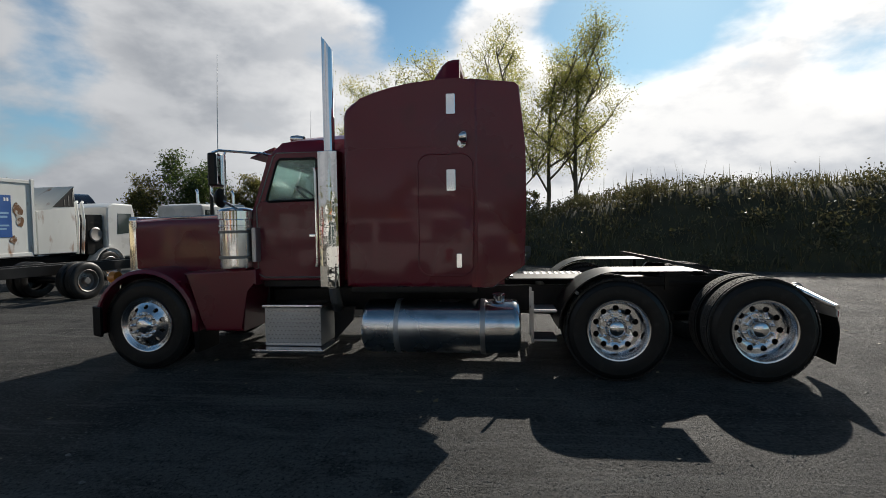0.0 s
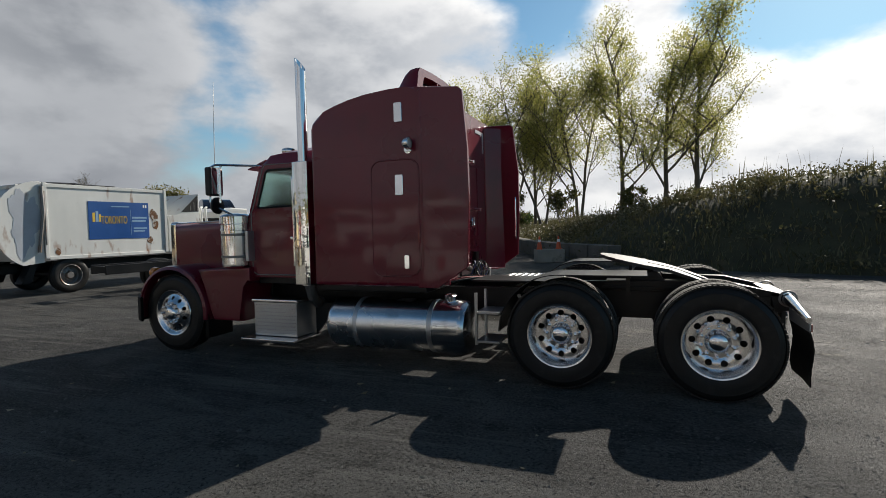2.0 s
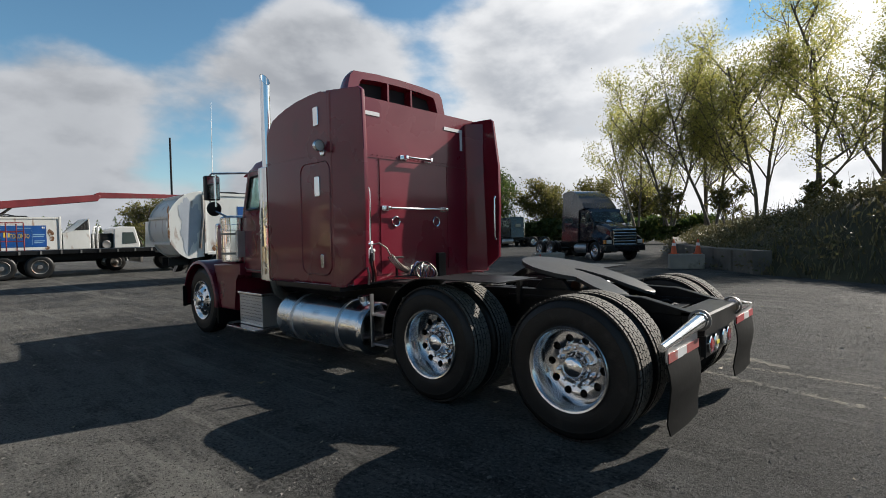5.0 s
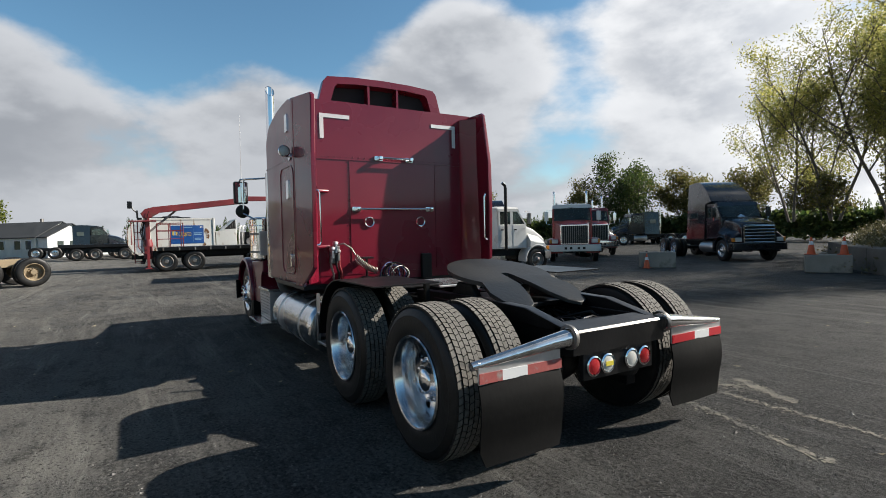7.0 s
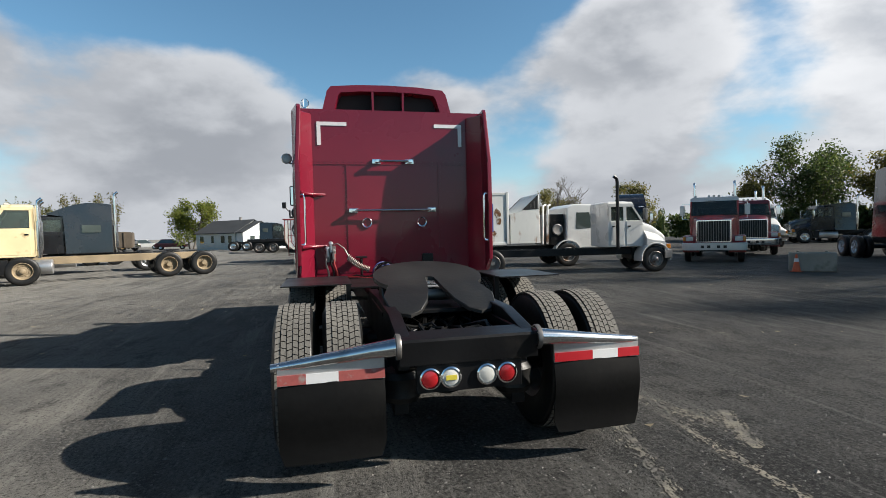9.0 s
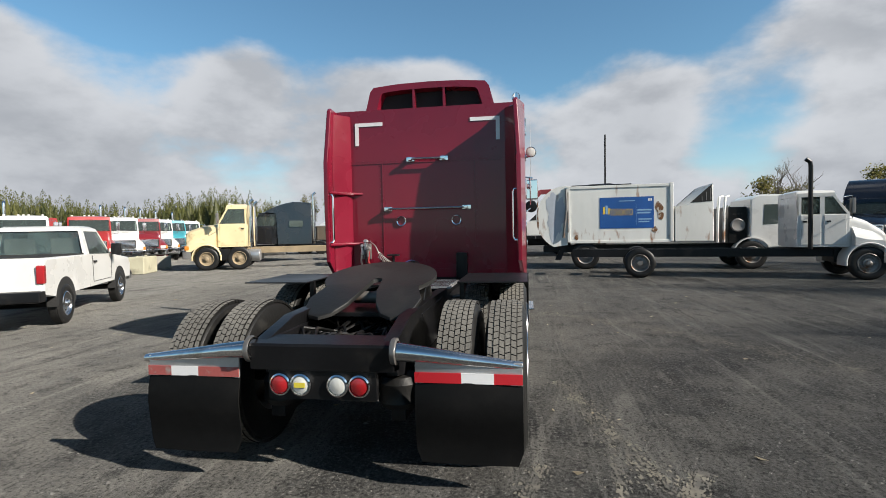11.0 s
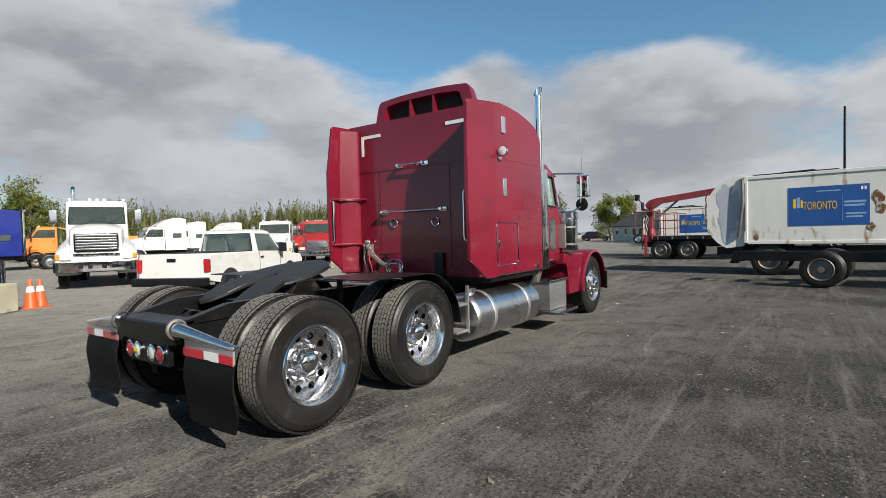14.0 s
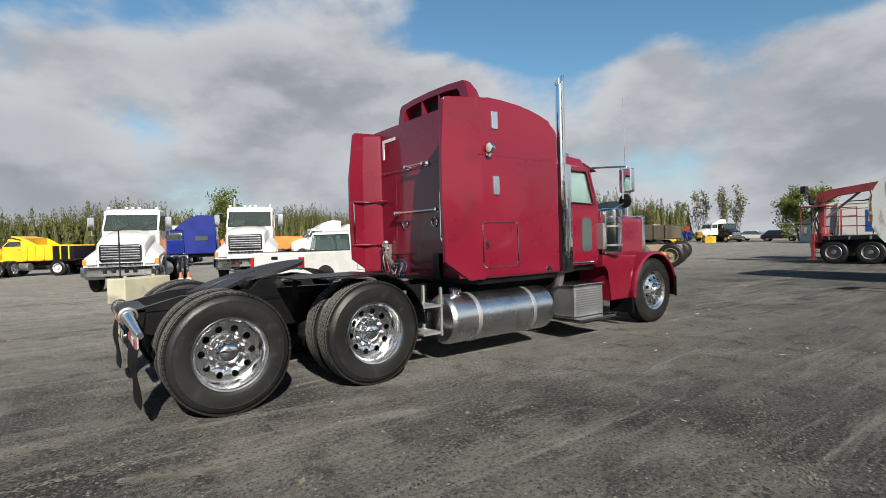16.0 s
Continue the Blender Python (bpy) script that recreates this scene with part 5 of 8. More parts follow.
for s in (-1, 1):
    bm = bm_new()
    cyl(bm, (0.10, s * 0.22, 0.70), (0.30, s * 0.22, 0.72), 0.075, n=16, w=0.02)
    part("brake_chamber", bm, GREASE, tractor)

# ---- ground ----
bm = bm_new()
step = [-900, -500, -300, -200, -140, -100, -70, -50] + list(range(-40, 41, 2)) + [50, 70, 100, 140, 200, 300, 500, 900]
grid = {}
for i, x in enumerate(step):
    for j, y in enumerate(step):
        d = math.hypot(x, y)
        z = 0.03 * noise.noise(Vector((x * 0.06, y * 0.06, 0))) * min(1.0, max(0.0, (d - 9) / 10))
        grid[i, j] = bm.verts.new((x - 3, y, z))
for i in range(len(step) - 1):
    for j in range(len(step) - 1):
        bm.faces.new((grid[i, j], grid[i + 1, j], grid[i + 1, j + 1], grid[i, j + 1]))
solid("ground", bm, ASPHALT, "worn dark asphalt yard with gravel and tyre tracks", "ground", kind="structure")

# ---- parked vehicles ----
def plain_wheel_meshes():
    bm = bm_new()
    lathe(bm, [(0.29, 0.05), (0.305, 0.01), (0.29, 0.0), (0.27, 0.02), (0.255, 0.06), (0.16, 0.075), (0.15, 0.03), (0.10, 0.02), (0.085, -0.03), (0.05, -0.05), (0.0, -0.055)], (0, 0, 0), (0, 1, 0), 26)
    # flat black discs imitate the shade in the rim's hand holes
    for k in range(8):
        a = 2 * math.pi * k / 8
        lathe(bm, [(0.035, 0.0), (0.03, -0.006), (0.0, -0.006)], (0.205 * math.sin(a), 0.064, 0.205 * math.cos(a)), (0, 1, 0), 8, mat=1)
    rim = bm
    bm = bm_new()
    lathe(bm, [(0.285, 0.04), (0.30, 0.015), (0.36, 0.0), (0.43, 0.002), (0.48, 0.02), (0.505, 0.05), (0.50, 0.075), (0.508, 0.08), (0.505, 0.20), (0.50, 0.22), (0.48, 0.25), (0.36, 0.27), (0.285, 0.24)], (0, 0, 0), (0, 1, 0), 36)
    return rim, bm


def dish_wheel_mesh():
    bm = bm_new()
    lathe(bm, [(0.29, 0.05), (0.306, 0.012), (0.295, 0.0), (0.278, 0.012), (0.268, 0.05), (0.262, 0.135), (0.235, 0.15)], (0, 0, 0), (0, 1, 0), 30)
    lathe(bm, [(0.235, 0.15), (0.17, 0.148), (0.15, 0.135), (0.105, 0.13)], (0, 0, 0), (0, 1, 0), 30, mat=0)
    lathe(bm, [(0.105, 0.13), (0.10, 0.05), (0.085, 0.03), (0.0, 0.025)], (0, 0, 0), (0, 1, 0), 20, mat=1)
    for k in range(10):
        a = 2 * math.pi * k / 10
        lathe(bm, [(0.017, 0.0), (0.015, -0.03), (0.0, -0.032)], (0.14 * math.sin(a), 0.135, 0.14 * math.cos(a)), (0, 1, 0), 6, mat=1)
        # hand hole as a flat dark disc, its shade put into the colour
        lathe(bm, [(0.028, 0.0), (0.024, -0.004), (0.0, -0.004)], (0.205 * math.sin(a + 0.3), 0.1475, 0.205 * math.cos(a + 0.3)), (0, 1, 0), 8, mat=1)
    return bm


_rim, _tyre = plain_wheel_meshes()
RIM_MESHES = {}
PLAIN_TYRE = finish("tyre", _tyre, RUBBER)
_copy = finish("wheel", _rim, [ALU, BLACK])
for mat in (ALU, WHITE, TAN_STEEL, STEEL, YELLOW):
    me = _copy.copy()
    me.materials.clear()
    me.materials.append(mat)
    me.materials.append(BLACK)
    RIM_MESHES[mat.name] = me


DISH_MESHES = {}
_copy = finish("wheel", dish_wheel_mesh(), [ALU, BLACK])
for mat in (ALU, WHITE, TAN_STEEL, STEEL, YELLOW):
    me = _copy.copy()
    me.materials.clear()
    me.materials.append(mat)
    me.materials.append(GREASE)
    DISH_MESHES[mat.name] = me


def put_wheel(parent, x, y, s, mat, k=1.0, dish=False):
    """s: -1 for the side at -y. y is the outer face."""
    w = new("wheel", (DISH_MESHES if dish else RIM_MESHES)[mat.name])
    w.parent = parent
    w.matrix_basis = pose(x, y, 0.505 * k, 0, (x * 57) % 45, 0 if s < 0 else 180) @ Matrix.Scale(k, 4)
    t = new("tyre", PLAIN_TYRE)
    t.parent = w
    return w


def hood_section(x, half, top, low, crown=0.03):
    return [(x, -half, low), (x, -half, top - 0.22), (x, -half + 0.04, top - 0.10), (x, -half + 0.16, top - 0.02), (x, -half * 0.3, top + crown), (x, half * 0.3, top + crown), (x, half - 0.16, top - 0.02), (x, half - 0.04, top - 0.10), (x, half, top - 0.22), (x, half, low)]


def lorry(label, m, paint, hood_len=1.35, cab_len=1.45, cab_top=2.85, sleeper=0.0, sleeper_top=3.2, base=5.2, axles=2, tail=0.9, rims=ALU, grille_mat=CHROME, bumper_mat=CHROME, stacks=(1,), stack_mat=CHROME, stack_top=3.6, crew=False, set_back=0.0, twin=0.0, square=False, frame_mat=BLACK, lamps=True, sleeper_paint=None, wide=1.1, group="parked trucks", name="truck", tanks=True, mirrors=True, belt=2.03, nose_top=None, grille_low=None, stack_x=None, roof_paint=None):
    """A conventional truck, nose to +x, the origin on the ground under the front axle."""
    t = thing(name, label, "truck", m, group)
    nose = 0.85 - set_back
    outer, wide = wide + 0.03, wide - 0.14
    fire = nose - hood_len
    back = fire - cab_len
    for s in (-1, 1):
        bm = bm_new()
        box(bm, -base - tail, nose - 0.1, *sorted((s * 0.36, s * 0.44)), 0.68, 0.95, 0.008, 1)
        part("frame_rail", bm, frame_mat, t)
    for x in (-base - tail + 0.05, -base - 0.9, -base + 0.9, (back - base) / 2):
        bm = bm_new()
        box(bm, x - 0.05, x + 0.05, -0.37, 0.37, 0.72, 0.92)
        part("cross_member", bm, frame_mat, t)
    # cab: lower shell, pillars, roof
    wz0, wz1 = belt, cab_top - 0.20
    front = fire + 0.05
    top_x = front - 0.38
    fx = lambda z: front - (z - wz0) * (front - top_x) / (wz1 - wz0)
    bm = bm_new()
    prism(bm, [(front, 1.0), (front, wz0), (back, wz0), (back, 1.0)], "y", -wide, wide, 0.03, 2)
    cab_ = part("cab", bm, paint, t)
    bm = bm_new()
    roof_side = [(top_x + 0.04, wz1 - 0.03), (top_x - 0.02, cab_top - 0.05), (top_x - 0.30, cab_top), (back + 0.1, cab_top), (back, cab_top - 0.06), (back, wz1 - 0.03)]
    loft(bm, [[(x, y, min(z, cap)) for x, z in roof_side] for y, cap in ((-wide, cab_top - 0.11), (-wide + 0.07, cab_top - 0.04), (-0.6, cab_top), (0.6, cab_top), (wide - 0.07, cab_top - 0.04), (wide, cab_top - 0.11))])
    part("roof", bm, roof_paint or paint, cab_)
    bm = bm_new()
    box(bm, back, back + 0.05, -wide, wide, wz0 - 0.02, wz1)
    part("rear_panel", bm, paint, cab_)
    bm = bm_new()
    box(bm, back + 0.055, back + 0.07, -wide + 0.08, wide - 0.08, wz0 - 0.02, wz1 - 0.02)
    box(bm, back + 0.07, top_x - 0.05, -wide + 0.08, wide - 0.08, wz1 - 0.045, wz1 - 0.035)
    box(bm, back + 0.07, front - 0.05, -wide + 0.08, wide - 0.08, wz0, wz0 + 0.006)
    part("cab_lining", bm, INTERIOR, cab_)
    mids = [back + 0.06] + ([fire - cab_len * 0.50] if crew else [])
    for s in (-1, 1):
        bm = bm_new()
        y0, y1 = s * (wide - 0.07), s * wide
        loft(bm, [[(fx(z) - 0.07, y0, z), (fx(z) + 0.01, y0, z), (fx(z) - 0.01, y1, z), (fx(z) - 0.09, y1, z)] for z in (wz0 - 0.02, wz1)])
        part("pillar", bm, paint, cab_)
        for x in mids:
            bm = bm_new()
            box(bm, x - 0.06, x + 0.06, *sorted((y0, y1)), wz0 - 0.02, wz1)
            part("pillar", bm, paint, cab_)
        bm = bm_new()
        box(bm, fire - 0.85, fire - 0.35, *sorted((s * 0.22, s * 0.72)), wz0 - 0.4, wz0 + 0.02, 0.03)
        box(bm, fire - 0.95, fire - 0.80, *sorted((s * 0.24, s * 0.70)), wz0 - 0.1, wz0 + 0.36, 0.05)
        part("seat", bm, INTERIOR, cab_)
    bm = bm_new()
    prism(bm, [(front - 0.02, wz0 - 0.1), (front - 0.02, wz0 + 0.015), (front - 0.40, wz0 + 0.06), (front - 0.45, wz0 - 0.1)], "y", -wide + 0.08, wide - 0.08)
    lathe(bm, [(0.20, 0.0), (0.215, 0.015), (0.20, 0.03), (0.185, 0.015)], (front - 0.5, 0.45, wz0 + 0.06), (-0.5, 0, 0.85), 18)
    part("dashboard", bm, INTERIOR, cab_)
    bm = bm_new()
    v = [(fx(wz0) + 0.004, -wide + 0.06, wz0), (fx(wz0) + 0.02, 0, wz0), (fx(wz0) + 0.004, wide - 0.06, wz0), (fx(wz1) + 0.004, wide - 0.08, wz1), (fx(wz1) + 0.02, 0, wz1), (fx(wz1) + 0.004, -wide + 0.08, wz1)]
    loft(bm, [v, [(x - 0.012, y, z) for x, y, z in v]])
    pane = part("windshield", bm, CAB_GLASS, cab_, "", 20)
    pane.visible_shadow = False
    bm = bm_new()
    tube(bm, v + v[:1], 0.016, 4)
    part("seal", bm, BLACK, cab_)
    for y in (-0.35, 0.30):
        bm = bm_new()
        tube(bm, [(fx(wz0) + 0.03, y, wz0 + 0.02), (fx(wz0 + 0.25) + 0.03, y + 0.38, wz0 + 0.22)], 0.010, 4)
        part("wiper", bm, BLACK, cab_)
    for s in (-1, 1):
        spans = [(fire - 0.06, back + 0.10)] if not crew else [(fire - 0.06, fire - cab_len * 0.46), (fire - cab_len * 0.54, back + 0.10)]
        for i, (x1, x0) in enumerate(spans):
            bm = bm_new()
            yy = sorted((s * (wide - 0.01), s * (wide + 0.014)))
            prism(bm, [(x0, 1.08), (x1 + 0.02, 1.08), (x1 + 0.02, wz0 - 0.02), (x0, wz0 - 0.02)], "y", *yy, 0.008, 1)
            d = part("door", bm, paint, t)
            bm = bm_new()
            yy = sorted((s * (wide - 0.03), s * (wide - 0.018)))
            prism(bm, [(x0 + 0.02, wz0 - 0.02), (x1 + (0.05 if i == 0 else 0), wz0 - 0.02), (x1 + 0.05 - (0.36 if i == 0 else 0), wz1), (x0 + 0.02, wz1)], "y", *yy)
            pane = part("window", bm, CAB_GLASS, d)
            pane.visible_shadow = False
            bm = bm_new()
            box(bm, x0 + 0.05, x0 + 0.17, *sorted((s * (wide + 0.01), s * (wide + 0.04))), 1.78, 1.83, 0.006, 1)
            part("handle", bm, BLACK, d)
    # hood and fenders
    bm = bm_new()
    top_r, top_f = belt - 0.02, nose_top or (1.86 if square else 1.62)
    low_g = grille_low or (0.86 if square else 0.98)
    half_r, half_f = wide - 0.08, (wide - 0.27 if square else wide - 0.14)
    loft(bm, [hood_section(fire + 0.06, half_r, top_r, 0.85), hood_section(fire + hood_len * 0.5, (half_r + half_f) / 2, (top_r + top_f) / 2 + 0.05, 0.85), hood_section(nose - 0.12, half_f, top_f, 0.80), hood_section(nose, half_f - 0.05, top_f - 0.10, 0.80)])
    part("hood", bm, paint, t)
    for s in (-1, 1):
        bm = bm_new()
        rings = []
        for k in range(13):
            q = radians(-100 + k * 200 / 12)
            r = 0.62
            px, pz, ox, oz = r * math.sin(q), 0.54 + r * math.cos(q), math.sin(q), math.cos(q)
            rings.append([(px, s * 0.55, pz), (px, s * (outer + 0.02), pz), (px - ox * 0.03, s * (outer + 0.06), pz - oz * 0.03), (px - ox * 0.06, s * (outer + 0.05), pz - oz * 0.06), (px - ox * 0.04, s * 0.55, pz - oz * 0.04)])
        loft(bm, rings)
        part("fender", bm, paint, t)
        if not square:
            # swept flank between hood and wheel
            bm = bm_new()
            ins, out_ = half_f - 0.12, outer + 0.03
            def ring(x, zi, zo, low):
                return [(x, s * ins, low), (x, s * ins, zi), (x, s * (ins + out_) / 2, zi * 0.45 + zo * 0.55 + 0.05), (x, s * out_, zo), (x, s * out_, low + 0.02)]
            loft(bm, [ring(fire + 0.12, top_r - 0.22, 1.32, 1.0), ring(-0.1, top_r - 0.32, 1.24, 1.10), ring(0.35, (top_r + top_f) / 2 - 0.38, 1.20, 1.0), ring(nose - 0.20, top_f - 0.34, 1.14, 0.78), ring(nose - 0.05, top_f - 0.48, 1.05, 0.80)])
            part("fender_front", bm, paint, t)
        bm = bm_new()
        z0, z1 = (0.92, 1.12) if square else (0.90, 1.09)
        box(bm, nose - 0.12, nose + 0.035, *sorted((s * (outer - 0.36), s * (outer - 0.07))), z0, z1, 0.03)
        lamp = part("headlight", bm, CLEAR_LENS, t)
        bm = bm_new()
        box(bm, nose - 0.17, nose + 0.01, *sorted((s * (outer - 0.07), s * (outer + 0.045))), z0, z1, 0.03)
        part("turn_signal", bm, AMBER_LENS, lamp)
    bm = bm_new()
    gz1 = top_f - (0.05 if square else 0.13)
    gh = half_f - (0.03 if square else 0.12)
    prism(bm, rounded(-gh, gh, low_g, gz1, 0.07, 4), "x", nose - 0.03, nose + 0.035, 0.012, 2)
    g = part("grille", bm, grille_mat, t)
    bm = bm_new()
    prism(bm, rounded(-gh + 0.05, gh - 0.05, low_g + 0.05, gz1 - 0.05, 0.04, 3), "x", nose + 0.03, nose + 0.039)
    part("grille_mesh", bm, GREASE, g)
    bars = 6 if not square else 0
    for k in range(bars):
        bm = bm_new()
        z = low_g + 0.07 + (gz1 - low_g - 0.17) * k / (bars - 1)
        box(bm, nose + 0.036, nose + 0.06, -gh + 0.05, gh - 0.05, z, z + 0.055, 0.014, 2)
        part("grille_bar", bm, CHROME if grille_mat is CHROME else grille_mat, g)
    if square:
        for k in range(13):
            bm = bm_new()
            y = -gh + 0.09 + (2 * gh - 0.18) * k / 12
            box(bm, nose + 0.036, nose + 0.05, y - 0.012, y + 0.012, low_g + 0.05, gz1 - 0.05)
            part("grille_bar", bm, STEEL, g)
    else:
        bm = bm_new()
        box(bm, nose - 0.03, nose + 0.02, -gh - 0.02, gh + 0.02, low_g - 0.13, low_g - 0.02, 0.012)
        lower = part("lower_grille", bm, bumper_mat, t)
        # slots are dark plates on the face, their shade given by colour
        for k in range(9):
            bm = bm_new()
            y = -gh + 0.08 + (2 * gh - 0.16) * k / 8
            box(bm, nose + 0.018, nose + 0.026, y - 0.035, y + 0.035, low_g - 0.10, low_g - 0.05)
            part("slot", bm, GREASE, lower)
    bm = bm_new()
    prism(bm, [(nose + 0.16, -0.9), (nose + 0.05, -outer - 0.08), (nose - 0.25, -outer - 0.10), (nose - 0.25, -outer - 0.06), (nose + 0.02, -outer + 0.02), (nose + 0.08, -0.9), (nose + 0.08, 0.9), (nose + 0.02, outer - 0.02), (nose - 0.25, outer + 0.06), (nose - 0.25, outer + 0.10), (nose + 0.05, outer + 0.08), (nose + 0.16, 0.9)], "z", 0.53, 0.85, 0.02, 2)
    b = part("bumper", bm, bumper_mat, t)
    # black plates on the bumper imitate the shade inside tow holes
    for y in (-0.42, -0.18, 0.18, 0.42):
        bm = bm_new()
        box(bm, nose + 0.158, nose + 0.166, y - 0.06, y + 0.06, 0.63, 0.74)
        part("tow_hole", bm, BLACK, b)
    # wheels
    fronts = [0.0] + ([-twin] if twin else [])
    for x in fronts:
        for s in (-1, 1):
            put_wheel(t, x, s * (outer + 0.02), s, rims)
    for i in range(axles):
        x = -base + 1.32 * (i - (axles - 1) / 2)
        for s in (-1, 1):
            put_wheel(t, x, s * (outer + 0.06), s, rims, 1.0, True)
            w = new("inner_tyre", PLAIN_TYRE)
            w.parent = t
            w.matrix_basis = pose(x, s * (outer - 0.26), 0.505, 0, 0, 0 if s < 0 else 180)
        bm = bm_new()
        cyl(bm, (x, -0.9, 0.505), (x, 0.9, 0.505), 0.09, n=10)
        part("axle", bm, BLACK, t)
    bm = bm_new()
    box(bm, fire - 0.2, nose - 0.15, -0.5, 0.5, 0.5, 0.95)
    part("engine", bm, GREASE, t)
    # sleeper
    end = back
    if sleeper:
        bm = bm_new()
        st = sleeper_top
        rise = st - cab_top
        # the roof sweeps up from over the windscreen in a rounded dome
        dome = [(back + 0.62 - (0.62 + sleeper * 0.55) * math.sin(radians(q)), cab_top + 0.02 + rise * (1 - (1 - math.sin(radians(q))) ** 1.7)) for q in range(0, 91, 9)]
        prof = [(back - 0.01, 0.95), (back - 0.01, cab_top - 0.06), (back + 0.60, cab_top - 0.03)] + dome + [(back - sleeper * 0.85, st - 0.01), (back - sleeper, st - 0.06), (back - sleeper, 0.95)]
        prism(bm, prof, "y", -wide - 0.06, wide + 0.06, 0.05, 2)
        for v in bm.verts:
            up = max(0.0, v.co.z - cab_top + 0.25) / (rise + 0.25)
            v.co.y *= 1 - 0.17 * up * up
        sl = part("sleeper", bm, sleeper_paint or paint, t)
        for s in (-1, 1):
            bm = bm_new()
            prism(bm, rounded(back - sleeper * 0.75, back - sleeper * 0.35, 1.95, 2.3, 0.04, 3), "y", *sorted((s * (wide + 0.05), s * (wide + 0.07))))
            part("sleeper_window", bm, GLASS, sl)
        end = back - sleeper
    for s in stacks:
        bm = bm_new()
        sx, sy = (end - 0.12, s * (wide - 0.12)) if stack_x is None else (stack_x, s * (wide + 0.14))
        tube(bm, [(sx, sy, 0.95), (sx, sy, stack_top - 0.25), (sx - 0.02, sy, stack_top - 0.10), (sx - 0.14, sy, stack_top)], 0.065, 14)
        st_ = part("exhaust_pipe", bm, stack_mat, t)
        if stack_x is None:
            bm = bm_new()
            cyl(bm, (sx, sy, 1.2), (sx, sy, 2.3), 0.11, n=14, w=0.02)
            part("muffler", bm, stack_mat, st_)
    if tanks:
        for s in (-1, 1):
            bm = bm_new()
            cyl(bm, (fire - 0.5, s * (wide - 0.22), 0.62), (fire - 1.7, s * (outer - 0.27), 0.62), 0.27, n=20, w=0.03)
            part("fuel_tank", bm, DULL_ALU, t)
            bm = bm_new()
            box(bm, fire - 0.45, fire + 0.15, *sorted((s * (outer - 0.4), s * (outer - 0.02))), 0.42, 0.92, 0.02)
            part("step", bm, BLACK, t)
    if mirrors:
        for s in (-1, 1):
            bm = bm_new()
            y = s * (wide + 0.32)
            tube(bm, [(fire - 0.12, s * wide, belt + 0.52), (fire - 0.02, y, belt + 0.54), (fire - 0.02, y, belt - 0.15), (fire - 0.1, s * wide, belt - 0.18)], 0.014, 6)
            a = part("mirror_arm", bm, CHROME, t)
            bm = bm_new()
            box(bm, fire - 0.06, fire + 0.04, y - 0.10, y + 0.10, belt, belt + 0.46, 0.02)
            part("mirror", bm, bumper_mat if bumper_mat is not BLACK else BLACK, a)
    if lamps:
        for y in (-0.75, -0.2, 0.0, 0.2, 0.75):
            bm = bm_new()
            box(bm, fire - 0.52, fire - 0.40, y - 0.05, y + 0.05, cab_top - 0.03, cab_top + 0.05, 0.015)
            part("roof_lamp", bm, CLEAR_LENS, t)
    return t


def at(x, y, deg, k=1.0):
    return pose(x, y, 0, 0, 0, deg) @ Matrix.Scale(k, 4)


# white crew-cab chassis
crew = lorry("white crew-cab truck with a long bare black frame", at(-12.45, 10.35, 81, 0.88), WHITE, hood_len=1.05, cab_len=1.35, cab_top=2.80, base=6.45, axles=1, tail=2.3, stacks=(-1,), stack_mat=BLACK, stack_top=3.75, stack_x=-1.5, crew=True, grille_mat=BLACK, bumper_mat=STEEL, rims=STEEL, set_back=0.27, lamps=False, tanks=False, nose_top=1.55)

# refuse truck
refuse = thing("refuse_truck", "white rust-stained refuse truck with a blue city sign", "garbage truck", at(-16.45, 8.98, 86, 0.985), "refuse trucks")


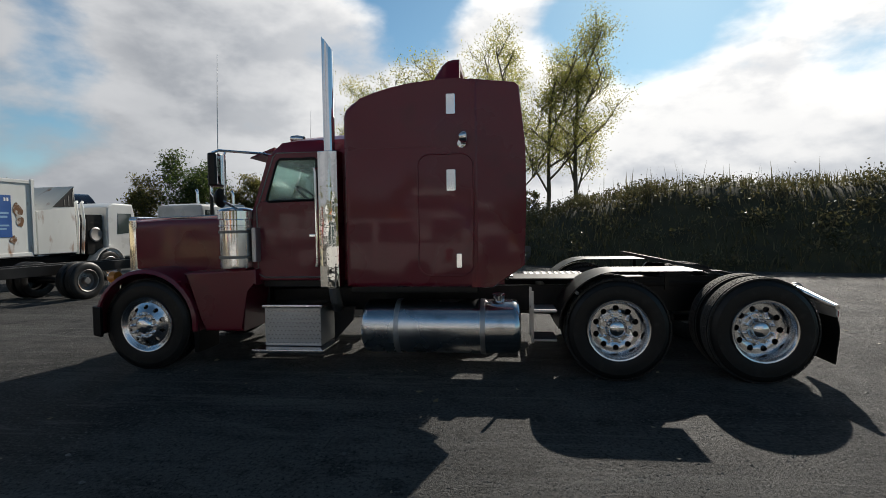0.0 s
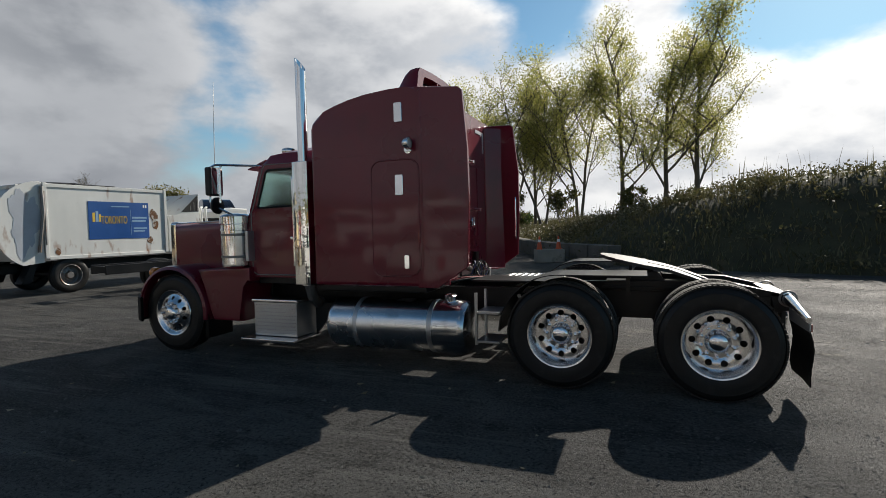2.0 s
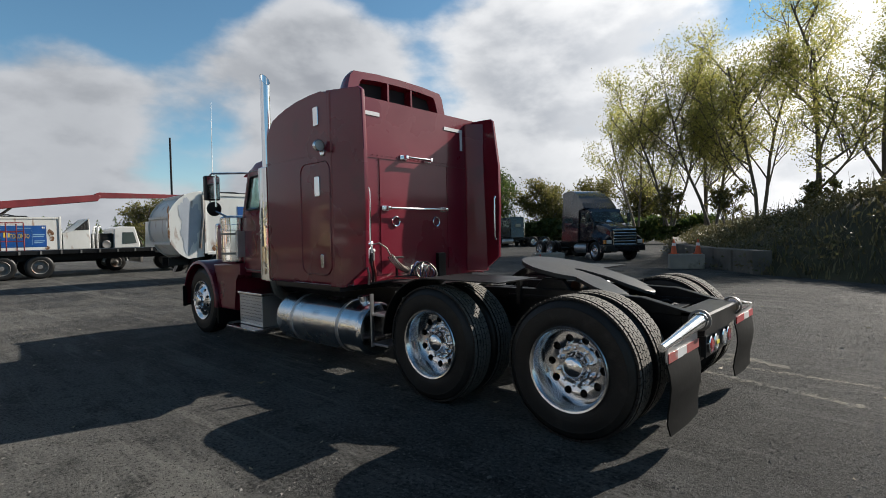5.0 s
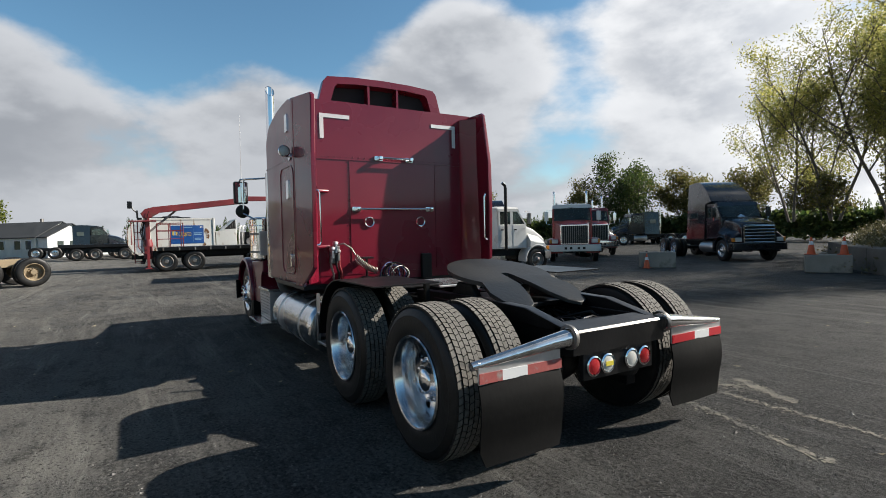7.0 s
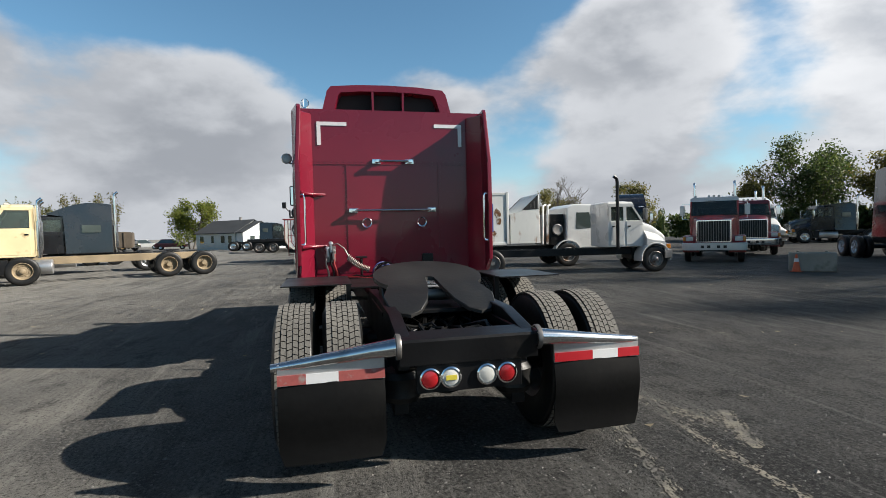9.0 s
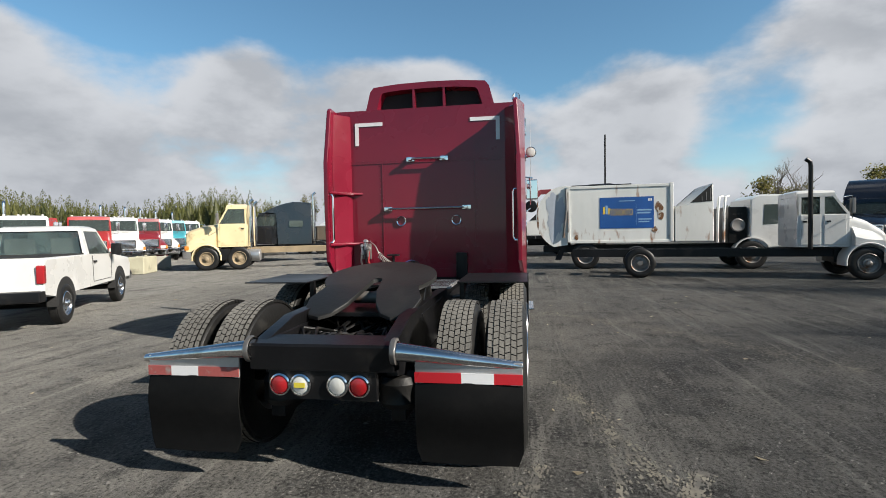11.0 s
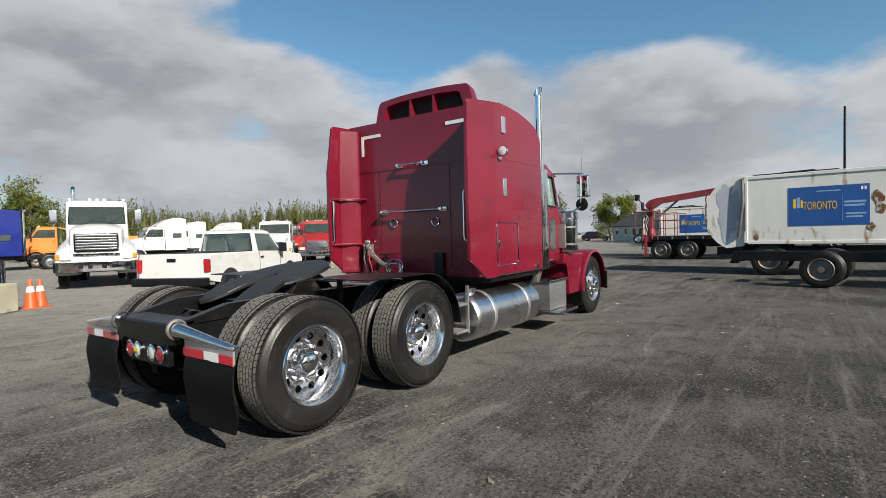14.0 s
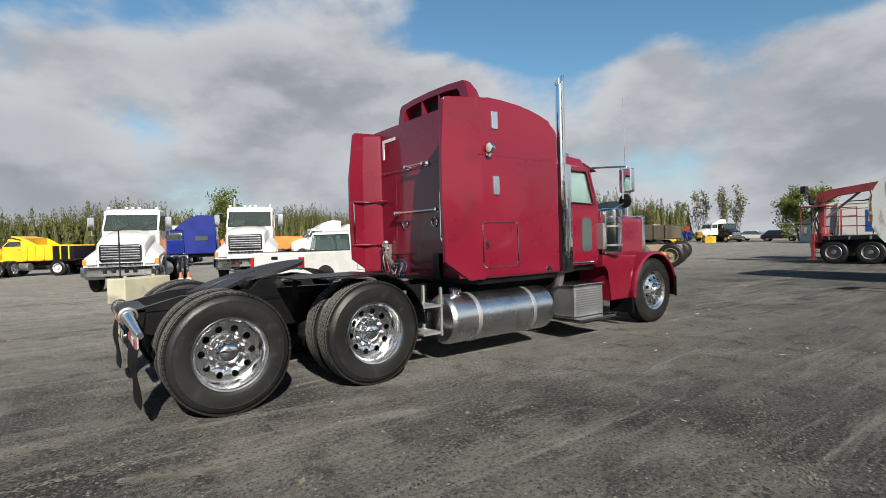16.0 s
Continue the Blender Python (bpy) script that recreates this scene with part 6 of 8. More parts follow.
def build_refuse(t, sign):
    for s in (-1, 1):
        bm = bm_new()
        box(bm, -7.2, 0.9, *sorted((s * 0.36, s * 0.44)), 0.62, 0.88, 0.008, 1)
        part("frame_rail", bm, BLACK, t)
        for x in (0.0, -5.62):
            put_wheel(t, x, s * 1.14, s, STEEL, 1.0, x < 0)
    bm = bm_new()
    prism(bm, [(-6.25, 1.05), (-6.25, 3.12), (-2.55, 3.08), (-2.55, 1.02)], "y", -1.17, 1.17, 0.03, 2)
    body = part("packer_body", bm, WORN_WHITE, t, "white steel packer body, rusty along its edges")
    for s in (-1, 1):
        for x in (-6.22, -2.62):
            bm = bm_new()
            box(bm, x - 0.05, x + 0.05, *sorted((s * 1.165, s * 1.205)), 1.02, 3.14, 0.008, 1)
            part("body_post", bm, WORN_WHITE, body)
        for z in (1.03, 3.06):
            bm = bm_new()
            box(bm, -6.17, -2.67, *sorted((s * 1.165, s * 1.195)), z - 0.05, z + 0.05, 0.008, 1)
            part("body_rail", bm, WORN_WHITE, body)
    # bulging tailgate: a curved rear plate between flat side plates
    arc = [(-6.30 - 1.08 * math.sin(radians(a)), 1.95 + 1.16 * math.cos(radians(a))) for a in range(4, 158, 11)]
    bm = bm_new()
    prism(bm, [(-6.28, 0.98)] + [(-6.28, 3.10)] + arc, "y", -1.10, 1.10)
    gate = part("tailgate", bm, WORN_WHITE, t, "bulging white tailgate with peeled paint", 20)
    for k, a in enumerate((28, 74, 118)):
        bm = bm_new()
        x, z = -6.30 - 1.10 * math.sin(radians(a)), 1.95 + 1.18 * math.cos(radians(a))
        box(bm, x - 0.05, x + 0.03, -1.12, 1.12, z - 0.05, z + 0.05, 0.01, 1)
        part("gate_rib", bm, WORN_WHITE, gate)
    for s in (-1, 1):
        bm = bm_new()
        rim = [(-6.27, 0.92), (-6.27, 3.14)] + [(-6.30 - 1.13 * math.sin(radians(a)), 1.95 + 1.21 * math.cos(radians(a))) for a in range(2, 160, 9)]
        prism(bm, rim, "y", *sorted((s * 1.10, s * 1.14)), 0.006, 1)
        cheek = part("gate_side", bm, WORN_WHITE, gate, "", 20)
        bm = bm_new()
        rnd = random.Random(5)
        ring = []
        for k in range(60):
            a = 2 * math.pi * k / 60
            r = 0.52 * (1 + 0.20 * math.sin(3 * a + 1) + 0.13 * math.sin(7 * a + 2) + 0.07 * rnd.uniform(-1, 1))
            ring.append((-6.70 + 0.66 * r * math.cos(a), 2.05 + 1.6 * r * math.sin(a)))
        prism(bm, ring, "y", *sorted((s * 1.138, s * 1.145)))
        part("peeled_patch", bm, PATCH_GREY, cheek)
        bm = bm_new()
        ring = [(-7.38 + 0.02 * rnd.uniform(-1, 1), 2.75 - 0.14 * k) for k in range(10)] + [(-7.345 + 0.02 * rnd.uniform(-1, 1), 1.5 + 0.12 * k) for k in range(10)]
        prism(bm, ring, "y", *sorted((s * 1.139, s * 1.147)))
        part("rust_edge", bm, RUST, cheek)
        bm = bm_new()
        tube(bm, [(-6.30, s * 1.20, 3.02), (-6.29, s * 1.22, 2.3), (-6.42, s * 1.20, 1.2)], 0.045, 8)
        cyl(bm, (-6.24, s * 1.19, 2.9), (-6.24, s * 1.19, 1.4), 0.03, n=8)
        part("lift_ram", bm, STEEL, gate)
        bm = bm_new()
        prism(bm, [(-6.75, 0.35), (-6.45, 0.95), (-6.30, 0.95), (-6.52, 0.35)], "y", *sorted((s * 0.55, s * 0.9)))
        part("mud_flap", bm, BLACK, t)
        for x, z, r in ((-3.05, 2.25, 0.16), (-2.98, 1.95, 0.12), (-3.2, 1.45, 0.10), (-5.95, 1.2, 0.08)):
            bm = bm_new()
            blot = [(x + r * (0.6 + 0.5 * rnd.random()) * math.cos(q * 0.57), z + 1.4 * r * (0.6 + 0.5 * rnd.random()) * math.sin(q * 0.57)) for q in range(11)]
            prism(bm, blot, "y", *sorted((s * 1.168, s * 1.176)))
            part("rust_patch", bm, RUST, body)
    for x in (0.0, -5.62):
        bm = bm_new()
        cyl(bm, (x, -0.9, 0.505), (x, 0.9, 0.505), 0.09, n=10)
        part("axle", bm, BLACK, t)
    bm = bm_new()
    tube(bm, [(-5.6, 0.3, 3.14), (-5.4, 0.3, 3.26), (-4.6, 0.3, 3.28), (-4.2, 0.3, 3.18)], 0.03, 7)
    box(bm, -6.1, -3.9, -0.6, 0.6, 3.10, 3.20, 0.02)
    part("roof_hatch", bm, BLACK, t)
    # loading hopper
    bm = bm_new()
    prism(bm, [(-2.50, 1.0), (-2.50, 2.25), (-2.05, 2.30), (-1.25, 3.05), (-1.22, 1.0)], "y", -1.15, 1.15, 0.02, 1)
    hop = part("hopper", bm, WORN_WHITE, t, "white side-loading hopper with dark plates for its shaded openings")
    for s in (-1, 1):
        # hopper is solid: a dark plate gives the shade of its opening
        bm = bm_new()
        prism(bm, [(-2.0, 2.38), (-1.30, 3.02), (-1.28, 2.42)], "y", *sorted((s * 1.148, s * 1.158)))
        part("hopper_opening", bm, INTERIOR, hop)
        for k in range(3):
            bm = bm_new()
            x = -1.62 + 0.14 * k
            box(bm, x, x + 0.02, *sorted((s * 1.155, s * 1.165)), 2.45, 2.62 + 0.13 * k)
            part("grate_bar", bm, STEEL, hop)
    # lifting arm and radiator unit
    for x in (-1.05, -0.85):
        bm = bm_new()
        tube(bm, [(x, -0.95, 0.95), (x - 0.02, -1.05, 2.0), (x + 0.06, -0.9, 2.55), (x + 0.2, -0.8, 2.6)], 0.045, 8)
        part("lift_arm", bm, WORN_WHITE, t)
    bm = bm_new()
    box(bm, -0.72, -0.12, -1.0, 1.0, 0.9, 2.2, 0.03)
    rad = part("engine_unit", bm, GREASE, t, "dark engine and radiator unit behind the cab")
    bm = bm_new()
    lathe(bm, [(0.22, 0), (0.24, 0.03), (0.20, 0.05), (0.10, 0.03), (0.0, 0.05)], (-0.42, -1.0, 1.55), (0, -1, 0), 20)
    part("fan", bm, STEEL, rad)
    # low cab
    bm = bm_new()
    prism(bm, [(-0.08, 0.75), (-0.05, 2.45), (0.25, 2.60), (1.05, 2.58), (1.30, 1.6), (1.32, 0.75)], "y", -1.12, 1.12, 0.06, 3)
    cabx = part("low_cab", bm, WHITE, t, "white low-entry cab")
    for s in (-1, 1):
        bm = bm_new()
        prism(bm, [(0.35, 1.55), (0.38, 2.25), (0.95, 2.25), (1.12, 1.60)], "y", *sorted((s * 1.115, s * 1.128)))
        part("window", bm, GLASS, cabx)
        bm = bm_new()
        shell(bm, 0.0, 0.505, 0.58, 0.62, -85, 85, *sorted((s * 0.8, s * 1.16)), n=10)
        part("wheel_arch", bm, WHITE, cabx)
    bm = bm_new()
    v = [(1.30, -1.0, 1.62), (1.30, 1.0, 1.62), (1.12, 0.95, 2.45), (1.12, -0.95, 2.45)]
    loft(bm, [v, [(x + 0.02, y, z) for x, y, z in v]])
    part("windshield", bm, GLASS, cabx, "", 0)
    bm = bm_new()
    box(bm, 1.28, 1.42, -1.12, 1.12, 0.45, 0.75, 0.02)
    part("bumper", bm, STEEL, t)
    if sign:
        # the sign on both flanks
        for s in (-1, 1):
            bm = bm_new()
            x0, x1, z0, z1 = -5.10, -3.22, 1.52, 2.66
            box(bm, x0, x1, *sorted((s * 1.172, s * 1.180)), z0, z1)
            board = part("sign_board", bm, SIGN_BLUE, t, "blue city sign with yellow lettering")
            turn_m = (lambda x, z: pose(x, -1.183, z, 90, 0, 0)) if s < 0 else (lambda x, z: pose(x, 1.183, z, 90, 0, 180))
            if s < 0:
                words("lettering", "TORONTO", 0.30, SIGN_YELLOW, board, turn_m(-4.74, 1.99) @ Matrix.Diagonal((0.53, 1.12, 1, 1)))
            else:
                words("lettering", "TORONTO", 0.30, SIGN_YELLOW, board, turn_m(-3.58, 1.99) @ Matrix.Diagonal((0.53, 1.12, 1, 1)))
            for i, (u0, u1, w0, w1, mt) in enumerate(((0.06, 0.10, 0.46, 0.70, SIGN_YELLOW), (0.11, 0.15, 0.46, 0.74, SIGN_PALE), (0.16, 0.19, 0.46, 0.66, SIGN_YELLOW), (0.70, 0.96, 0.55, 0.60, SIGN_PALE), (0.70, 0.94, 0.46, 0.51, SIGN_PALE), (0.72, 0.96, 0.26, 0.30, SIGN_PALE), (0.72, 0.92, 0.18, 0.22, SIGN_PALE), (0.36, 0.66, 0.86, 0.89, SIGN_PALE), (0.675, 0.680, 0.10, 0.80, SIGN_PALE), (0.90, 0.925, 0.86, 0.94, SIGN_WHITE), (0.94, 0.965, 0.86, 0.94, SIGN_WHITE))):
                bm = bm_new()
                xa, xb = x0 + (x1 - x0) * u0, x0 + (x1 - x0) * u1
                box(bm, xa, xb, *sorted((s * 1.180, s * 1.184)), z0 + (z1 - z0) * w0, z0 + (z1 - z0) * w1)
                part("sign_bar", bm, mt, board)


build_refuse(refuse, True)
second = copy_thing(refuse, at(-28.1, 3.1, 90, 0.86))
second["label"] = "white refuse truck with a blue sign, parked behind the crane truck"

# trucks facing the yard
lorry("red and white conventional truck with a chrome grille", at(-14.6, 15.3, -42, 0.98), RED_PAINT, hood_len=1.5, cab_top=2.9, stacks=(-1, 1), stack_top=3.6, square=True, base=5.0, roof_paint=WHITE, bumper_mat=DULL_ALU)
dark = lorry("dark navy sleeper truck with a tall rounded roof", at(-8.98, 20.0, -31, 0.95), NAVY, hood_len=1.35, cab_len=1.3, cab_top=2.8, sleeper=1.9, sleeper_top=3.85, base=5.4, stacks=(), lamps=False, set_back=-0.1, nose_top=1.78, grille_low=0.78, bumper_mat=JET)
lorry("white day-cab truck parked behind concrete blocks", at(-29.5, 40.0, -40, 0.98), WHITE, cab_top=2.85, stacks=(-1, 1), base=4.8)
lorry("white aerodynamic sleeper truck", at(-24.6, 28.0, -30, 1.0), WHITE, sleeper=1.6, sleeper_top=3.5, base=5.0, stacks=(), lamps=False)
lorry("dark blue truck far back in the yard", at(-28.6, 35.5, -120, 1.0), NAVY, sleeper=1.4, sleeper_top=3.0, base=5.0)
lorry("dark tall-roofed sleeper truck behind the crew cab", at(-23.5, 17.2, -33, 0.95), NAVY, hood_len=1.4, sleeper=1.8, sleeper_top=3.9, cab_top=2.85, base=5.2, stacks=(), lamps=False)
lorry("white day-cab truck between other trucks", at(-21.4, 23.4, -38, 1.0), WHITE, base=4.8)
lorry("dark red truck at the end of the row", at(-17.9, 20.4, -38, 1.0), DARK_RED, base=5.0, square=True)

# cream twin-steer chassis and black sleeper truck
lorry("cream twin-steer truck with a dusty bare frame", at(-17.43, -12.95, -66, 1.0), CREAM, hood_len=1.35, cab_len=1.2, cab_top=2.9, base=6.6, axles=2, tail=1.0, rims=TAN_STEEL, grille_mat=BLACK, bumper_mat=STEEL, stacks=(-1, 1), stack_top=3.1, twin=1.33, frame_mat=TAN_STEEL, wide=1.12, nose_top=1.75)
lorry("black sleeper truck with a chrome stack", at(-22.6, -14.6, -66, 0.98), JET, hood_len=1.6, cab_len=1.3, cab_top=2.8, sleeper=1.9, sleeper_top=3.35, base=6.0, stacks=(1,), stack_top=3.9, square=True, lamps=False)

# white day cabs facing the camera's last stretch
lorry("white day-cab truck with a chrome grille and bumper", at(-0.45, -14.75, 73, 1.02), WHITE, hood_len=1.4, cab_len=1.35, cab_top=2.82, base=4.6, stacks=(), bumper_mat=CHROME, wide=1.0, nose_top=1.68)
lorry("white day-cab truck with a tall chrome exhaust", at(-4.85, -16.1, 68, 1.10), WHITE, hood_len=1.4, cab_len=1.35, cab_top=2.85, base=4.6, stacks=(-1,), stack_top=3.35, bumper_mat=CHROME, wide=0.98, nose_top=1.84, grille_low=1.12)
lorry("bright blue sleeper truck seen from its side", at(-3.85, -36.1, -12, 0.95), BLUE, sleeper=2.2, sleeper_top=3.9, base=6.2, stacks=(1,), stack_top=3.9, lamps=False)
lorry("white and black truck at the edge of the yard", at(7.0, -28.0, 60, 0.9), WHITE, base=4.6, stacks=())
# the far row
row = [(-15.6, -20.9, 45, WHITE, "white"), (-17.9, -19.7, 45, RED_PAINT, "red"), (-20.2, -20.1, 45, WHITE, "white"), (-22.4, -20.5, 45, DARK_RED, "dark red"), (-24.9, -21.6, 45, WHITE, "white"), (-27.4, -22.5, 45, TEAL, "teal"), (-30.0, -23.2, 45, WHITE, "white")]
for x, y, a, paint, what in row:
    lorry(what + " conventional truck in the far row of parked trucks", at(x, y, a, 0.92), paint, base=4.8, stacks=(-1,) if what != "red" else (), set_back=0.05, tanks=False)
for x, y, a, paint, what in ((-14.6, -36.2, -12, WHITE, "white"), (-19.5, -42.0, -8, WHITE, "white"), (-24.0, -42.0, 20, WHITE, "white"), (-32.0, -40.0, 15, RED_PAINT, "red"), (-6.0, -42.0, 70, WHITE, "white")):
    lorry(what + " sleeper truck at the back of the yard", at(x, y, a, 0.95), paint, sleeper=1.6, sleeper_top=3.5, base=5.0, stacks=(), tanks=False, lamps=False)


def dump_body(t, paint, x0, x1, end_paint=None):
    """An open tipping body with side ribs on a lorry."""
    bm = bm_new()
    box(bm, x0, x1, -1.15, 1.15, 1.05, 1.15)
    part("body_floor", bm, paint, t)
    for s in (-1, 1):
        bm = bm_new()
        prism(bm, [(x0, 1.10), (x0, 2.05), (x1, 2.15), (x1, 1.10)], "y", *sorted((s * 1.10, s * 1.17)), 0.01, 1)
        w = part("body_side", bm, paint, t)
        if end_paint:
            bm = bm_new()
            box(bm, x0 - 0.02, x0 + 1.35, *sorted((s * 1.165, s * 1.20)), 0.95, 2.0, 0.01, 1)
            part("side_board", bm, end_paint, t)
        for k in range(6):
            bm = bm_new()
            x = x0 + (x1 - x0) * (k + 0.5) / 6
            box(bm, x - 0.04, x + 0.04, *sorted((s * 1.165, s * 1.23)), 1.10, 2.05)
            part("rib", bm, paint, w)
        bm = bm_new()
        prism(bm, [(x1 - 0.95, 2.10), (x1 - 0.15, 2.56), (x1 - 0.03, 2.58), (x1 - 0.03, 2.10)], "y", *sorted((s * 1.10, s * 1.16)), 0.01, 1)
        part("headboard_cheek", bm, paint, t)
    bm = bm_new()
    prism(bm, [(x1 - 0.06, 1.1), (x1 - 0.02, 2.6), (x1 + 0.75, 2.75), (x1 + 0.75, 2.68), (x1 + 0.06, 2.5), (x1 + 0.04, 1.1)], "y", -1.15, 1.15, 0.01, 1)
    part("headboard", bm, paint, t)
    bm = bm_new()
    box(bm, x0 - 0.05, x0, -1.15, 1.15, 1.1, 2.0, 0.01, 1)
    part("tailboard", bm, end_paint or paint, t)


yel = lorry("yellow dump truck with a black tipping body", at(4.0, -33.2, -33, 0.84), YELLOW, hood_len=1.1, cab_len=1.3, cab_top=2.6, base=3.9, axles=1, tail=1.0, stacks=(), rims=WHITE, grille_mat=BLACK, bumper_mat=BLACK, lamps=False)
dump_body(yel, YELLOW, -5.0, -1.7, BLACK)
ora = lorry("orange plough truck with a tipping body", at(-9.4, -38.8, -16, 1.0), ORANGE, hood_len=0.6, twin=1.33, cab_top=2.8, base=4.8, stacks=(), rims=STEEL, grille_mat=BLACK, bumper_mat=BLACK)
dump_body(ora, ORANGE, -5.9, -2.0)
brn = lorry("dump truck with a rusty brown body", at(-31.0, -19.2, -75, 0.98), RED_PAINT, cab_top=2.8, base=5.0, stacks=())
dump_body(brn, DUMP_BROWN, -6.6, -2.0)

# crane truck: flat deck with a red folding crane at its rear
crane = thing("crane_truck", "flatbed truck with a red folding crane", "crane truck", at(-25.25, 4.70, 89, 1.0))
for s in (-1, 1):
    bm = bm_new()
    box(bm, -6.9, 0.6, *sorted((s * 0.36, s * 0.44)), 0.70, 0.98, 0.008, 1)
    part("frame_rail", bm, BLACK, crane)
    for x in (-6.25, -5.05, 0.3):
        put_wheel(crane, x, s * 1.18, s, STEEL, 0.95, x < 0)
bm = bm_new()
box(bm, -6.6, -0.7, -1.22, 1.22, 0.99, 1.16, 0.01)
deck_ = part("deck", bm, BLACK, crane, "black flat deck")
for k in range(9):
    bm = bm_new()
    box(bm, -6.4 + k * 0.68, -6.34 + k * 0.68, -1.25, -1.222, 1.0, 1.14)
    part("stake_pocket", bm, STEEL, deck_)
bm = bm_new()
prism(bm, [(-0.55, 0.9), (-0.5, 2.4), (0.4, 2.45), (0.75, 1.7), (1.6, 1.55), (1.75, 0.8)], "y", -1.1, 1.1, 0.06, 2)
part("cab", bm, WHITE, crane, "white truck cab")
for s in (-1, 1):
    bm = bm_new()
    prism(bm, [(-0.35, 1.65), (-0.32, 2.25), (0.30, 2.28), (0.55, 1.68)], "y", *sorted((s * 1.10, s * 1.112)))
    part("window", bm, GLASS, crane)
bm = bm_new()
box(bm, -7.15, -6.80, -0.55, 0.55, 0.60, 1.20, 0.03)
box(bm, -7.08, -6.88, -0.14, 0.14, 1.18, 2.78, 0.03)
lathe(bm, [(0.20, 0), (0.22, 0.05), (0.17, 0.35)], (-6.98, 0, 1.2), (0, 0, 1), 16)
part("crane_column", bm, CRANE_RED, crane, "red crane column")
for s in (-1, 1):
    bm = bm_new()
    box(bm, -7.10, -6.86, *sorted((s * 0.55, s * 1.05)), 0.70, 0.88, 0.01)
    box(bm, -7.04, -6.92, *sorted((s * 1.02, s * 1.14)), 0.22, 1.25, 0.01)
    box(bm, -7.12, -6.84, *sorted((s * 0.94, s * 1.22)), 0.17, 0.22)
    part("outrigger", bm, CRANE_RED, crane, "red outrigger leg")
    bm = bm_new()
    for x in (-6.60, -6.05, -5.5):
        tube(bm, [(x, s * 1.0, 1.16), (x, s * 1.0, 2.30)], 0.022, 6)
    for z in (1.55, 1.95, 2.30):
        tube(bm, [(-6.60, s * 1.0, z), (-5.5, s * 1.0, z)], 0.018, 6)
    part("guard_frame", bm, CRANE_RED, crane, "red tubular guard frame")
bm = bm_new()
box(bm, -7.75, -6.6, -0.5, 0.5, 2.40, 2.46, 0.01)
tube(bm, [(-7.4, 0.45, 2.46), (-7.4, 0.45, 1.2), (-7.15, 0.45, 0.8)], 0.025, 6)
tube(bm, [(-7.65, -0.45, 2.40), (-7.65, -0.45, 1.3)], 0.02, 6)
tube(bm, [(-7.55, 0.45, 2.40), (-7.55, 0.45, 0.4), (-7.2, 0.45, 0.4)], 0.025, 6)
for k in range(5):
    tube(bm, [(-7.55, 0.3, 0.5 + 0.35 * k), (-7.25, 0.3, 0.5 + 0.35 * k)], 0.015, 5)
part("operator_stand", bm, CRANE_RED, crane, "red operator stand with a ladder")
bm = bm_new()
tube(bm, [(-7.35, 0.1, 2.8), (-7.55, 0.1, 3.0), (-7.6, 0.1, 3.15)], 0.03, 6)
box(bm, -7.78, -7.58, -0.1, 0.22, 3.05, 3.38, 0.02)
part("work_lamp", bm, BLACK, crane)
bm = bm_new()
prism(bm, [(-7.15, 2.58), (-7.25, 2.80), (-7.05, 3.02), (-6.70, 3.12), (-2.7, 3.60), (-2.6, 3.50), (-2.75, 3.30), (-6.45, 2.86), (-6.80, 2.60)], "y", -0.15, 0.15, 0.02, 1)
part("main_boom", bm, CRANE_RED, crane, "red main boom")
bm = bm_new()
prism(bm, [(-2.85, 3.62), (-2.65, 3.70), (2.3, 3.74), (2.3, 3.60), (-2.6, 3.44)], "y", -0.11, 0.11, 0.015, 1)
part("outer_boom", bm, CRANE_RED, crane, "red outer boom")
bm = bm_new()
cyl(bm, (-6.93, 0.18, 1.75), (-6.93, 0.18, 2.2), 0.055, n=10)
cyl(bm, (-6.93, 0.18, 1.9), (-5.7, 0.18, 2.98), 0.05, n=10)
part("lift_cylinder", bm, STEEL, crane)
rnd = random.Random(8)
for k in range(7):
    y = -0.2 + 0.06 * k
    bm = bm_new()
    tube(bm, [(-7.1, y, 1.2), (-7.22 + rnd.uniform(-0.1, 0.1), y, 1.9), (-7.1 + rnd.uniform(-0.1, 0.1), y, 2.5), (-6.9, y, 2.9)], 0.014, 5)
    part("hydraulic_hose", bm, BLACK, crane)
bm = bm_new()
box(bm, -7.40, -7.20, -0.28, 0.12, 2.50, 2.60, 0.02)
box(bm, -7.42, -7.34, -0.28, 0.12, 2.58, 2.95, 0.03)
part("control_seat", bm, BLACK, crane)

# flat trailers and a dark box far behind
def flat_trailer(m, label):
    t = thing("flat_trailer", label, "trailer", m, "flat trailers")
    bm = bm_new()
    box(bm, -8, 2, -1.2, 1.2, 1.1, 1.35, 0.01)
    part("deck", bm, BLACK, t)
    for s in (-1, 1):
        for x in (-7.0, -5.7, -3.6, -2.2):
            put_wheel(t, x, s * 1.15, s, STEEL, 1.0, True)
    for x in (-7.0, -5.7, -3.6, -2.2):
        bm = bm_new()
        cyl(bm, (x, -0.9, 0.505), (x, 0.9, 0.505), 0.09, n=8)
        part("axle", bm, BLACK, t)
    bm = bm_new()
    box(bm, -7.6, -1.6, -0.5, 0.5, 0.62, 1.12)
    part("bogie", bm, BLACK, t)
    for s in (-1, 1):
        bm = bm_new()
        box(bm, 0.6, 0.75, *sorted((s * 0.5, s * 0.65)), 0.0, 1.12)
        part("landing_leg", bm, STEEL, t)
    return t


